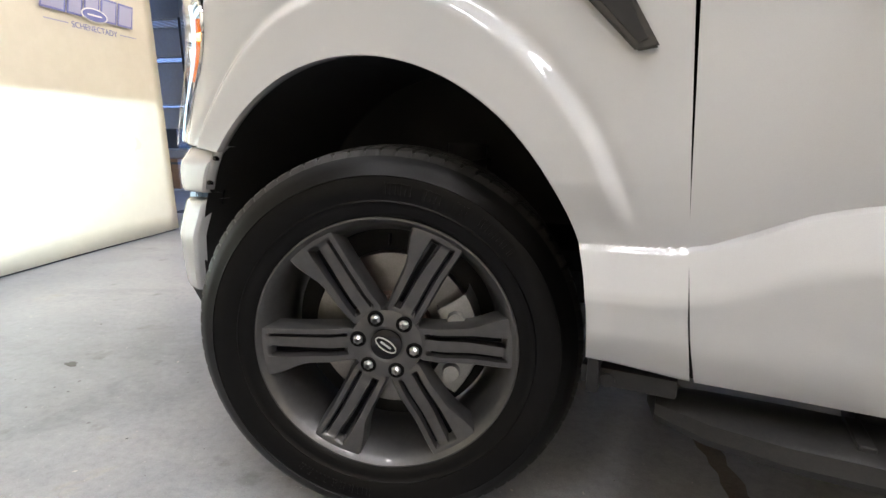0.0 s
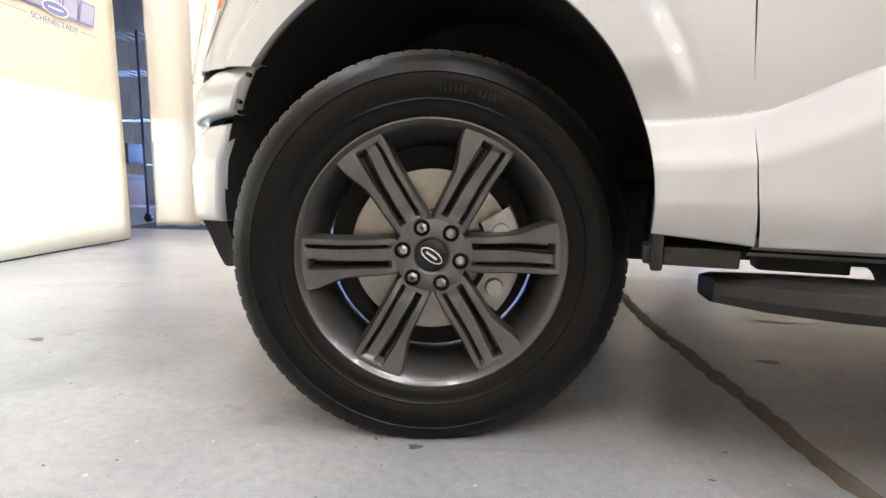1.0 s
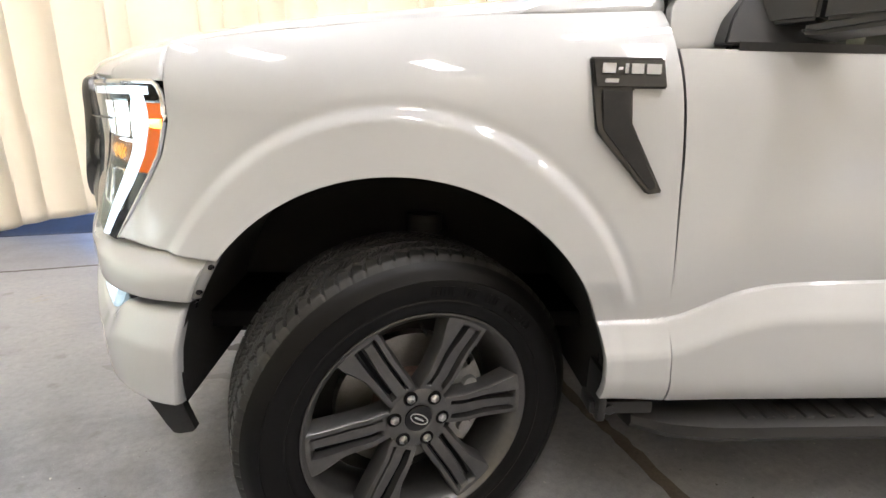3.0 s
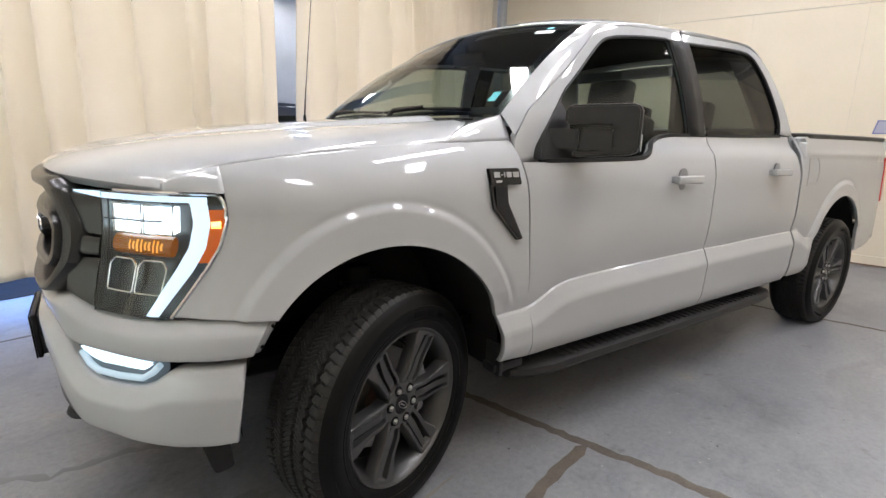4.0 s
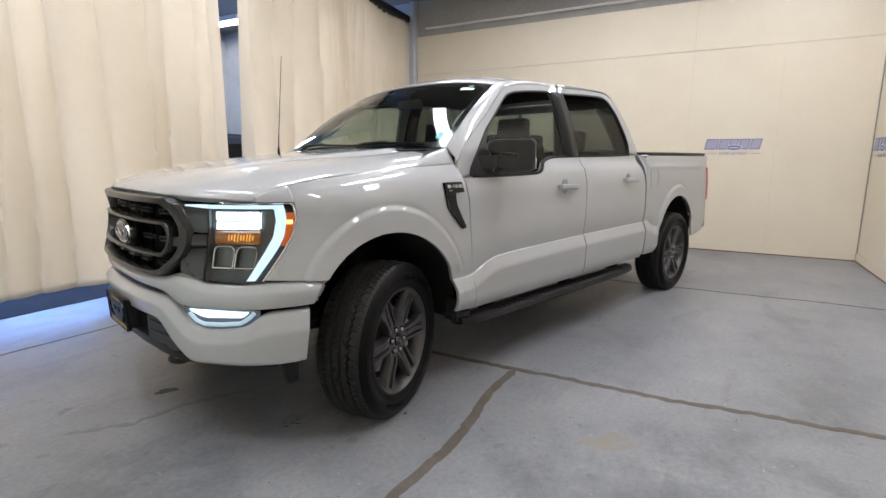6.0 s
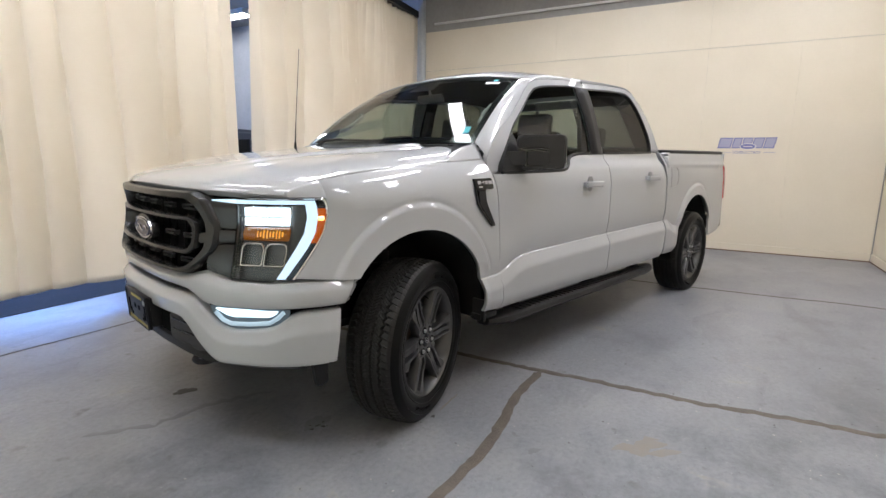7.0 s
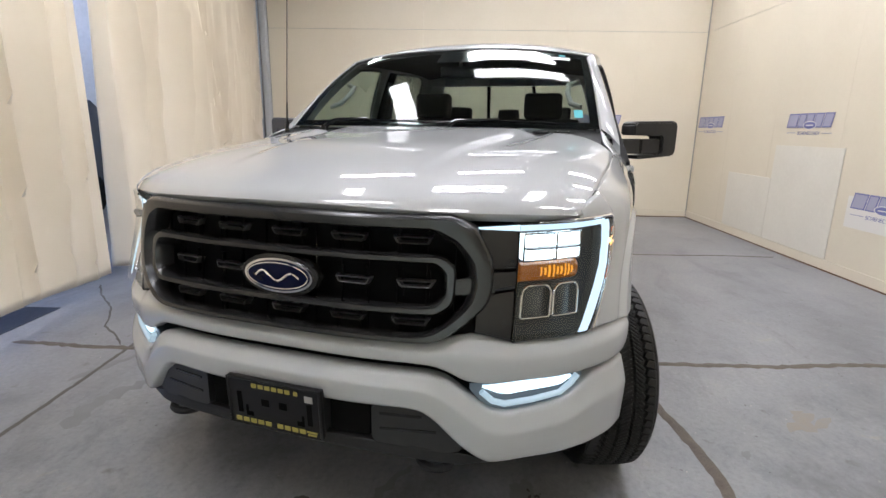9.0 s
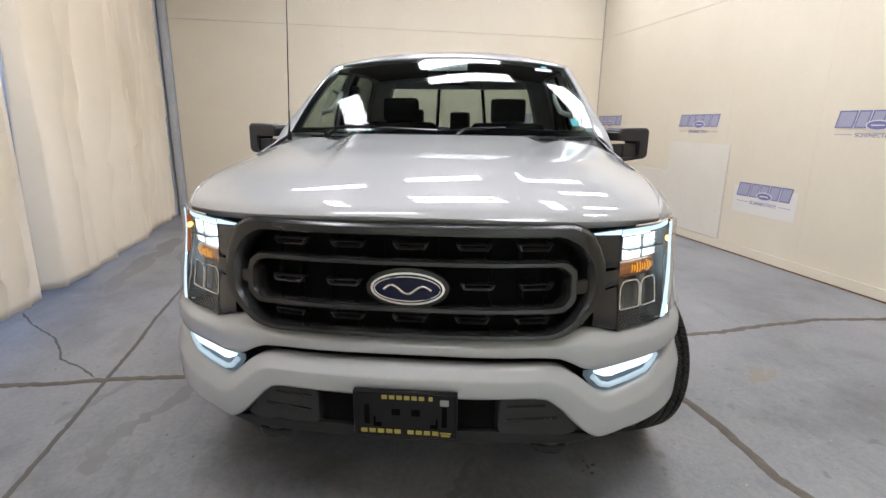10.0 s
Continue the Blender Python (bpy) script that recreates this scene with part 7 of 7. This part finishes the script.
wheel_copy(pose(-0.028, 0.925, 0.3995, 0, 0, 180 + STEER))
wheel_copy(pose(3.68, -0.866, 0.3995))
wheel_copy(pose(3.68, 0.955, 0.3995, 0, 0, 180))

# axles, frame rails and underbody
bm = bmesh.new()
cyl(bm, (3.68, -0.75, 0.40), (3.68, 0.75, 0.40), 0.045)
bmesh.ops.create_uvsphere(bm, u_segments=16, v_segments=10, radius=0.13, matrix=pose(3.68, 0.05, 0.40))
part("rear_axle", bm, STEEL_DARK, truck, "dark steel rear axle")
for y in (-0.46, 0.46):
    bm = bmesh.new()
    box(bm, -0.80, 4.5, y - 0.04, y + 0.04, 0.44, 0.56, 0.008)
    part("frame_rail", bm, STEEL_DARK, truck, "dark steel frame rail")
bm = bmesh.new()
box(bm, -0.50, 4.45, -0.80, 0.80, 0.56, 0.60)
part("floor_pan", bm, GAP, truck, smooth=False)
# gearbox shape added to block the blue-lit floor beyond the truck
bm = bmesh.new()
rows = []
for x, r in ((0.10, 0.10), (0.18, 0.17), (0.55, 0.17), (0.75, 0.13), (1.35, 0.11), (1.45, 0.06)):
    ring = [(x, r * math.cos(a), 0.42 + 0.85 * r * math.sin(a)) for a in np.linspace(0, 2 * math.pi, 20, endpoint=False)]
    rows.append(ring + ring[:1])
grid(bm, rows)
part("gearbox", bm, STEEL_DARK, truck, "dark gearbox shape added under the cab to block light")
bm = bmesh.new()
box(bm, -0.65, 0.35, -0.42, 0.42, 0.36, 0.44, 0.01)
part("skid_plate", bm, STEEL_DARK, truck, "dark steel skid plate")
bm = bmesh.new()
tube(bm, [(-0.03, -0.70, 0.36), (-0.03, -0.3, 0.38), (-0.03, 0.3, 0.38), (-0.03, 0.70, 0.36)], 0.03, 8)
part("front_axle", bm, STEEL_DARK, truck, "dark steel front axle")
for sg in (-1, 1):
    bm = bmesh.new()
    tube(bm, [(0.02, sg * 0.60, 0.45), (0.02, sg * 0.58, 0.80)], 0.05, 12)
    tube(bm, [(0.02 + 0.062 * math.cos(a), sg * 0.59 + 0.062 * math.sin(a), 0.52 + 0.024 * a / math.pi) for a in np.linspace(0, 10 * math.pi, 90)], 0.009, 6)
    part("shock_absorber", bm, STEEL_DARK, truck, "dark coil spring and damper")
bm = bmesh.new()
tube(bm, [(1.2, 0.25, 0.40), (2.6, 0.28, 0.40), (3.2, 0.32, 0.42)], 0.035, 10)
part("exhaust_pipe", bm, RUST, truck, "brown exhaust pipe")

# ---- running boards ----
for sg in (-1, 1):
    bm = bmesh.new()
    prof = [(0.855, 0.388), (0.905, 0.404), (0.975, 0.400), (0.993, 0.390), (0.998, 0.365), (0.98, 0.344), (0.94, 0.336), (0.87, 0.345)]
    rows = []
    for x, k in ((0.505, 0.10), (0.52, 0.55), (0.60, 0.86), (0.70, 1.0), (2.60, 1.0), (2.70, 0.9), (2.78, 0.62), (2.80, 0.12)):
        ring = [(x, sg * (0.86 + (y - 0.86) * k), 0.368 + (z - 0.368) * (0.45 + 0.55 * k)) for y, z in prof]
        rows.append(ring + ring[:1])
    grid(bm, rows)
    board_ob = part("running_board", bm, STEP_BLACK, truck, "black running board with ribbed treads")
    for i in range(36):
        x = 0.78 + i * 0.05
        bm = bmesh.new()
        box(bm, x, x + 0.022, *sorted((sg * 0.892, sg * 0.975)), 0.398, 0.4075, 0.002, seg=1)
        part("tread_rib", bm, STEP_BLACK, board_ob)
    for x in (0.80, 1.75, 2.55):
        bm = bmesh.new()
        prism(bm, [(0.55, 0.50), (0.84, 0.44), (0.92, 0.36), (0.86, 0.345), (0.78, 0.40), (0.55, 0.44)], lambda a, b, d: (x + d, sg * a, b), 0.09)
        part("bracket", bm, STEEL_DARK, board_ob, "dark steel bracket")
    bm = bmesh.new()
    box(bm, 0.60, 0.74, *sorted((sg * 0.80, sg * 0.86)), 0.40, 0.46, 0.004)
    part("sill_bracket", bm, STEEL_DARK, board_ob)
    # added bar that darkens the gap between doors and running board
    bm = bmesh.new()
    box(bm, 0.50, 2.82, *sorted((sg * 0.72, sg * 0.78)), 0.405, 0.47, 0.006)
    part("sill_plate", bm, STEEL_DARK, truck, "dark bar added under the doors for the shade there")

# ---- mirrors ----


def side_mirror(sg):
    bm = bmesh.new()
    prism(bm, [(0.575, 1.222), (0.588, 1.27), (0.622, 1.315), (0.672, 1.372), (0.745, 1.450), (0.770, 1.40), (0.775, 1.222)], lambda a, b, d: (a, sg * (cab_y(a, b) + 0.012 + 0.035 * float(step01(1.36, 1.23, b)) - d), b), 0.045)
    bmesh.ops.bevel(bm, geom=list(bm.edges), offset=0.004, segments=2, affect="EDGES")
    mir = part("side_mirror", bm, MIRROR_SHELL, truck, "large black tow mirror on a double arm")
    a, b = Vector((0.715, sg * 0.945, 0)), Vector((0.868, sg * 1.172, 0))
    ax = (b - a).normalized()
    dp = Vector((-ax.y, ax.x, 0))
    if dp.x < 0:
        dp = -dp
    length = (b - a).length

    def place(t, d, z):
        p = a + ax * t + dp * d
        return (p.x, p.y, z)
    # head: slim over the arm, full height at its outer end
    front = [(0.0, 1.356), (0.0, 1.410), (0.02, 1.426), (length - 0.02, 1.432), (length, 1.414), (length, 1.268), (length - 0.02, 1.250), (0.06, 1.234), (0.03, 1.238), (0.03, 1.252), (length * 0.62, 1.262), (length * 0.66, 1.272), (length * 0.66, 1.344), (length * 0.62, 1.354)]
    bm = bmesh.new()
    lo = [bm.verts.new(place(t + (length / 2 - t) * 0.04, -0.055, z + (1.33 - z) * 0.03)) for t, z in front]
    mid = [bm.verts.new(place(t, -0.03, z)) for t, z in front]
    hi = [bm.verts.new(place(t, 0.055, z)) for t, z in front]
    n = len(front)
    bm.faces.new(lo)
    bm.faces.new(hi[::-1])
    for u, v in ((lo, mid), (mid, hi)):
        for i in range(n):
            j = (i + 1) % n
            bm.faces.new((u[i], v[i], v[j], u[j]))
    bmesh.ops.recalc_face_normals(bm, faces=bm.faces)
    bmesh.ops.bevel(bm, geom=[e for e in bm.edges if len(e.link_faces) == 2 and e.calc_face_angle(0) > 0.6], offset=0.007, segments=2, affect="EDGES")
    part("mirror_head", bm, MIRROR_SHELL, mir, "black textured mirror housing")
    for t0, t1, o in ((-0.135, 0.055, 0.0), (0.062, length * 0.655, 0.004)):
        bm = bmesh.new()
        o8 = [place(t, d, z) for t in (t0, t1) for d in (-0.045 + o, 0.02) for z in (1.262, 1.338)]
        vs = [bm.verts.new(p) for p in o8]
        for f in ((0, 1, 3, 2), (4, 6, 7, 5), (0, 4, 5, 1), (2, 3, 7, 6), (0, 2, 6, 4), (1, 5, 7, 3)):
            bm.faces.new([vs[i] for i in f])
        bmesh.ops.bevel(bm, geom=list(bm.edges), offset=0.006, segments=2, affect="EDGES")
        part("mirror_arm", bm, MIRROR_SHELL, mir, "black mirror arm")
    bm = bmesh.new()
    vs = [bm.verts.new(place(t, 0.0555, z)) for t, z in ((0.02, 1.36), (0.02, 1.40), (length - 0.02, 1.41), (length - 0.02, 1.26), (length * 0.70, 1.26), (length * 0.70, 1.355))]
    bm.faces.new(vs)
    part("mirror_pane", bm, MIRROR_GLASS, mir, "silvered mirror glass", smooth=False)
    bm = bmesh.new()
    vs = [bm.verts.new(place(length + q, d, z)) for q, d, z in ((0.0015, 0.02, 1.262), (0.0015, 0.056, 1.262), (0.0015, 0.056, 1.325), (0.0015, 0.02, 1.32))]
    bm.faces.new(vs)
    solid(part("side_lamp", bm, STICKER_WHITE, mir, "clear side lamp"), 0.004, 0)


side_mirror(-1)
side_mirror(1)

# ---- fender badges ----
for sg in (-1, 1):
    def on_side_y(a, b, d, sg=sg):
        return (a, sg * (side_y(a, b) + 0.001 + d), b)
    bm = bmesh.new()
    prism(bm, [(0.317, 1.192), (0.459, 1.194), (0.464, 1.137), (0.398, 1.136), (0.403, 1.073), (0.480, 0.941), (0.449, 0.937), (0.334, 1.057), (0.322, 1.13)], on_side_y, 0.012)
    bmesh.ops.recalc_face_normals(bm, faces=bm.faces)
    bmesh.ops.bevel(bm, geom=[e for e in bm.edges if e.calc_face_angle(0) > 0.5], offset=0.003, segments=2, affect="EDGES")
    badge = part("fender_badge", bm, GRILLE_GREY, truck, "charcoal fender vent badge with silver marks")
    bm = bmesh.new()
    prism(bm, [(0.340, 1.133), (0.392, 1.131), (0.396, 1.075), (0.464, 0.952), (0.452, 0.948), (0.346, 1.062)], lambda a, b, d: on_side_y(a, b, 0.0125 + d), 0.002)
    part("vent_face", bm, PLASTIC, badge)
    bm = bmesh.new()
    prism(bm, [(0.322, 1.188), (0.455, 1.190), (0.459, 1.141), (0.327, 1.139)], lambda a, b, d: on_side_y(a, b, 0.0125 + d), 0.003)
    part("plaque", bm, GLOSS_BLACK, badge, "gloss black badge plaque")
    for x0, x1, z0, z1 in ((0.336, 0.361, 1.163, 1.181), (0.366, 0.374, 1.169, 1.174), (0.379, 0.385, 1.163, 1.181), (0.391, 0.414, 1.163, 1.181), (0.420, 0.447, 1.163, 1.181), (0.341, 0.366, 1.146, 1.153)):
        bm = bmesh.new()
        prism(bm, [(x0, z0), (x1, z0), (x1 + 0.002, z1), (x0 + 0.002, z1)], lambda a, b, d: on_side_y(a, b, 0.0158 + d), 0.002)
        part("mark", bm, DECAL_GREY, badge, smooth=False)

# ---- antenna and wipers ----
bm = bmesh.new()
cyl(bm, (0.340, 0.770, 1.345), (0.342, 0.770, 1.400), 0.012, 0.008, 12)
cyl(bm, (0.342, 0.770, 1.400), (0.348, 0.769, 1.50), 0.0048, 0.0042, 8)
cyl(bm, (0.348, 0.769, 1.50), (0.398, 0.765, 2.08), 0.003, 0.002, 8)
part("antenna", bm, GLOSS_BLACK, truck, "thin black whip antenna")

for y0, y1, yp in ((0.70, 0.02, 0.60), (-0.02, -0.66, -0.08)):
    bm = bmesh.new()

    def ws(y, b, lift=0.02):
        x, yy, z = windshield_pt(y / 0.82, b)
        return (x - lift * 0.5, y, z + lift)
    tube(bm, [ws(y0 + (y1 - y0) * t, 0.015 + 0.02 * math.sin(math.pi * t), 0.012) for t in np.linspace(0, 1, 12)], 0.007, 6)
    wiper = part("wiper", bm, GLOSS_BLACK, windshield, "black wiper blade")
    bm = bmesh.new()
    tube(bm, [(0.43, yp, 1.372), ws(yp - 0.05, 0.0, 0.03), ws((y0 + y1) / 2, 0.03, 0.024)], [0.014, 0.010, 0.006], 8)
    cyl(bm, (0.43, yp, 1.35), (0.43, yp, 1.385), 0.02, 0.016, 12)
    part("wiper_arm", bm, GLOSS_BLACK, truck, "black wiper arm")

# ---- cabin ----
bm = bmesh.new()
rows = []
for y in np.linspace(-0.84, 0.84, 41):
    hump = 0.035 * math.exp(-((y + 0.40) / 0.18) ** 2) + 0.012 * math.exp(-(y / 0.15) ** 2)
    rows.append([(0.54, y, 1.340), (0.66, y, 1.352 + hump * 0.4), (0.80, y, 1.355 + hump), (0.88, y, 1.335 + hump), (0.92, y, 1.27 + hump * 0.5), (0.94, y, 1.10), (0.94, y, 0.80)])
grid(bm, rows)
part("dashboard", bm, DASH, truck, "charcoal padded dashboard")
bm = bmesh.new()
M = pose(1.06, -0.40, 1.235, 0, 62, 0)
tube(bm, [M @ Vector((0.185 * math.cos(a), 0.185 * math.sin(a), 0)) for a in np.linspace(0, 2 * math.pi, 40, endpoint=False)], 0.016, 10, closed=True)
cyl(bm, M @ Vector((0, 0, -0.03)), M @ Vector((0, 0, 0.02)), 0.065, 0.055, 20)
for a in (0, math.pi, -math.pi / 2 * 1.0):
    tube(bm, [M @ Vector((0.05 * math.cos(a), 0.05 * math.sin(a), 0)), M @ Vector((0.18 * math.cos(a), 0.18 * math.sin(a), 0))], 0.013, 8)
cyl(bm, M @ Vector((0, 0, -0.03)), M @ Vector((0, 0, -0.22)), 0.035)
part("steering_wheel", bm, CABIN, truck, "black leather steering wheel")


def seat(x, y, w, top, rest=True, rest_w=0.13):
    bm = bmesh.new()
    box(bm, -0.09, 0.07, -w / 2, w / 2, -0.02, 0.62, 0.05, Matrix.Translation((x, y, top - 0.60)) @ pose(0, 0, 0, 0, 14, 0), 3)
    box(bm, x - 0.58, x - 0.02, y - w / 2, y + w / 2, top - 0.72, top - 0.55, 0.05, None, 3)
    ob = part("seat", bm, SEAT, truck, "black cloth seat")
    if rest:
        bm = bmesh.new()
        box(bm, -0.05, 0.05, -rest_w, rest_w, -0.09, 0.09, 0.035, Matrix.Translation((x + 0.15, y, top + 0.105)) @ pose(0, 0, 0, 0, 8, 0), 3)
        for d in (-0.05, 0.05):
            cyl(bm, (x + 0.14, y + d, top - 0.03), (x + 0.15, y + d, top + 0.03), 0.007)
        part("headrest", bm, SEAT, ob, "black headrest")


seat(1.55, -0.40, 0.54, 1.44)
seat(1.55, 0.40, 0.54, 1.44)
seat(2.42, -0.43, 0.56, 1.38, rest_w=0.10)
seat(2.42, 0.43, 0.56, 1.38, rest_w=0.10)
seat(2.42, 0.0, 0.28, 1.36, rest_w=0.09)
bm = bmesh.new()
box(bm, -0.012, 0.012, -0.125, 0.125, -0.035, 0.035, 0.012, Matrix.Translation((0.985, 0.0, 1.715)) @ pose(0, 0, 0, 0, -12, 0), 2)
cyl(bm, (0.98, 0.0, 1.74), (0.96, 0.0, 1.80), 0.012)
part("rear_view_mirror", bm, GLOSS_BLACK, truck, "black rear view mirror")
for sg in (-1, 1):
    bm = bmesh.new()
    rows = []
    for b in np.linspace(0.02, 0.98, 14):
        p = Vector(windshield_pt(sg * 0.95, b))
        rows.append([p + Vector((0.012, -sg * 0.005, -0.006)), p + Vector((0.05, sg * 0.035, -0.02)), p + Vector((0.10, sg * 0.045, -0.05))])
    grid(bm, rows)
    part("pillar_trim", bm, PILLAR_TRIM, truck, "grey inner pillar trim")
    bm = bmesh.new()
    tube(bm, [Vector(windshield_pt(sg * 0.90, b)) + Vector((0.07, -sg * d, -0.03)) for b, d in ((0.28, 0.0), (0.32, 0.05), (0.45, 0.06), (0.56, 0.05), (0.60, 0.0))], 0.014, 8)
    part("grab_handle", bm, PILLAR_TRIM, truck, "grey grab handle on the pillar")
    bm = bmesh.new()
    grid(bm, [[(x, sg * (cab_y(x, 1.30) - 0.06), z) for z in (0.6, 0.9, float(belt_z(x)) - 0.02)] for x in np.linspace(0.6, 2.8, 12)])
    part("door_trim", bm, CABIN, truck, "dark inner door trim")
    bm = bmesh.new()
    tube(bm, [(1.76, sg * 0.76, 1.72), (1.72, sg * 0.80, 1.40), (1.72, sg * 0.82, 1.0)], 0.045, 8)
    part("inner_pillar_trim", bm, CABIN, truck)

# ---- clutter in the bay behind the curtains ----


def rack(u, v, label):
    ob = thing("storage_rack", label, "rack", at=ROOM @ pose(u, v, 0))
    for x in (-0.45, 0.45):
        for y in (-0.2, 0.2):
            bm = bmesh.new()
            cyl(bm, (x, y, 0.09), (x, y, 2.0), 0.014, seg=10)
            part("post", bm, STEEL_DARK, ob)
            bm = bmesh.new()
            cyl(bm, (x, y - 0.012, 0.045), (x, y + 0.012, 0.045), 0.045, seg=16)
            box(bm, x - 0.02, x + 0.02, y - 0.02, y + 0.02, 0.04, 0.10, 0.003)
            part("caster", bm, GLOSS_BLACK, ob, "black caster wheel")
    for z in (0.16, 0.62, 1.1, 1.6, 1.98):
        for k in range(9):
            bm = bmesh.new()
            x = -0.45 + 0.9 * k / 8
            cyl(bm, (x, -0.2, z), (x, 0.2, z), 0.005, seg=6)
            part("shelf_wire", bm, SATIN, ob)
        bm = bmesh.new()
        for y in (-0.2, 0.2):
            cyl(bm, (-0.45, y, z), (0.45, y, z), 0.009, seg=8)
        part("shelf_bar", bm, SATIN, ob)
    return ob


rack(-4.15, 3.55, "steel wire storage rack on casters")
rack(-5.2, 3.35, "steel wire storage rack on casters")
for k, (u, v, z, w, d, h, mt, nm, lb) in enumerate(((-4.2, 3.55, 0.17, 0.5, 0.3, 0.34, WOOD, "wooden_crate", "brown wooden crate on a wire rack"), (-4.1, 3.55, 0.63, 0.36, 0.28, 0.22, FAR_DARK, "tool_box", "dark tool box on a wire rack"), (-5.1, 3.35, 0.17, 0.5, 0.3, 0.3, WOOD, "wooden_crate", "brown wooden crate on a wire rack"))):
    ob = thing(nm, lb, nm.replace("_", " "), at=ROOM @ pose(u, v, z))
    bm = bmesh.new()
    box(bm, -w / 2, w / 2, -d / 2, d / 2, 0, h, 0.008)
    part("body", bm, mt, ob)
    bm = bmesh.new()
    box(bm, -w / 2 - 0.006, w / 2 + 0.006, -d / 2 - 0.006, d / 2 + 0.006, h * 0.82, h * 0.9, 0.003)
    part("band", bm, FAR_DARK, ob)

# a dark van parked in the next bay
van = thing("parked_van", "dark blue-grey van parked in the next bay", "van", at=ROOM @ pose(3.9, 6.1, 0))
bm = bmesh.new()
prof = [(-1.9, 0.35), (-1.95, 0.75), (-1.55, 0.95), (-0.95, 1.62), (-0.5, 1.75), (1.5, 1.75), (1.8, 1.5), (1.85, 0.4)]
prism(bm, prof, lambda a, b, d: (a, -0.8 + d, b), 1.6)
bmesh.ops.bevel(bm, geom=list(bm.edges), offset=0.07, segments=3, affect="EDGES")
part("body", bm, material("van_paint", (0.05, 0.065, 0.09), 0.3, coat=0.8), van)
for y in (-0.806, 0.806):
    bm = bmesh.new()
    prism(bm, [(-1.35, 1.02), (-0.9, 1.52), (0.2, 1.58), (0.2, 1.02)], lambda a, b, d: (a, y - 0.004 + d, b), 0.008)
    part("side_window", bm, GLOSS_BLACK, van)
for x in (-1.25, 1.2):
    for y in (-0.72, 0.72):
        bm = bmesh.new()
        cyl(bm, (x, y - 0.1, 0.32), (x, y + 0.1, 0.32), 0.32, seg=32)
        part("wheel", bm, RUBBER, van)

# the body is a little wider than twice its driver's half: carry the rest of it across
for ob in truck.children_recursive:
    if ob.type == "MESH" and not ob.data.get("set") and ob.matrix_basis == Matrix() and (ob.parent == truck or ob.parent.matrix_basis == Matrix()):
        for v in ob.data.vertices:
            x, y, z = v.co
            c = 0.010 + 0.025 * float(step01(-1.0, 0.5, x))
            v.co.y += max(0.0, c * (1 + y / 0.9)) + 0.02 * max(0.0, y / 0.9)
        ob.data["set"] = 1
